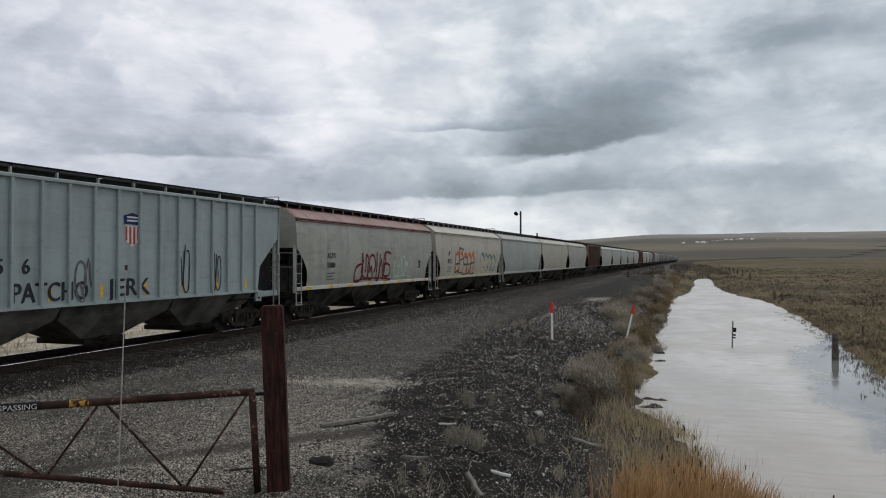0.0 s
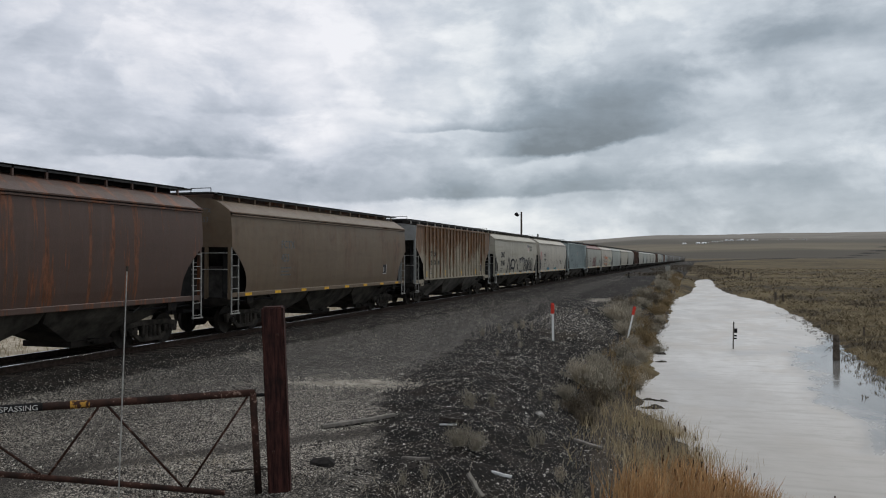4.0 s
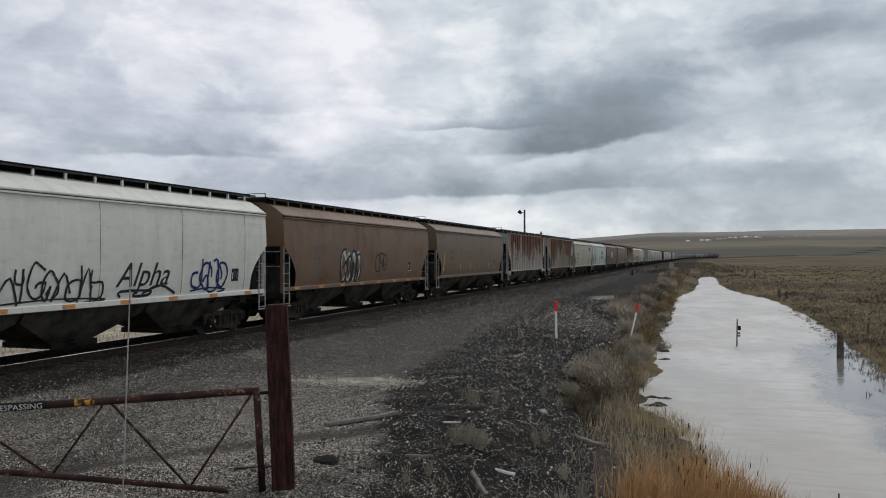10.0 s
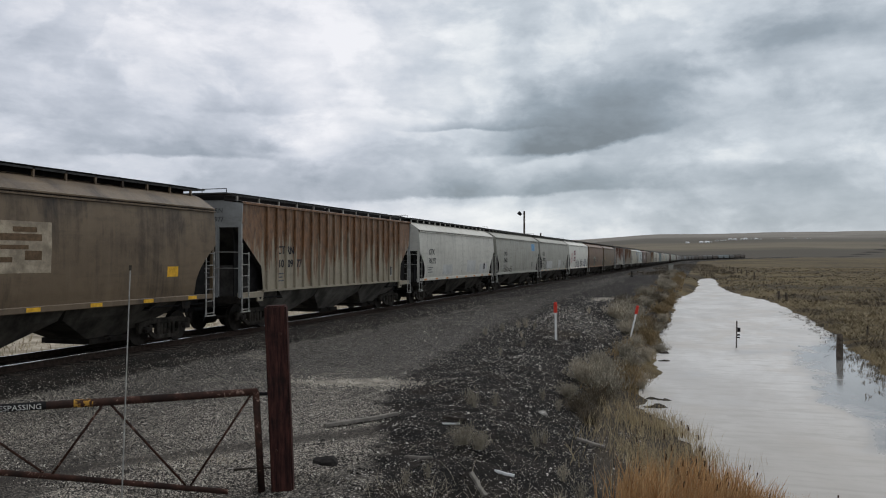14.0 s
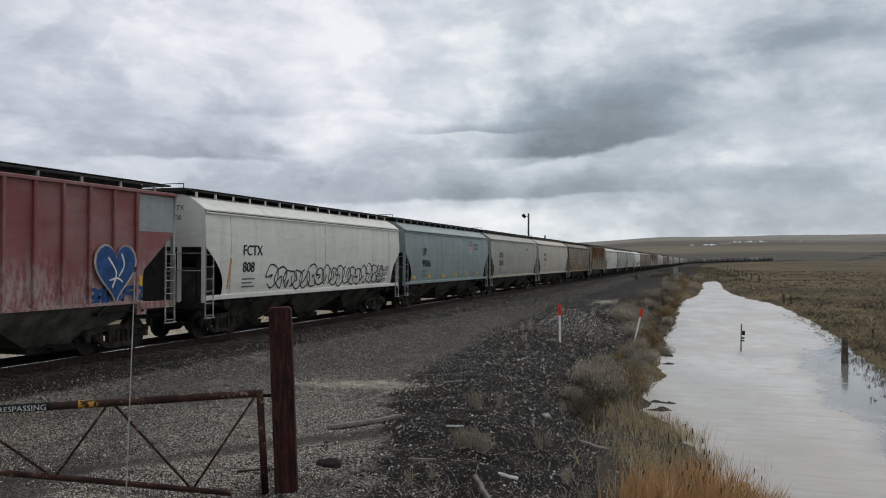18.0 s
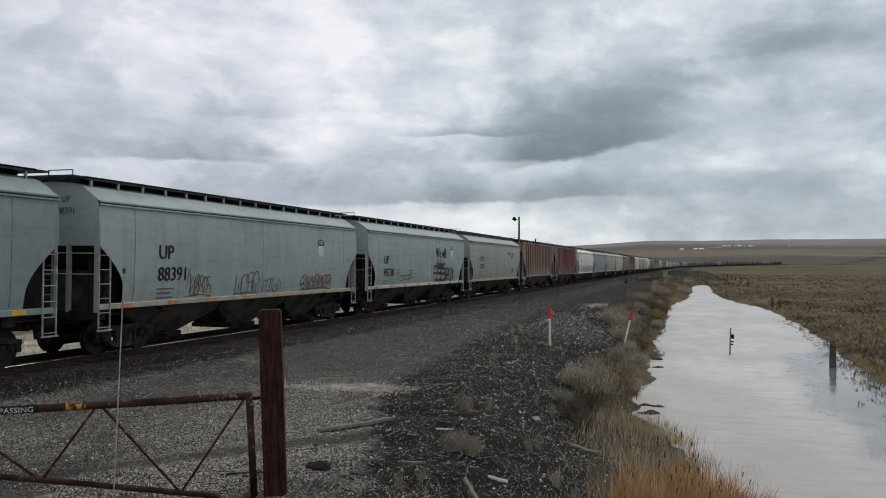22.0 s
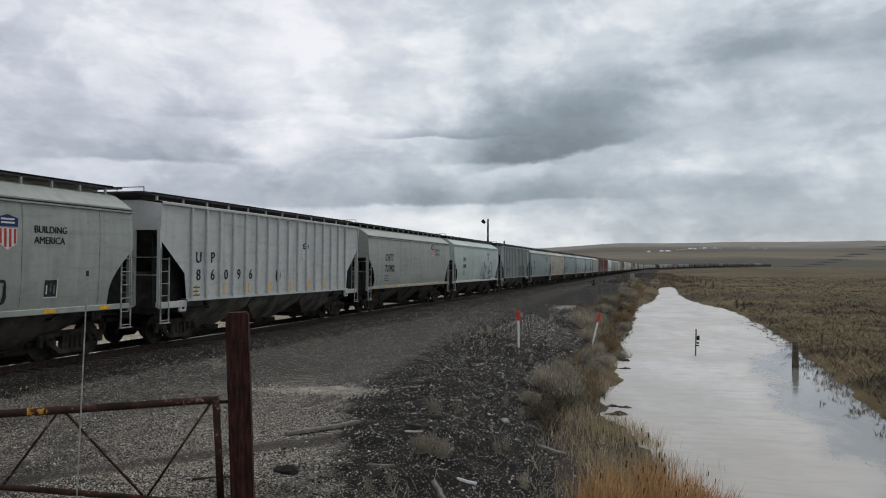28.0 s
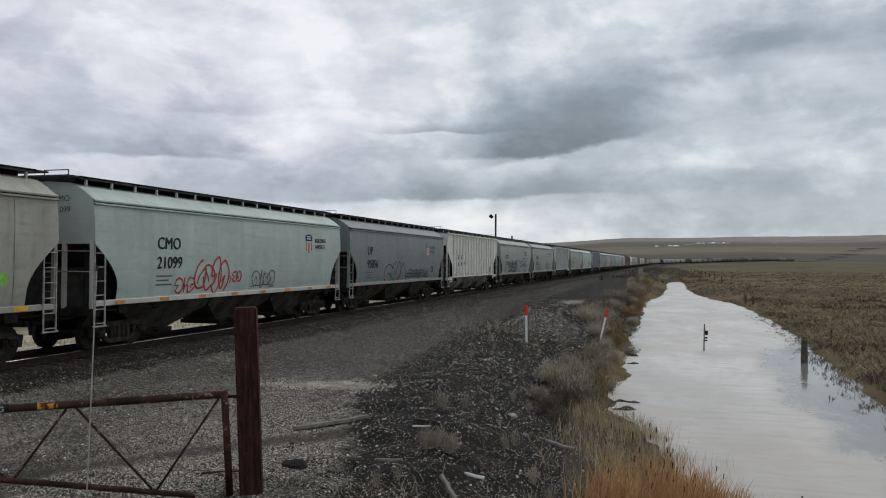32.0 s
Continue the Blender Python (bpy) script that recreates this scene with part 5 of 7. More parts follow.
sign_box(c, "smooth", 5.0, 1.85)

c = add(-198.0, hopper_car("smooth", C_WHITE, "white covered hopper car with maroon number panels and black tags", seams=5, reflectors=AMBER))
patch(c, "smooth", -4.6, 2.95, 1.25, 0.5, INK_MAROON, "number_panel", "maroon number panel")
patch(c, "smooth", -4.6, 2.2, 1.25, 0.5, INK_MAROON, "number_panel", "maroon number panel")
writing(c, "smooth", "CMO", -4.45, 3.05, 0.42, INK_WHITE).name = "lettering"
writing(c, "smooth", "63032", -4.5, 2.3, 0.38, INK_WHITE)
scrawl(c, "smooth", -3.1, 1.55, 3.2, 0.75, 8, INK_BLACK, 25, 0.055)
scrawl(c, "smooth", -7.0, 2.0, 1.3, 1.0, 3, INK_FAINT_RED, 24, 0.05, style="bubble")
writing(c, "smooth", "Alpha", 0.6, 1.75, 0.95, INK_BLACK, 1.0, 0.40, 0.008)
scrawl(c, "smooth", 0.9, 1.48, 2.0, 0.3, 2, INK_BLACK, 26, 0.07)
scrawl(c, "smooth", 4.0, 1.6, 1.7, 0.85, 4, INK_NAVY, 27, 0.07)
sign_box(c, "smooth", 6.1, 1.75)

c = add(-215.88, hopper_car("smooth", C_GREY, "stained grey covered hopper car with white repainted squares", seams=9, reflectors=AMBER))
mark(c, "smooth", "CITX", "701198", 2.80, -7.2, 0.48)
patch(c, "smooth", -4.9, 1.5, 3.3, 0.75, PATCH_WHITE, label="white repainted rectangle")
patch(c, "smooth", 2.1, 1.5, 1.5, 0.85, PATCH_WHITE, label="white repainted rectangle")
scrawl(c, "smooth", -6.0, 1.55, 1.2, 0.65, 4, INK_GREY, 28, 0.05)
sign_box(c, "smooth", 5.6, 1.75)

c = add(-233.42, hopper_car("smooth", C_GREY, "grey covered hopper car with dark seams and a blue emblem", seams=9))
mark(c, "smooth", "CMO", "22462", 2.75, -5.9, 0.46)
for k in range(4):
    patch(c, "smooth", 4.9 + 0.36 * k, 3.2, 0.29, 0.62, INK_SKY, "faded_emblem", "faded blue emblem", 0.007, 0.2)
scrawl(c, "smooth", -5.6, 1.5, 2.6, 0.3, 6, SEAM, 29, 0.05)
sign_box(c, "smooth", 5.0, 1.75)

c = add(-250.94, hopper_car("smooth", C_PALE, "off-white covered hopper car with pale repainted squares", seams=3, reflectors=AMBER))
mark(c, "smooth", "CITX", "701272", 2.75, -6.75, 0.44)
patch(c, "smooth", -4.0, 1.55, 1.9, 0.6, PATCH_WHITE, label="white repainted rectangle")
patch(c, "smooth", 1.2, 1.6, 2.1, 0.8, PATCH_WHITE, label="white repainted rectangle")
patch(c, "smooth", 4.4, 1.5, 2.0, 0.65, PATCH_WHITE, label="white repainted rectangle")
sign_box(c, "smooth", 5.4, 1.75)

c = add(-268.94, hopper_car("rib", C_RUST_C, "ribbed covered hopper car covered with orange rust", ends=C_GREY_END, ribs=20))
bay_mark(c, "CT RN", "10 09 77", 1, 2.7, 0.42)
end_writing(c, "rib", ("CTRN", "100977"), INK_BLACK)
sign_box(c, "rib", 5.2, 1.7)

c = add(-287.14, hopper_car("smooth", C_SOOT, "soot-stained brown covered hopper car with a pale square panel", reflectors=YELLOW))
patch(c, "smooth", -6.3, 2.45, 1.5, 0.6, C_RUST_C, "number_panel")
mark(c, "smooth", "NAHX", "4475", 2.55, -6.2, 0.46, INK_BROWN, False)
patch(c, "smooth", -0.7, 2.2, 2.2, 1.2, PATCH_BEIGE, label="pale beige square with dark bars")
for y, z, w, h in ((-0.4, 2.95, 1.6, 0.16), (-0.2, 2.75, 1.0, 0.10), (0.7, 2.5, 0.5, 0.22), (-0.45, 2.45, 0.8, 0.12), (0.35, 3.15, 0.7, 0.12)):
    patch(c, "smooth", y, z, w, h, INK_BROWN, "dark_bar", "", 0.009)
for y in (-7.0, -3.0, 5.9):
    patch(c, "smooth", y, 1.6 + 0.4 * (abs(y) > 5), 0.5, 0.3, YELLOW, "reflector")

c = add(-304.86, hopper_car("smooth", C_CREAM_WARM, "pale cream covered hopper car", seams=4))
mark(c, "smooth", "NDMX", "553270", 3.0, -5.6, 0.36)

c = add(-322.31, hopper_car("smooth", C_GREY, "light grey covered hopper car with shield badge", seams=8, reflectors=YELLOW))
mark(c, "smooth", "CMO", "20545", 2.78, -5.9, 0.56)
shield(c, "smooth", 3.9, 2.9, 0.75)

c = add(-339.8, hopper_car("smooth", C_BLUE, "blue-grey covered hopper car with shield badge and yellow reflectors", seams=7))
mark(c, "smooth", "UP", "99066", 2.82, -5.7, 0.58)
shield(c, "smooth", 3.6, 2.95, 0.85)
slogan(c, "smooth", 4.6, 3.3)
for k in range(6):
    patch(c, "smooth", -7.0 + 2.5 * k, 1.55, 0.45, 0.17, YELLOW, "reflector")

c = add(-357.29, hopper_car("smooth", C_WHITE, "white covered hopper car with a long line of graffiti", seams=3))
mark(c, "smooth", "FCTX", "808", 2.7, -6.2, 0.5)
scrawl(c, "smooth", -4.6, 1.55, 10.6, 0.75, 17, INK_BLACK, 33, 0.05, style="bubble")
patch(c, "smooth", -7.1, 1.6, 0.10, 1.0, AMBER, "end_stripe", "rusty stripe", 0.006, 0.15)
for row in range(3):
    scrawl(c, "smooth", 5.5, 2.05 - 0.28 * row, 1.3 - 0.15 * row, 0.17, 5, INK_BLACK, 70 + row, 0.028, style="block")

c = add(-375.36, hopper_car("rib", C_RED, "faded red ribbed covered hopper car with a blue tag", ends=C_GREY_END))
patch(c, "rib", 6.78, 1.5, 0.12, 0.6, YELLOW, "reflector")
patch(c, "rib", 6.75, 3.34, 1.5, 1.02, C_RIB_GREY, label="bare grey panel")
bay_mark(c, "U P", "9 9 5 0", 1, 2.7, 0.5, INK_WHITE, 16)
shield(c, "rib", -0.5, 2.6, 0.7, True)
heart = [(5.75 + 0.046 * 16 * math.sin(a) ** 3, 2.28 + 0.052 * (13 * math.cos(a) - 5 * math.cos(2 * a) - 2 * math.cos(3 * a) - math.cos(4 * a))) for a in np.linspace(0, 2 * math.pi, 33)[:-1]]
grown = [(5.75 + (y - 5.75) * 1.10, 2.28 + (z - 2.28) * 1.08) for y, z in heart]
on_side(c, "tag_outline", "rib", grown, [tuple(range(32))], PATCH_FADED, 0.09, "pale outline of a tag")
on_side(c, "tag", "rib", heart, [tuple(range(32))], INK_NAVY_BLUE, 0.095, "dark blue rounded tag")
for k, row in enumerate((((5.45, 2.6), (5.75, 2.2), (5.6, 1.8)), ((5.95, 2.7), (6.05, 2.4), (5.85, 2.1)), ((5.5, 2.0), (5.8, 2.05), (6.0, 1.95)))):
    on_side(c, "tag_stroke", "rib", *stroke(curve_points(row, 5), 0.05, random.Random(35 + k)), INK_WHITE, 0.099 + 0.001 * k)
scrawl(c, "rib", 4.85, 1.45, 0.8, 0.3, 3, INK_NAVY_BLUE, 36, 0.09)
scrawl(c, "rib", 6.0, 1.45, 0.8, 0.35, 3, INK_NAVY_BLUE, 37, 0.09)

c = add(-393.4, hopper_car("rib", C_MAROON, "maroon-brown ribbed covered hopper car with a pale round emblem", reflectors=AMBER))
s = [(-0.2 + 0.42 * math.cos(a), 3.2 + 0.42 * math.sin(a)) for a in np.linspace(0, 2 * math.pi, 17)[:-1]]
on_side(c, "round_emblem", "rib", s, [tuple(range(16))], PATCH_FADED, 0.007, "faded pale round emblem")
for k in range(4):
    patch(c, "rib", -0.9, 2.88 + 0.2 * k, 1.6, 0.06, C_MAROON, "emblem_bar", "", 0.011)
bay_mark(c, "M P", "72 31 62", 0, 2.15, 0.44, INK_BLACK, 16)
patch(c, "rib", 4.1, 1.55, 0.45, 0.6, INK_WHITE)
sign_box(c, "rib", 5.3, 1.6)
s = Shape().box(-0.5, 0.75, -HALF - 0.02, -HALF - 0.005, 4.0, 4.35)
piece("end_plate", s.mesh("end_plate"), INK_WHITE, c)

c = add(-411.48, hopper_car("smooth", C_GREY_COOL, "cool grey covered hopper car with shield badge", hatch=C_GREY_DARK, seams=7, sill=C_GREY, reflectors=YELLOW))
mark(c, "smooth", "CHTT", "721331", 2.72, -5.7, 0.48)
shield(c, "smooth", 3.6, 2.7, 0.85)
slogan(c, "smooth", 4.6, 3.05)
sign_box(c, "smooth", 5.0, 1.75)

c = add(-429.49, hopper_car("smooth", C_BLUE_MID, "pale blue covered hopper car with a large slogan over graffiti", sill=C_PALE, seams=4, reflectors=AMBER))
mark(c, "smooth", "UP", "90738", 2.5, -6.3, 0.58)
deliver(c, "smooth", 2.4)
scrawl(c, "smooth", -4.3, 1.65, 2.3, 0.5, 5, INK_GREY, 37, 0.05, style="block")
scrawl(c, "smooth", 1.7, 1.45, 4.0, 0.85, 5, INK_BLACK, 38, 0.13, INK_GREY, style="block")
scrawl(c, "smooth", 0.3, 1.6, 1.8, 1.1, 3, INK_WHITE, 39, 0.05)

c = add(-447.5, hopper_car("smooth", C_BLUE_MID, "blue-grey covered hopper car with low graffiti", sill=C_CREAM, seams=3, reflectors=AMBER))
mark(c, "smooth", "UP", "88391", 2.62, -5.9, 0.58)
shield(c, "smooth", 4.4, 2.75, 0.75, True)
scrawl(c, "smooth", -4.5, 1.52, 1.3, 0.6, 6, INK_BROWN, 41, 0.03)
scrawl(c, "smooth", -1.7, 1.5, 1.4, 0.6, 4, INK_GREY, 42, 0.04)
scrawl(c, "smooth", 0.1, 1.5, 1.2, 0.4, 5, INK_GREY, 44, 0.035, style="block")
scrawl(c, "smooth", 3.0, 1.5, 2.6, 0.5, 7, INK_BROWN, 43, 0.045, GREY_FILL)

c = add(-465.5, hopper_car("smooth", C_BLUE, "blue-grey covered hopper car with shield badge", seams=6, reflectors=YELLOW))
mark(c, "smooth", "UP", "95605", 2.82, -6.5, 0.58)
shield(c, "smooth", 4.2, 2.75, 0.75)
slogan(c, "smooth", 5.0, 3.1)
sign_box(c, "smooth", 5.3, 1.75)

c = add(-482.82, hopper_car("smooth", C_CREAM, "cream covered hopper car with shield badge", seams=9, reflectors=AMBER))
mark(c, "smooth", "CMO", "22773", 2.8, -6.0, 0.56)
shield(c, "smooth", 3.4, 2.75, 0.9)
slogan(c, "smooth", 4.6, 3.1, INK_BLACK)
sign_box(c, "smooth", 5.2, 1.75)

c = add(-500.01, hopper_car("smooth", C_BLUE, "blue-grey covered hopper car with shield badge and green label", seams=5, reflectors=AMBER))
mark(c, "smooth", "UP", "95761", 2.8, -6.1, 0.54)
shield(c, "smooth", 3.4, 2.95, 0.9)
slogan(c, "smooth", 4.6, 3.25, INK_BLACK)
sign_box(c, "smooth", 4.9, 1.75)
patch(c, "smooth", 5.9, 1.7, 0.5, 0.15, INK_LIME)

c = add(-517.96, hopper_car("rib", C_RIB_GREY, "grey ribbed covered hopper car with shield badge and brown graffiti", reflectors=YELLOW))
bay_mark(c, "U P", "89 50 7", 1, 2.6, 0.5, INK_BLACK, 16)
shield(c, "rib", -0.6, 2.75, 0.95)
scrawl(c, "rib", 1.6, 1.5, 3.2, 1.15, 5, INK_BLACK, 45, 0.07, INK_BROWN, style="block")
scrawl(c, "rib", 1.75, 1.7, 2.9, 0.8, 5, INK_STRAW, 46, 0.045, style="block")
sign_box(c, "rib", 5.2, 1.6)

c = add(-536.18, hopper_car("smooth", C_MINT, "pale blue-white covered hopper car with white graffiti", seams=4, sill=C_PALE))
mark(c, "smooth", "CMO", "20481", 2.9, -5.7, 0.45)
shield(c, "smooth", 3.4, 2.9, 0.8)
scrawl(c, "smooth", 0.8, 1.5, 4.2, 1.1, 5, INK_NAVY, 47, 0.08)

c = add(-554.23, hopper_car("smooth", C_GREY_COOL, "grey covered hopper car with orange-edged shield badge", seams=8, reflectors=YELLOW))
mark(c, "smooth", "CHTT", "721902", 2.8, -5.7, 0.54)
shield(c, "smooth", 3.6, 3.05, 0.85)
slogan(c, "smooth", 4.5, 3.3)

c = add(-572.28, hopper_car("rib", C_RIB_PALE, "pale grey ribbed covered hopper car with rusty patches", reflectors=YELLOW))
bay_mark(c, "U P", "8 6 0 9 6", 0, 2.6, 0.52, INK_BLACK, 16)
shield(c, "rib", 1.9, 2.7, 0.8, True)
s = [(-0.4 + 0.22 * math.cos(a), 2.1 + 0.3 * math.sin(a)) for a in np.linspace(0, 2 * math.pi, 13)[:-1]]
on_side(c, "round_spot", "rib", s, [tuple(range(12))], INK_BLACK, 0.007)

c = add(-590.27, hopper_car("smooth", C_GREY_COOL, "grey covered hopper car with a faint grey tag", hatch=C_GREY, seams=6, reflectors=YELLOW))
mark(c, "smooth", "CMO", "21754", 2.72, -5.8, 0.56)
shield(c, "smooth", 3.4, 2.85, 0.85)
slogan(c, "smooth", 4.5, 3.1, INK_BLACK)
scrawl(c, "smooth", -4.6, 1.5, 2.3, 0.7, 5, INK_GREY, 49, 0.06)
scrawl(c, "smooth", 2.2, 1.6, 1.4, 0.7, 3, INK_BLACK, 50, 0.07)
sign_box(c, "smooth", 4.9, 1.7)

c = add(-608.17, hopper_car("smooth", C_GREY_COOL, "grey covered hopper car with blue and black block graffiti", hatch=C_GREY_DARK, seams=5, reflectors=AMBER))
mark(c, "smooth", "CHTT", "721282", 2.75, -6.0, 0.54)
shield(c, "smooth", 3.4, 2.9, 0.85)
slogan(c, "smooth", 4.4, 3.15, INK_BLACK)
scrawl(c, "smooth", -4.6, 1.5, 4.4, 0.95, 8, INK_BLACK, 52, 0.10, INK_GREY, style="block")
scrawl(c, "smooth", 0.0, 1.5, 2.8, 1.15, 4, INK_NAVY, 53, 0.09, LAVENDER, style="block")
scrawl(c, "smooth", 3.1, 1.5, 2.7, 1.15, 4, INK_NAVY, 54, 0.09, LAVENDER, style="block")

c = add(-626.1, hopper_car("rib", C_RIB_WHITE, "clean white ribbed covered hopper car", under=plain("pale_dirty_hopper_sheet", (0.21, 0.195, 0.17), 0.85, 0, 1.0, 0.6)))
for k in range(8):
    patch(c, "rib", -6.45 + 1.76 * k, 1.47, 0.5, 0.13, AMBER, "reflector")
bay_mark(c, "NC LX", "10 78 9", 1, 2.65, 0.42, INK_BLACK, 16)
sign_box(c, "rib", 5.3, 1.6)
patch(c, "rib", 5.3, 1.45, 0.4, 0.14, INK_LIME)

c = add(-643.84, hopper_car("smooth", C_GREY_DARK, "dark grey covered hopper car with long black scrawl", seams=6, reflectors=AMBER, sill=C_BLUE))
mark(c, "smooth", "UP", "95856", 2.82, -6.0, 0.62)
shield(c, "smooth", 4.3, 2.85, 0.8)
slogan(c, "smooth", 5.1, 3.1)
scrawl(c, "smooth", -3.3, 1.45, 3.6, 0.95, 3, INK_BLACK, 55, 0.05)
scrawl(c, "smooth", 0.4, 1.6, 4.2, 0.35, 14, INK_BLACK, 56, 0.04)
sign_box(c, "smooth", 5.4, 1.75)

c = add(-661.63, hopper_car("smooth", C_MINT, "pale mint covered hopper car with a red tag and shield badge", reflectors=AMBER, sill=C_PALE))
mark(c, "smooth", "CMO", "21099", 2.85, -5.6, 0.52)
shield(c, "smooth", 4.6, 2.75, 0.9)
slogan(c, "smooth", 5.5, 3.1, INK_BLACK)
scrawl(c, "smooth", -4.6, 1.5, 1.0, 0.45, 3, INK_RED, 57, 0.05, style="block")
scrawl(c, "smooth", -3.5, 1.5, 1.9, 0.95, 4, INK_RED, 58, 0.06, style="bubble")
scrawl(c, "smooth", -1.5, 1.75, 0.8, 0.4, 3, INK_RED, 60, 0.05, style="block")
scrawl(c, "smooth", 0.2, 1.6, 1.6, 0.5, 4, INK_GREY, 59, 0.04)

c = add(-679.56, hopper_car("smooth", C_GREY, "light grey covered hopper car with a lime label", seams=6, reflectors=YELLOW))
patch(c, "smooth", 6.4, 1.9, 0.3, 0.3, INK_LIME)
add(-697.4, hopper_car("smooth", C_CREAM, "cream covered hopper car at the back of the train", seams=6))


# ---------------------------------------------------------------- gate, posts and markers
def thing(name, label, category, group=""):
    return tagged(new(name), label, category, group)


def worn(mesh, width=0.012):
    return bevelled(mesh, width, 2)


gate_post = thing("gate_post", "tall rust-brown square timber gate post, leaning slightly", "post")
gate_post.matrix_basis = pose(-5.19, 9.33, -0.62, 0, 0, 24) @ pose(0, 0, 0, 0, -2.4, 0)
s = Shape()
for k in range(9):
    z0, z1 = 2.56 * k / 8, 0
    w = 0.140 + 0.004 * math.sin(3.1 * k)
    s.v.extend([(-w, -w, z0), (w, -w, z0), (w, w, z0), (-w, w, z0)])
for k in range(8):
    for i in range(4):
        a, b = 4 * k + i, 4 * k + (i + 1) % 4
        s.f.append((a, b, b + 4, a + 4))
s.f.append((0, 3, 2, 1))
s.f.append((32, 33, 34, 35))
piece("timber", worn(s.mesh("gate_timber"), 0.02), RUST_POST, gate_post)
for x, z in ((0.06, 2.2), (0.02, 1.2), (-0.05, 0.7)):
    piece("bolt", Shape().rod((x, -0.155, z), (x, -0.185, z), 0.018, 8).mesh("bolt"), RUST, gate_post)

HINGE, FREE = Vector((-5.46, 9.08, 0)), Vector((-11.2, 4.0, 0))
along = (FREE - HINGE).normalized()


def on_gate(d, z):
    p = HINGE + along * d
    return (p.x, p.y, z)


def gate_low(d):
    return max(-0.44 + 0.198 * d, -0.44)


pipe_gate = thing("pipe_gate", "rusty tapered pipe gate with warning lettering on its top rail", "gate")


def bent_pipe(pts, r, n=12):
    s = Shape()
    for a, b in zip(pts, pts[1:]):
        s.rod(a, b, r, n)
    return s.mesh("pipe", True)


piece("top_rail", bent_pipe([on_gate(-0.02, 0.835), on_gate(1.4, 0.83), on_gate(5.2, 0.845)], 0.047), GATE_RUST, pipe_gate)
piece("bottom_rail", bent_pipe([on_gate(0.35, -0.41), on_gate(2.0, -0.07), on_gate(5.2, 0.56)], 0.036), GATE_RUST, pipe_gate)
piece("hinge_stile", bent_pipe([on_gate(0.0, 0.84), on_gate(-0.08, -0.46)], 0.046), GATE_RUST, pipe_gate)
for a, za, b, zb in ((0.06, 0.80, 0.80, -0.28), (1.72, 0.79, 0.86, -0.27), (1.82, 0.79, 2.36, 0.02), (3.3, 0.79, 2.44, 0.05), (3.4, 0.79, 4.2, 0.38)):
    piece("diagonal_brace", bent_pipe([on_gate(a, za), on_gate(b, zb)], 0.015, 8), GATE_RUST, pipe_gate)
for d, z in ((0.0, 0.9),):
    piece("hinge_pin", Shape().rod(on_gate(-0.02, z - 0.1), on_gate(-0.22, z - 0.1), 0.022, 8).mesh("hinge_pin"), BLACK, pipe_gate)
# black and white band, yellow patch and letters on the top rail
band = piece("striped_band", Shape().rod(on_gate(2.42, 0.835), on_gate(5.15, 0.845), 0.0485, 12).mesh("band"), BLACK, pipe_gate, None, "black band with white warning letters")
piece("yellow_patch", Shape().rod(on_gate(1.92, 0.833), on_gate(2.13, 0.834), 0.0482, 12).mesh("yellow_patch"), WORN_YELLOW, pipe_gate, None, "worn yellow paint patch")
wide = max(v[0] for v in letters("NO TRESPASSING", 0.088)[0])
face = Vector((along.y, -along.x, 0))
face = face if face.y < 0 else -face
for word in ("NO", "TRESPASSING"):
    vs, fs = letters(word, 0.088)
    start = 0 if word == "NO" else wide - max(v[0] for v in vs)
    s = Shape().poly([tuple(HINGE + along * (2.47 + (wide - start - v[0]) * 1.05) + face * 0.051 + Vector((0, 0, 0.807 + v[1]))) for v in vs], fs)
    piece("warning_letters", s.mesh("warning_letters"), INK_WHITE, pipe_gate)

rod = thing("thin_rod", "thin pale upright rod standing by the gate", "rod")
piece("shaft", Shape().rod((-6.51, 7.83, -0.62), (-6.385, 7.82, 2.42), 0.009, 7, 0.007).mesh("shaft"), LADDER, rod)
piece("tip", Shape().rod((-6.386, 7.82, 2.41), (-6.383, 7.82, 2.47), 0.016, 8).mesh("tip"), DARK_WOOD, rod)

for (x, y, z), lean, turn in (((-4.95, 28.6, ground_height(-4.95, 28.6) - 0.06), -1.0, 0), ((-2.95, 36.1, -0.95), 13.0, 20)):
    post = thing("marker_post", "white flexible marker post with a red top" + (", leaning" if lean > 5 else ""), "marker post", "red and white marker posts")
    post.matrix_basis = pose(x, y, z, 0, lean, turn)
    high = 1.43 if lean < 5 else 1.45
    piece("blade", worn(Shape().box(-0.038, 0.038, -0.012, 0.012, 0, high - 0.38).mesh("blade"), 0.006), MARK_WHITE, post)
    s = Shape().box(-0.062, 0.062, -0.02, 0.02, high - 0.38, high - 0.06).prism([(-0.018, high - 0.06), (0.018, high - 0.06), (0.0, high)], -0.055, 0.055)
    piece("cap", s.mesh("cap"), MARK_RED, post, None, "red top section")

gauge = thing("staff_gauge", "thin dark post with small plates frozen into the ice", "post")
gauge.matrix_basis = pose(1.56, 39.42, ICE_Z - 0.2, 0, 1.2, 0)
piece("staff", worn(Shape().box(-0.03, 0.03, -0.025, 0.025, 0, 1.46).mesh("staff"), 0.008), GREY_WOOD, gauge)
piece("face_strip", Shape().box(-0.033, -0.01, -0.035, -0.025, 0.2, 1.46).mesh("face_strip"), DARK_WOOD, gauge)
for z, h, w in ((0.95, 0.2, 0.14), (0.78, 0.07, 0.12), (0.66, 0.06, 0.12)):
    piece("plate", Shape().box(0.03, 0.02 + w, -0.025, 0.015, z, z + h).mesh("plate"), BLACK, gauge)

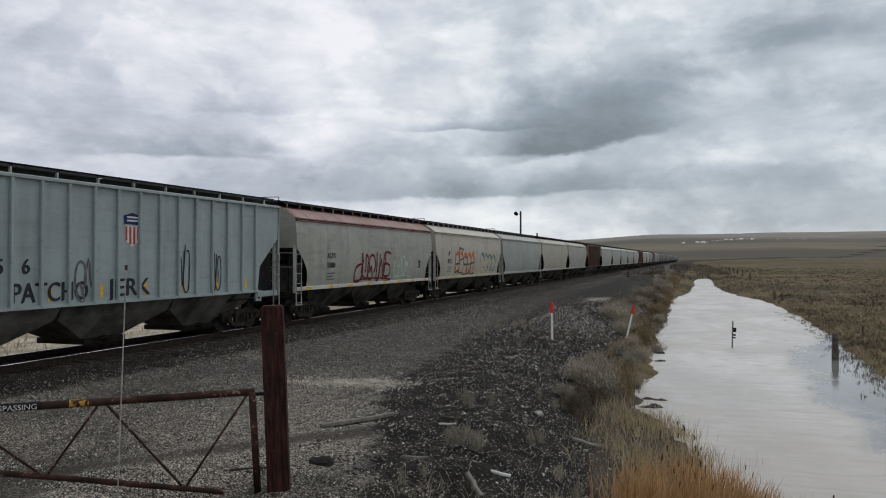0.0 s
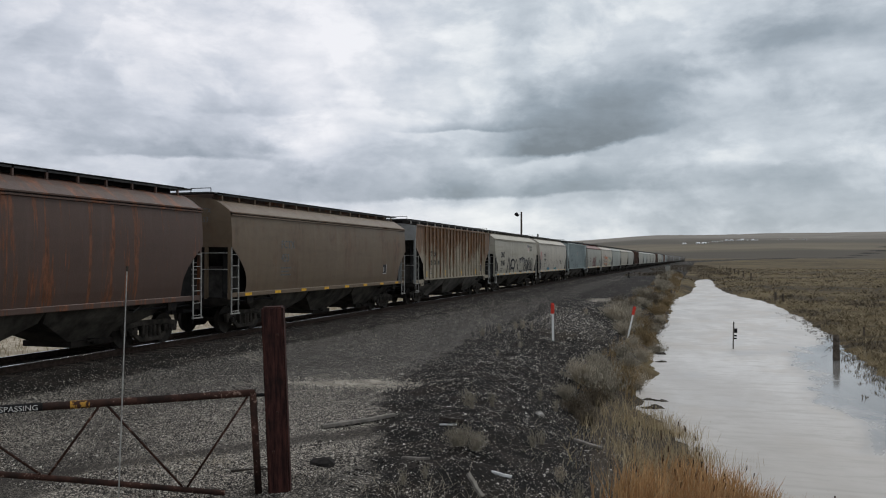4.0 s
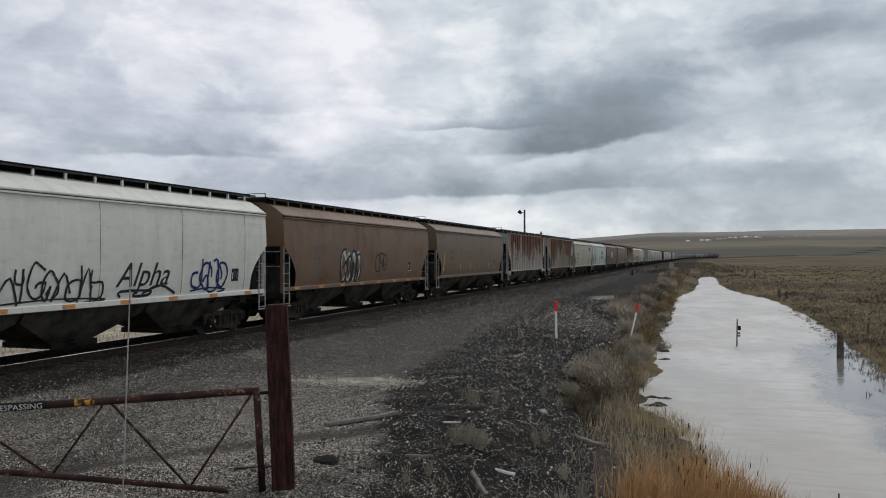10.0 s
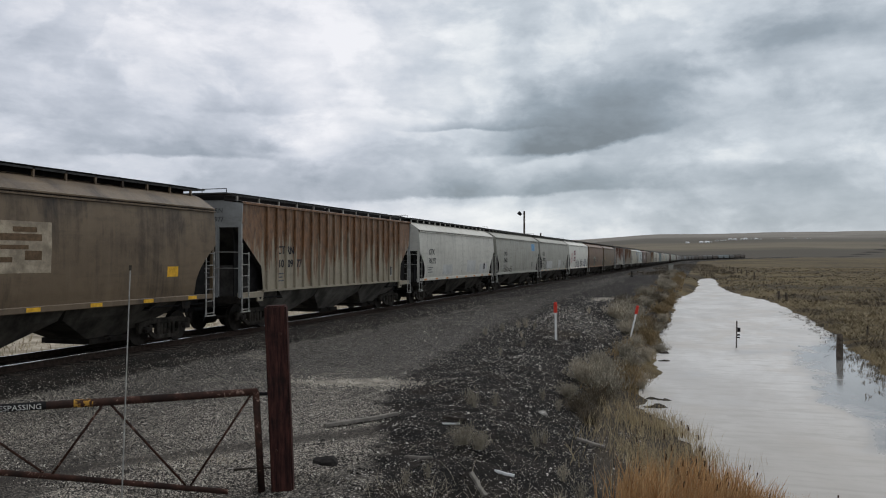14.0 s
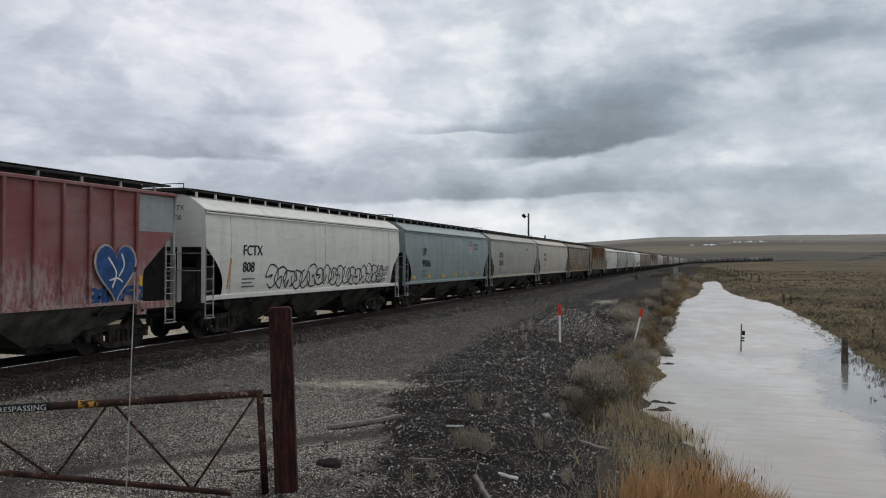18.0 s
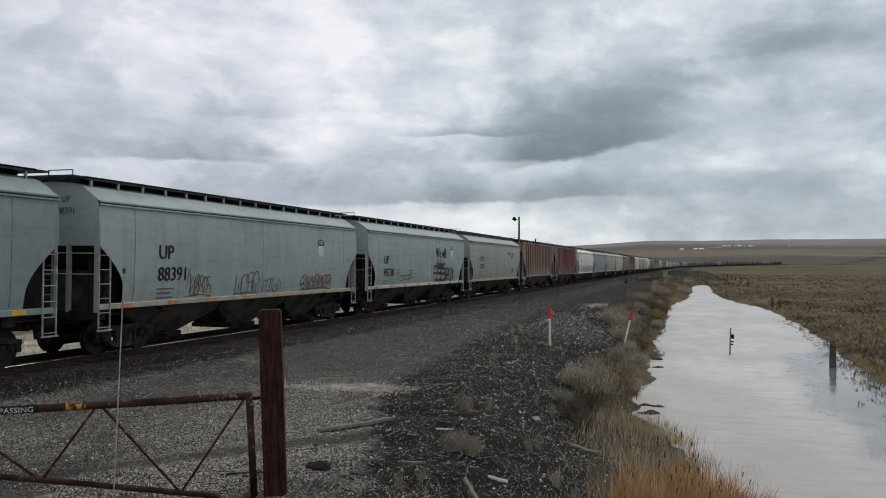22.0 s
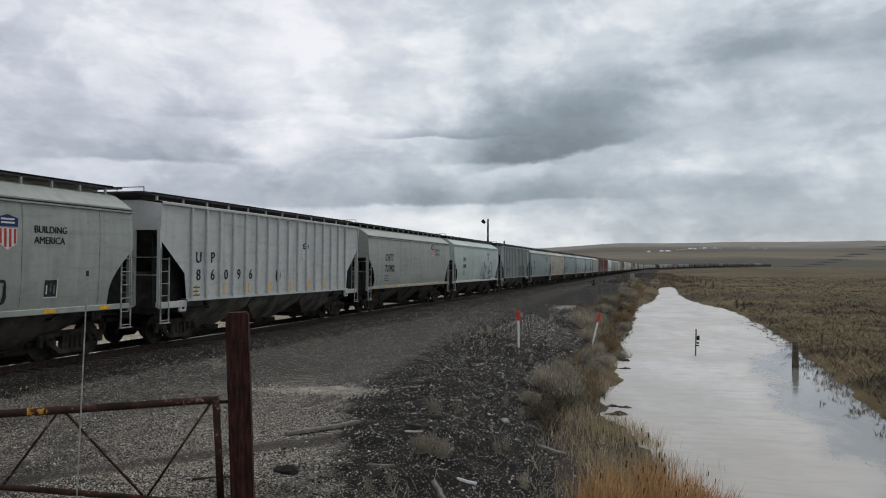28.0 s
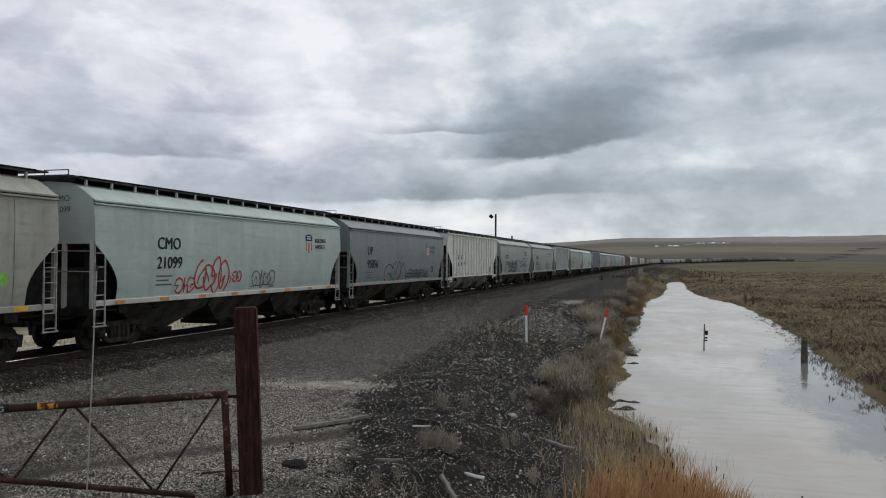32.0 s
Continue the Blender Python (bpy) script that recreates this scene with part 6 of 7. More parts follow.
for (x, y), h, r in (((5.43, 36.3), 1.4, 0.14), ((5.12, 36.1), 0.35, 0.06), ((7.1, 82), 0.85, 0.13), ((7.55, 80), 0.75, 0.12), ((8.9, 150), 1.3, 0.13), ((8.8, 172), 1.3, 0.12),
                     ((8.6, 188), 1.3, 0.13), ((8.5, 206), 1.25, 0.12), ((8.3, 226), 1.3, 0.13), ((8.2, 250), 1.3, 0.13), ((8.0, 280), 1.3, 0.13), ((7.8, 312), 1.3, 0.13),
                     ((7.9, 44.5), 0.5, 0.05)):
    post = thing("fence_post", "weathered wooden fence post in wet ground" if y < 60 else "weathered wooden fence post on the plain", "fence post", "old fence posts")
    base = min(ground_height(x, y), ICE_Z + 0.6) - 0.25
    post.matrix_basis = pose(x, y, base, random.uniform(-3, 3), random.uniform(-4, 4), random.uniform(0, 90))
    s = Shape()
    ring = [(math.cos(a), math.sin(a)) for a in np.linspace(0, 2 * math.pi, 8)[:-1]]
    rows = [[(r * (1.08 - 0.06 * k) * a + random.uniform(-0.01, 0.01), r * (1.08 - 0.06 * k) * b, (h + 0.25) * k / 4 + (random.uniform(-0.06, 0.03) if k == 4 else 0)) for a, b in ring + ring[:1]] for k in range(5)]
    s.strip(rows).poly([p for p in rows[-1][:-1]], [tuple(range(7))])
    piece("timber", s.mesh("fence_timber"), FENCE_WOOD, post)

pole = thing("utility_pole", "tall dark wooden pole with a horn lamp on a short arm", "pole")
piece("shaft", Shape().rod((-25, 117, -1.5), (-25, 117, 9.55), 0.19, 10, 0.13).mesh("pole_shaft", True), DARK_WOOD, pole)
piece("arm", Shape().rod((-25, 117, 9.1), (-25.55, 116.8, 9.15), 0.03, 6).mesh("arm"), BLACK, pole)
piece("lamp_head", Shape().rod((-25.5, 116.9, 9.0), (-25.75, 116.6, 9.3), 0.20, 10, 0.28).mesh("lamp_head"), BLACK, pole)
pole = thing("short_pole", "short dark pole beyond the train", "pole")
piece("shaft", Shape().rod((-24, 124.7, -1.5), (-24, 124.7, 6.5), 0.14, 8, 0.12).mesh("short_shaft"), DARK_WOOD, pole)

cabinet = thing("equipment_cabinet", "grey trackside equipment cabinet in the brush", "cabinet")
cabinet.matrix_basis = pose(-6.4, 188, ground_height(-6.4, 188) - 0.05)
piece("box", worn(Shape().box(-0.5, 0.5, -0.4, 0.4, 0.2, 2.0).mesh("cabinet_box"), 0.03), C_GREY, cabinet)
piece("lid", Shape().box(-0.56, 0.56, -0.46, 0.46, 2.0, 2.1).mesh("cabinet_lid"), C_GREY_DARK, cabinet)
piece("base", Shape().box(-0.45, 0.45, -0.35, 0.35, 0, 0.2).mesh("cabinet_base"), GRIME, cabinet)
stand = thing("track_stand", "small dark stand beside the track", "post")
stand.matrix_basis = pose(-11.1, 138.7, ground_height(-11.1, 138.7))
piece("upright", Shape().box(-0.08, 0.08, -0.08, 0.08, 0, 0.9).mesh("stand_upright"), BLACK, stand)
piece("foot", Shape().box(-0.3, 0.2, -0.2, 0.2, -0.05, 0.15).mesh("stand_foot"), GRIME, stand)

# ---------------------------------------------------------------- far farm buildings
for u, y, size in ((-0.0150, 2000, 9), (0.0005, 2010, 10), (0.0045, 2030, 8), (0.0075, 1990, 11), (0.0110, 2030, 7), (0.0185, 2080, 8), (0.0225, 2075, 7), (0.0270, 2090, 8), (0.0330, 2120, 9),
                   (0.0385, 2120, 9), (0.0460, 2150, 8), (0.0500, 2160, 10), (0.0555, 2180, 8), (0.0615, 2190, 9), (0.0660, 2200, 8), (0.1040, 2300, 8), (0.1180, 2260, 7), (0.0900, 2230, 6), (-0.0860, 1650, 9)):
    x = u * y
    house = thing("farm_building", "white farm building far off on the slope", "building", "far farm buildings")
    house.matrix_basis = pose(x, y, ground_height(x, y) - 0.5, 0, 0, 40 * math.sin(37 * u * 100))
    w, d, h = size * 0.40, size * 0.28, size * 0.20
    wall = Shape().box(-w, w, -d, d, 0, h)
    piece("wall", wall.mesh("house_wall"), HOUSE_WHITE, house)
    top = Shape().prism([(-d - 0.4, h), (d + 0.4, h), (0, h + d * 0.8)], -w - 0.4, w + 0.4)
    piece("roof", top.mesh("house_roof"), HOUSE_WHITE if size > 8 else C_GREY, house)
    piece("door", Shape().box(-0.9, 0.9, -d - 0.05, -d, 0, 2.2).mesh("house_door"), GRIME, house)

# ---------------------------------------------------------------- litter on the verge
def timber(name, a, b, w, h, mat, label):
    a, b = Vector(a), Vector(b)
    t = thing(name, label, "timber")
    q = (b - a).to_track_quat("Y", "Z").to_matrix().to_4x4()
    t.matrix_basis = Matrix.Translation(a) @ q
    ln = (b - a).length
    s = Shape()
    ring = [(-w / 2, 0), (w / 2, 0), (w / 2, h), (-w / 2, h)]
    rows = [[(x + 0.12 * w * math.sin(2.3 * k), ln * k / 5, z + 0.1 * h * math.sin(1.7 * k)) for x, z in ring + ring[:1]] for k in range(6)]
    s.strip(rows).poly(rows[0][:4], [(0, 1, 2, 3)]).poly(rows[-1][:4], [(3, 2, 1, 0)])
    piece("wood", worn(s.mesh("timber"), 0.006), mat, t)
    return t


def lying(x, y, up=0.01):
    return (x, y, ground_height(x, y) + up)


timber("plank", lying(-6.42, 13.02), lying(-5.49, 14.23), 0.10, 0.06, GREY_WOOD, "weathered grey plank lying on the gravel")
timber("broken_stick", lying(-4.32, 11.52), lying(-3.86, 11.45), 0.05, 0.04, GREY_WOOD, "pale broken stick on the cinders")
timber("white_stake", lying(-2.90, 11.45, 0.02), lying(-2.61, 11.50, 0.02), 0.035, 0.04, MARK_WHITE, "short white stake lying on black cinders")
timber("wood_scrap", lying(-4.55, 14.15), lying(-4.05, 13.9), 0.06, 0.06, DARK_WOOD, "dark split timber in the weeds")
timber("wood_scrap", lying(-4.45, 13.8), lying(-4.12, 13.75), 0.03, 0.03, MARK_WHITE, "pale splintered wood in the weeds")
timber("wood_scrap", lying(-2.28, 15.4), lying(-1.75, 15.35), 0.10, 0.05, GREY_WOOD, "grey board half buried near the reeds")
timber("wood_scrap", lying(-2.98, 10.45), lying(-2.76, 10.35), 0.07, 0.04, GREY_WOOD, "small grey board on the cinders")
timber("broken_stick", lying(-4.5, 10.1), lying(-4.3, 10.05), 0.02, 0.02, GREY_WOOD, "pale broken stick on the gravel")
timber("broken_stick", lying(-6.3, 9.9), lying(-5.7, 10.1), 0.04, 0.03, DARK_WOOD, "dark stick by the gate post")


def lump(x, y, size, mat, name, label, flat=0.6, category="rock"):
    t = thing(name, label, category)
    t.matrix_basis = pose(x, y, ground_height(x, y) - 0.15 * size, 0, 0, random.uniform(0, 360))
    bm = bmesh.new()
    bmesh.ops.create_icosphere(bm, subdivisions=2, radius=size)
    for v in bm.verts:
        d = 1 + 0.35 * noise.noise(v.co * (1.6 / size) + Vector((x, y, 0)))
        v.co = Vector((v.co.x * d * 1.25, v.co.y * d, max(v.co.z * d * flat, -0.2 * size) + 0.2 * size))
    me = bpy.data.meshes.new(name)
    bm.to_mesh(me)
    bm.free()
    piece("stone" if category == "rock" else "clod", me, mat, t)


PALE_ROCK = plain("pale_rock", (0.34, 0.32, 0.29), 0.9, 0, 5, 0.3, 0.4)
WET_MUD = plain("wet_mud", (0.062, 0.052, 0.042), 0.85, 0, 9, 0.6, 0.6)
BLACK_ROCK = plain("black_clod", (0.025, 0.022, 0.02), 0.95, 0, 6, 0.4, 0.5)
lump(-3.26, 17.1, 0.09, PALE_ROCK, "rock", "pale rounded rock on the cinder bank", 0.9)
lump(-3.4, 16.4, 0.06, PALE_ROCK, "rock", "small flat pale rock on the cinder bank", 0.4)
lump(-5.25, 10.7, 0.17, BLACK_ROCK, "clod", "black lump of tarry ballast", 0.6, "clod")
for x, y, r in ((-1.05, 24.3, 0.17), (-1.35, 24.4, 0.18), (-1.1, 23.1, 0.22), (-1.35, 23.0, 0.16), (-1.45, 33.5, 0.2), (-1.6, 36.2, 0.2)):
    t = thing("mud_clod", "dark muddy clod standing out of the ice", "clod", "clods in the ice")
    t.matrix_basis = pose(x, y, ICE_Z - 0.05)
    bm = bmesh.new()
    bmesh.ops.create_icosphere(bm, subdivisions=2, radius=r)
    for v in bm.verts:
        d = 0.8 + 0.7 * noise.noise(v.co * 8 + Vector((x, y, 0)))
        v.co = Vector((v.co.x * 1.4 * d, v.co.y * d, v.co.z * 0.75 * d))
    me = bpy.data.meshes.new("mud_clod")
    bm.to_mesh(me)
    bm.free()
    piece("mud", me, WET_MUD, t)


# ---------------------------------------------------------------- stones, grass, brush and reeds
SAGE = plant("sage_twigs", (0.43, 0.385, 0.30), (0.21, 0.182, 0.138))
SAGE_PALE = plant("pale_weed_stems", (0.56, 0.495, 0.39), (0.31, 0.265, 0.20))
SCRUB = plant("plain_scrub_twigs", (0.38, 0.305, 0.19), (0.17, 0.138, 0.088))
SAGE_DARK = plant("dark_brush_twigs", (0.19, 0.155, 0.11), (0.08, 0.064, 0.046))
REED = plant("orange_reed_blades", (0.70, 0.46, 0.23), (0.38, 0.20, 0.085))
REED_PALE = plant("straw_reed_blades", (0.66, 0.54, 0.34), (0.34, 0.26, 0.15))
CATTAIL = plain("brown_cattail_head", (0.07, 0.042, 0.025), 0.9, 0, 20, 0.3)
SCRUB_GOLD = plant("tawny_brush_twigs", (0.36, 0.27, 0.15), (0.17, 0.12, 0.065))
GOLD = plant("golden_dry_grass", (0.46, 0.33, 0.17), (0.24, 0.16, 0.08))
rng = np.random.default_rng(5)


class Blades:
    """Many thin bent blades in one mesh."""

    def __init__(self):
        self.v, self.f = [], []

    def blade(self, x, y, z, h, lean, turn, w):
        dx, dy = math.cos(turn) * lean, math.sin(turn) * lean
        a = rng.uniform(0, math.pi)
        sx, sy = math.cos(a) * w, math.sin(a) * w
        k = len(self.v)
        m = (x + dx * 0.35, y + dy * 0.35, z + h * 0.55)
        self.v += [(x - sx, y - sy, z), (x + sx, y + sy, z), (m[0] + sx * 0.7, m[1] + sy * 0.7, m[2]), (m[0] - sx * 0.7, m[1] - sy * 0.7, m[2]), (x + dx, y + dy, z + h)]
        self.f += [(k, k + 1, k + 2, k + 3), (k + 3, k + 2, k + 4)]

    def mesh(self, name):
        me = bpy.data.meshes.new(name)
        me.from_pydata(self.v, [], self.f)
        return me


def bush_mesh(name, radius, high, count, w):
    """Twigs that fork outwards from a woody base, with small leaves at their ends."""
    b = Blades()
    for k in range(count):
        turn = rng.uniform(0, 2 * math.pi)
        out = radius * rng.uniform(0.1, 1.0) ** 0.7
        h = high * rng.uniform(0.45, 1.0) * (1 - 0.45 * (out / radius) ** 2)
        sx, sy = rng.normal(0, radius * 0.16, 2)
        b.blade(sx, sy, -0.04, h, out, turn, w)
        ex, ey = sx + math.cos(turn) * out, sy + math.sin(turn) * out
        for j in range(4):
            f = rng.uniform(0.55, 1.0)
            b.blade(sx + (ex - sx) * f ** 2, sy + (ey - sy) * f ** 2, h * f - 0.02, rng.uniform(0.04, 0.13) * high, rng.uniform(0.02, 0.12) * radius, rng.uniform(0, 6.3), w * 1.5)
    return b.mesh(name)


BUSHES = [bush_mesh("sagebrush_twigs", 0.55, 0.70, 330, 0.0052) for k in range(3)]
THIN = [bush_mesh("thin_sagebrush_twigs", 0.55, 0.70, 190, 0.0045) for k in range(2)]
WEEDS = [bush_mesh("weed_stems", 0.17, 0.50, 46, 0.0035) for k in range(3)]


def bush(x, y, size, mat, label, name="sagebrush", meshes=BUSHES):
    b = thing(name, label, "weed" if meshes is WEEDS else "bush", "brush on the bank" if meshes is not WEEDS else "weeds on the cinders")
    b.matrix_basis = pose(x, y, ground_height(x, y), 0, 0, random.uniform(0, 360)) @ Matrix.Scale(size, 4)
    piece("crown", random.choice(meshes), mat, b)
    return b


LAB = "grey-brown leafless sagebrush on the bank"
for x, y, size, mat in ((-3.63, 12.25, 0.62, SAGE), (-3.3, 12.05, 0.5, SAGE), (-2.45, 22.6, 1.4, SAGE), (-3.2, 23.0, 1.2, SAGE_PALE), (-2.8, 23.9, 1.3, SAGE), (-2.2, 24.8, 1.3, SCRUB_GOLD), (-2.9, 25.4, 1.1, SAGE), (-1.9, 26.2, 1.0, SAGE_PALE),
                        (-2.5, 20.6, 0.9, SAGE_DARK), (-2.7, 18.6, 0.8, SAGE_DARK), (-2.3, 17.6, 0.7, SAGE_DARK), (-3.2, 20.2, 0.7, SAGE), (-2.3, 28.5, 1.0, SAGE), (-2.7, 30.5, 1.0, SAGE),
                        (-2.1, 32.6, 1.0, SAGE_PALE), (-2.6, 34.5, 0.9, SAGE_PALE), (-1.7, 36.5, 0.9, SAGE), (-3.3, 27.3, 0.8, SAGE)):
    bush(x, y, size, mat, LAB, meshes=THIN if y < 13 else BUSHES)
for k in range(84):
    y = 38 + 132 * (k / 84) ** 1.25 + random.uniform(-1, 1)
    x = random.uniform(-4.6, -2.2) - 0.012 * max(0, y - 60)
    bush(x, y, random.uniform(0.9, 1.6), SCRUB_GOLD if x > -2.9 - 0.012 * max(0, y - 60) and k % 3 else random.choice((SAGE, SAGE, SAGE_PALE, SAGE_DARK)), LAB)
for x, y, size in ((-4.57, 16.0, 1.0), (-4.35, 15.6, 0.9), (-4.1, 16.3, 0.8), (-2.8, 14.0, 0.8), (-2.7, 14.4, 0.7), (-3.7, 9.9, 0.6), (-3.5, 10.2, 0.6), (-5.6, 9.9, 0.5), (-2.0, 12.2, 0.8),
                   (-1.6, 11.3, 0.9), (-1.8, 10.6, 0.9), (-3.1, 18.2, 0.8), (-3.6, 19.0, 0.7), (-6.0, 24.5, 0.6), (-5.8, 27.0, 0.7), (-6.3, 29.0, 0.7),
                   (-8.1, 30.6, 0.9), (-7.5, 31.0, 1.0), (-7.0, 31.6, 0.9), (-6.6, 31.2, 1.1), (-6.1, 30.4, 0.8), (-5.9, 34.5, 0.9), (-4.6, 34.8, 0.8)):
    bush(x, y, size, random.choice((SAGE_PALE, SAGE, SAGE)), "thin dry weed on dark cinders", "dry_weed", WEEDS)


def stuff(name, me, mat, label, category):
    ob = piece(name, me, mat)
    return tagged(ob, label, category, kind="stuff")


# reeds at the near end of the ditch
tall, straw, heads = Blades(), Blades(), Shape()
for k in range(5600):
    y = rng.uniform(11.2, 14.9)
    x = rng.uniform(-1.5, 1.9) + 0.1 * rng.normal()
    if x < -1.05 + 0.25 * (y - 12) + 0.15 * rng.normal() or x > 1.75 - 0.22 * (y - 11.5) + 0.2 * rng.normal() or rng.uniform() < 0.12 * (y - 11.5):
        continue
    clump = 0.75 + 0.35 * noise.noise((x * 1.7, y * 1.7, 0.5))
    h = rng.uniform(0.55, 1.0) * clump * (1.15 - 0.10 * (y - 11.2))
    z = max(ground_height(x, y), ICE_Z - 0.05)
    tall.blade(x, y, z, h, rng.uniform(0.04, 0.34), rng.normal(0.6, 1.6), rng.uniform(0.004, 0.010))
    if k % 110 == 0:
        heads.rod((x, y, z + h * 0.9), (x + 0.01, y, z + h * 1.03), 0.008, 6)
stuff("reeds", tall.mesh("reeds"), REED, "orange-brown dry reeds at the ditch edge", "reeds")
for k in range(15000):
    y = rng.uniform(12.0, 21.5)
    x = rng.uniform(-2.4, 1.0)
    shore = float(np.interp(y, (11, 14, 16, 18, 21, 23), (1.6, 0.95, 0.4, 0.0, -0.6, -1.8)))
    if x > shore + 0.25 * abs(rng.normal()) or x < -1.75 + 0.1 * (16 - y) + 0.45 * rng.normal() or rng.uniform() > 0.30 + 1.1 * noise.noise((x * 0.9, y * 0.9, 7.0)):
        continue
    z = max(ground_height(x, y), ICE_Z - 0.05)
    h = rng.uniform(0.12, 0.34) + 0.30 * rng.uniform() ** 2
    straw.blade(x, y, z, h, rng.uniform(0.05, 0.30), rng.uniform(0, 6.3), rng.uniform(0.003, 0.007))
    if k % 90 == 0:
        heads.rod((x, y, z + h), (x, y, z + h + 0.10), 0.010, 6)
for k in range(260):
    x, y = rng.uniform(1.6, 4.6), rng.uniform(12.0, 13.6)
    straw.blade(x, y, ICE_Z - 0.05, rng.uniform(0.25, 0.6), rng.uniform(0.02, 0.2), rng.uniform(0, 6.3), rng.uniform(0.004, 0.007))
    if k % 40 == 0:
        heads.rod((x, y, ICE_Z + 0.45), (x, y, ICE_Z + 0.55), 0.012, 6)
for k in range(46):
    x, y = rng.uniform(0.2, 1.3), rng.uniform(15, 17.5)
    straw.blade(x, y, ICE_Z - 0.05, rng.uniform(0.2, 0.5), rng.uniform(0.02, 0.1), rng.uniform(0, 6.3), 0.004)
stuff("straw_reeds", straw.mesh("straw_reeds"), REED_PALE, "straw-coloured thin reeds in the ice margin", "reeds")
stuff("cattails", heads.mesh("cattails"), CATTAIL, "dark brown cattail heads among the reeds", "reeds")

# dry grass along the bank and beyond the track
grass = Blades()
for k in range(8000):
    y = 22 + 150 * rng.uniform() ** 1.2
    x = -1.7 - (1.5 + 1.6 * ease((y - 34) / 25)) * rng.uniform() - 0.010 * max(0, y - 60)
    z = ground_height(x, y)
    if z < ICE_Z or noise.noise((x * 0.7, y * 0.4, 1.0)) < -0.05:
        continue
    w = 0.004 + 0.00016 * y
    grass.blade(x, y, z, rng.uniform(0.12, 0.45), rng.uniform(0.05, 0.25), rng.uniform(0, 6.3), w)
stuff("bank_grass", grass.mesh("bank_grass"), GOLD, "short dry grass along the ditch bank", "grass")
grass = Blades()
for k in range(9000):
    y = rng.uniform(14, 110)
    x = -19.8 - 7.0 * rng.uniform() ** 1.3
    grass.blade(x, y, ground_height(x, y), rng.uniform(0.06, 0.30), rng.uniform(0.05, 0.25), rng.uniform(0, 6.3), 0.010 + 0.0003 * y)
VERGE = plant("pale_verge_grass", (0.62, 0.54, 0.41), (0.40, 0.34, 0.24))
stuff("far_verge_grass", grass.mesh("far_verge_grass"), VERGE, "pale dry grass beyond the track", "grass")

# straw stalks round the gate and among the cinders
stalks = Blades()
for cx, cy, r, count, high in ((-3.6, 9.6, 0.4, 160, 0.4), (-5.0, 9.7, 0.25, 60, 0.25), (-7.2, 9.9, 0.55, 170, 0.35), (-6.9, 10.3, 0.25, 120, 0.42), (-3.2, 9.6, 0.5, 90, 0.5), (-2.4, 10.0, 0.5, 80, 0.55),
                               (-1.9, 10.6, 0.5, 130, 0.55), (-3.7, 12.1, 0.7, 160, 0.3), (-1.6, 12.6, 0.5, 140, 0.5), (-2.3, 13.9, 0.5, 70, 0.4), (-2.0, 15.5, 0.6, 110, 0.4)):
    for k in range(count // 2):
        x, y = cx + rng.normal(0, r), cy + rng.normal(0, r * 0.5)
        stalks.blade(x, y, ground_height(x, y) - 0.01, high * rng.uniform(0.12, 0.5), rng.uniform(0.10, 0.50), rng.uniform(0, 6.3), rng.uniform(0.002, 0.004))
stuff("straw_stalks", stalks.mesh("straw_stalks"), SAGE_PALE, "bleached straw stalks on gravel and cinders", "grass")

# low scrub on the plain
scrub, dark = Blades(), Blades()
for k in range(260):
    y = rng.uniform(22, 66)
    x = float(np.interp(y, RIGHT_Y, RIGHT_X)) - 0.9 * rng.uniform() ** 2 + 0.3 * rng.normal()
    s = rng.uniform(0.4, 1.0)
    for j in range(10):
        dark.blade(x + rng.normal(0, 0.12 * s), y + rng.normal(0, 0.12 * s), ICE_Z - 0.03, rng.uniform(0.05, 0.22) * s, rng.uniform(0.05, 0.25) * s, rng.uniform(0, 6.3), 0.012)
for k in range(10500):
    y = 24 + 300 * rng.uniform() ** 2.0
    x = float(np.interp(y, RIGHT_Y, RIGHT_X)) + 0.5 + (8 + 0.55 * y) * rng.uniform() ** 1.2
    z = ground_height(x, y)
    if z < ICE_Z + 0.03:
        continue
    size = rng.uniform(0.5, 1.15)
    b = scrub if noise.noise((x * 0.25, y * 0.12, 4.0)) > -0.1 else dark
    for j in range(6 if y > 90 else 16):
        b.blade(x + rng.normal(0, 0.32 * size), y + rng.normal(0, 0.32 * size), z - 0.03, rng.uniform(0.08, 0.34) * size, rng.uniform(0.1, 0.5) * size, rng.uniform(0, 6.3), 0.006 + 0.0005 * y)
stuff("plain_scrub", scrub.mesh("plain_scrub"), SCRUB, "low grey-brown scrub over the plain", "scrub")
stuff("dark_scrub", dark.mesh("dark_scrub"), SAGE_DARK, "dark low scrub over the plain", "scrub")
brush = Blades()
for k in range(9000):
    y = 150 + 300 * rng.uniform() ** 1.3
    x = rng.uniform(-13.0, 7.0) - 0.004 * (y - 165)
    z = ground_height(x, y)
    if z < ICE_Z + 0.02 or noise.noise((x * 0.22, y * 0.06, 9.0)) < 0.0:
        continue
    brush.blade(x, y, z, rng.uniform(0.15, 0.75), rng.uniform(0.2, 0.7), rng.uniform(0, 6.3), 0.05)
stuff("ditch_brush", brush.mesh("ditch_brush"), SAGE_DARK, "tangled dark brush at the ditch end", "brush")

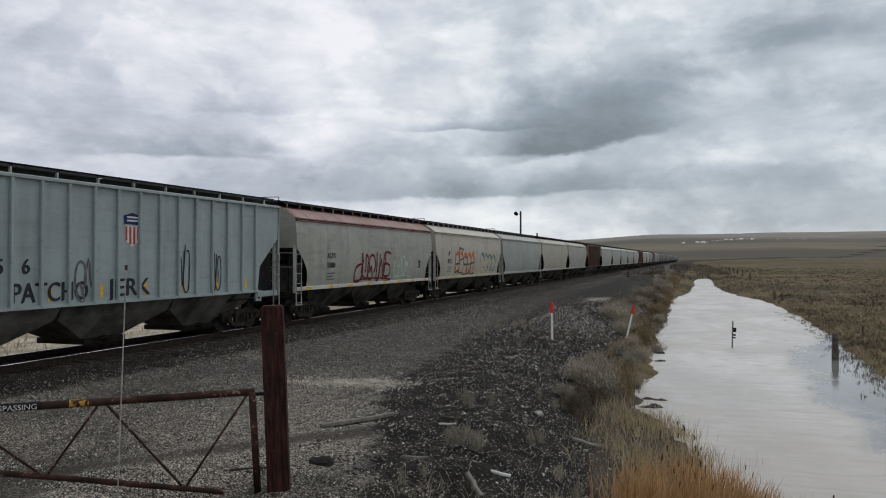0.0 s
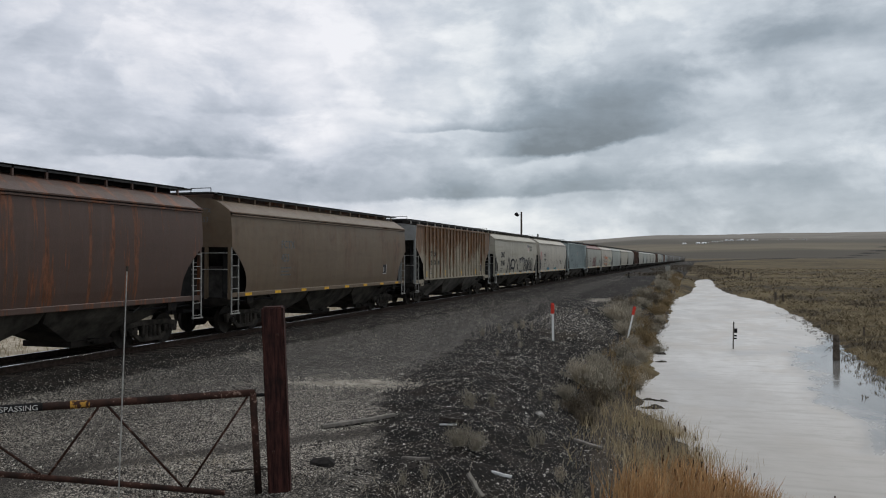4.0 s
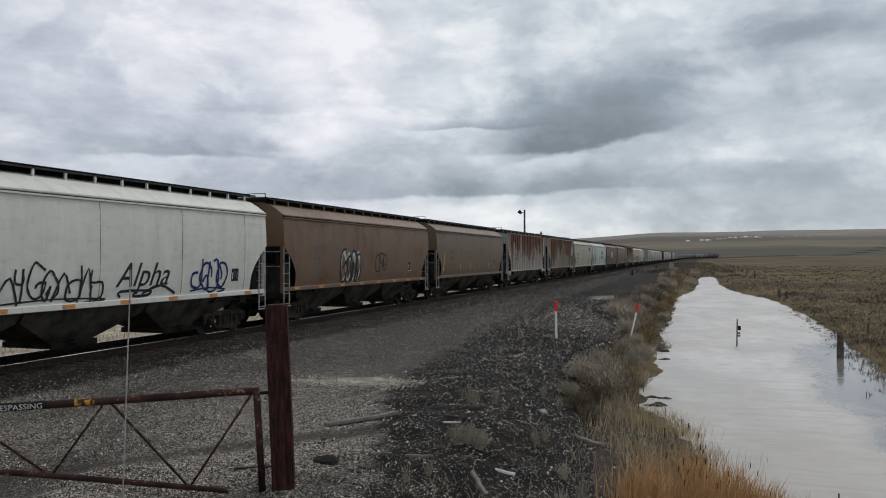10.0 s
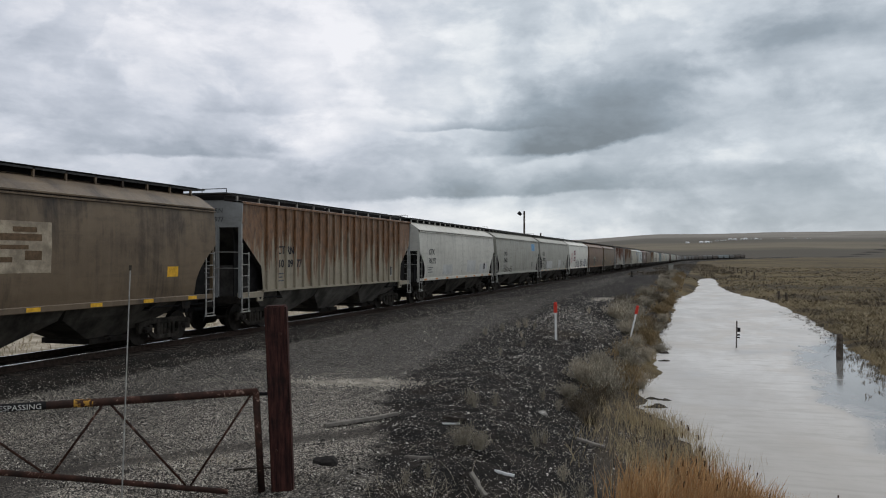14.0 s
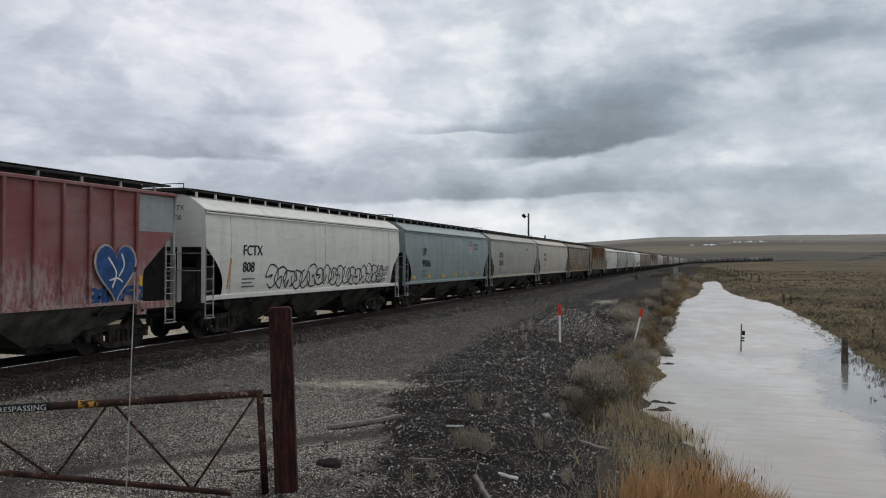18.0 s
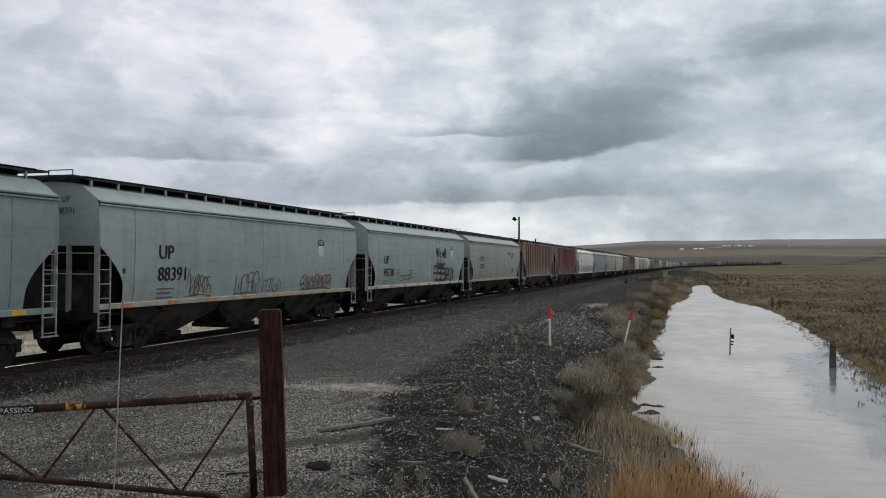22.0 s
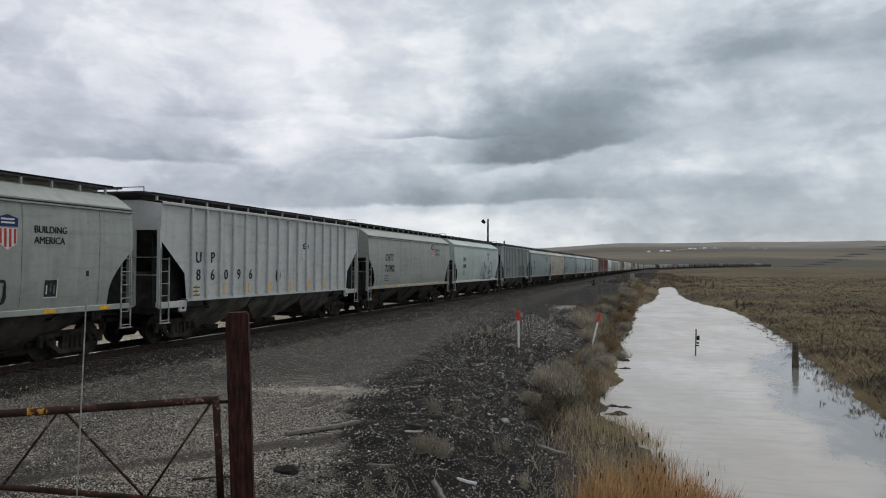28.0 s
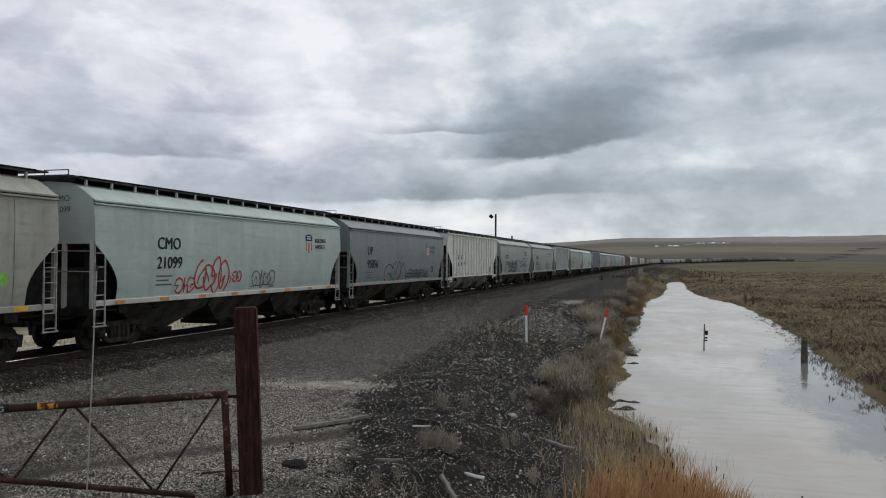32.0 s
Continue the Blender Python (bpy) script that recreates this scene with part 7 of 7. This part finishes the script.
# loose stones of the gravel and the cinders
n = material("loose_stone", 0.9)
geo = n.add("ShaderNodeNewGeometry")
tint = n.add("ShaderNodeValToRGB")
n.put(tint.inputs[0], geo.outputs["Random Per Island"])
tint.color_ramp.elements[0].position, tint.color_ramp.elements[0].color = 0.0, (0.035, 0.033, 0.032, 1)
tint.color_ramp.elements[1].position, tint.color_ramp.elements[1].color = 1.0, (0.78, 0.72, 0.64, 1)
for at, c in ((0.48, (0.052, 0.045, 0.038)), (0.78, (0.27, 0.24, 0.20))):
    tint.color_ramp.elements.new(at).color = (*c, 1)
n.put(n.bsdf.inputs["Base Color"], n.mix(n.step(n.noise(n.co, 30, 3), 0.4, 0.7, 0, 0.4), tint.outputs[0], (0.04, 0.038, 0.036)))
pale = material("pale_cinder_stone", 0.9)
geo = pale.add("ShaderNodeNewGeometry")
pale.put(pale.bsdf.inputs["Base Color"], pale.mix(pale.step(geo.outputs["Random Per Island"], 0.50, 0.98), (0.012, 0.0102, 0.0088), (0.84, 0.78, 0.70)))
CORNERS = np.array([(1, 0, 0), (0, 1, 0), (-1, 0, 0), (0, -1, 0), (0, 0, 1)], float)
grey_set, pale_set = ([], []), ([], [])
for k in range(215000):
    y = 8.6 + 64 * rng.uniform() ** 2.1
    x = rng.uniform(-14.2, -1.2)
    lane = float(np.interp(y, (9, 11, 14, 17, 20, 30, 60, 90), (-4.2, -4.8, -6.0, -6.9, -7.3, -8.0, -9.2, -9.8))) + 0.35 * noise.noise((x, y, 0.0))
    if rng.uniform() < ease((y - 34) / 38) or (x < lane and rng.uniform() < 0.30 * ease((y - 0.8 * (x + 8) - 13) / 17)):
        continue
    on_cinder = x > lane
    ridge = on_cinder and -7.2 < x < -3.4 and 20 < y < 47
    if on_cinder and rng.uniform() < (0.22 if ridge else 0.56) + 0.5 * noise.noise((x * 0.8, y * 0.5, 2.0)):
        continue
    if x > -2.6 and y > 18:
        continue
    if not on_cinder and abs(y - RUT[0] * x - RUT[1] + 0.5 * noise.noise((x, y, 5.0))) < 0.6 and rng.uniform() < 0.8:
        continue
    r = (0.006 + 0.021 * rng.uniform() ** 3 + 0.00040 * y) * (0.74 if on_cinder else 0.80)
    c = CORNERS * rng.uniform(0.35, 1.35, (5, 3)) * r
    c[:, 0] *= rng.uniform(0.8, 1.8)
    a = rng.uniform(0, 6.3)
    ca, sa = math.cos(a), math.sin(a)
    z = ground_height(x, y) - 0.25 * r
    sv, sf = pale_set if on_cinder else grey_set
    j = len(sv)
    sv += [(x + p[0] * ca - p[1] * sa, y + p[0] * sa + p[1] * ca, z + p[2]) for p in c]
    sf += [(j, j + 1, j + 4), (j + 1, j + 2, j + 4), (j + 2, j + 3, j + 4), (j + 3, j, j + 4)]
# a heap of spare ballast
for k in range(9000):
    x, y = -5.2 + 1.5 * rng.normal(), 32.0 + 2.4 * rng.normal()
    if x > -2.4 or rng.uniform() > heap(x, y) + 0.25:
        continue
    r = 0.018 + 0.030 * rng.uniform() ** 2
    sv, sf = grey_set
    j, z = len(sv), ground_height(x, y) - 0.2 * r
    sv += [(x + p[0], y + p[1], z + p[2]) for p in CORNERS * rng.uniform(0.4, 1.3, (5, 3)) * r]
    sf += [(j, j + 1, j + 4), (j + 1, j + 2, j + 4), (j + 2, j + 3, j + 4), (j + 3, j, j + 4)]
for (sv, sf), mat, name, label in ((grey_set, n.m, "loose_stones", "loose angular ballast stones, pale and dark"), (pale_set, pale.m, "cinder_stones", "pale stone chips scattered on black cinders")):
    me = bpy.data.meshes.new(name)
    me.from_pydata(sv, [], sf)
    stuff(name, me, mat, label, "gravel")

# pale stones spilled across the gravel
sv, sf = [], []
for k in range(2600):
    if k < 2200:
        x, y = -8.1 + 0.95 * rng.normal(), 18.1 + 0.42 * rng.normal()
    else:
        x, y = -6.9 + 0.5 * rng.normal(), 60 + 1.6 * rng.normal()
    r = 0.012 + 0.016 * rng.uniform() ** 2 + 0.0005 * y
    j, z = len(sv), ground_height(x, y) - 0.2 * r
    sv += [(x + p[0], y + p[1], z + p[2]) for p in CORNERS * rng.uniform(0.5, 1.3, (5, 3)) * r]
    sf += [(j, j + 1, j + 4), (j + 1, j + 2, j + 4), (j + 2, j + 3, j + 4), (j + 3, j, j + 4)]
me = bpy.data.meshes.new("pale_stones")
me.from_pydata(sv, [], sf)
stuff("pale_stones", me, plain("pale_crushed_stone", (0.47, 0.42, 0.35), 0.9, 0, 3, 0.35), "pale crushed stone spilled on the gravel", "gravel")

# ---------------------------------------------------------------- what moves
def motions():
    for car, place in TRAIN:
        last = place + SPEED * 32.0
        if last < BEND_AT - 5:
            times = (0, 32)
        else:
            times = range(0, 33)
        rows = []
        for t in times:
            p, a = track(place + SPEED * t)
            rows.append((t, pose(p.x, p.y, p.z, 0, 0, -math.degrees(a))))
        walk(car, rows)
        # the wheels roll while the car goes by
        passing = max(-8.0 - place, 0.0) / SPEED
        if place < 40 and passing < 32:
            first = round(passing * FPS)
            count = min(75, 32 * FPS - first)
            for bogie in (o for o in car.children if o.name.startswith("truck")):
                for axle in (o for o in bogie.children if o.name.startswith("wheelset")):
                    y, step = axle.location.y, -math.degrees(SPEED / FPS / 0.457)
                    turns = [(0.0, pose(0, y, 0.457))] if first else []
                    turns += [((first + k) / FPS, pose(0, y, 0.457, step * k)) for k in range(count + 1)]
                    if first + count < 32 * FPS:
                        turns.append((32.0, pose(0, y, 0.457, step * count)))
                    walk(axle, turns)


motions()
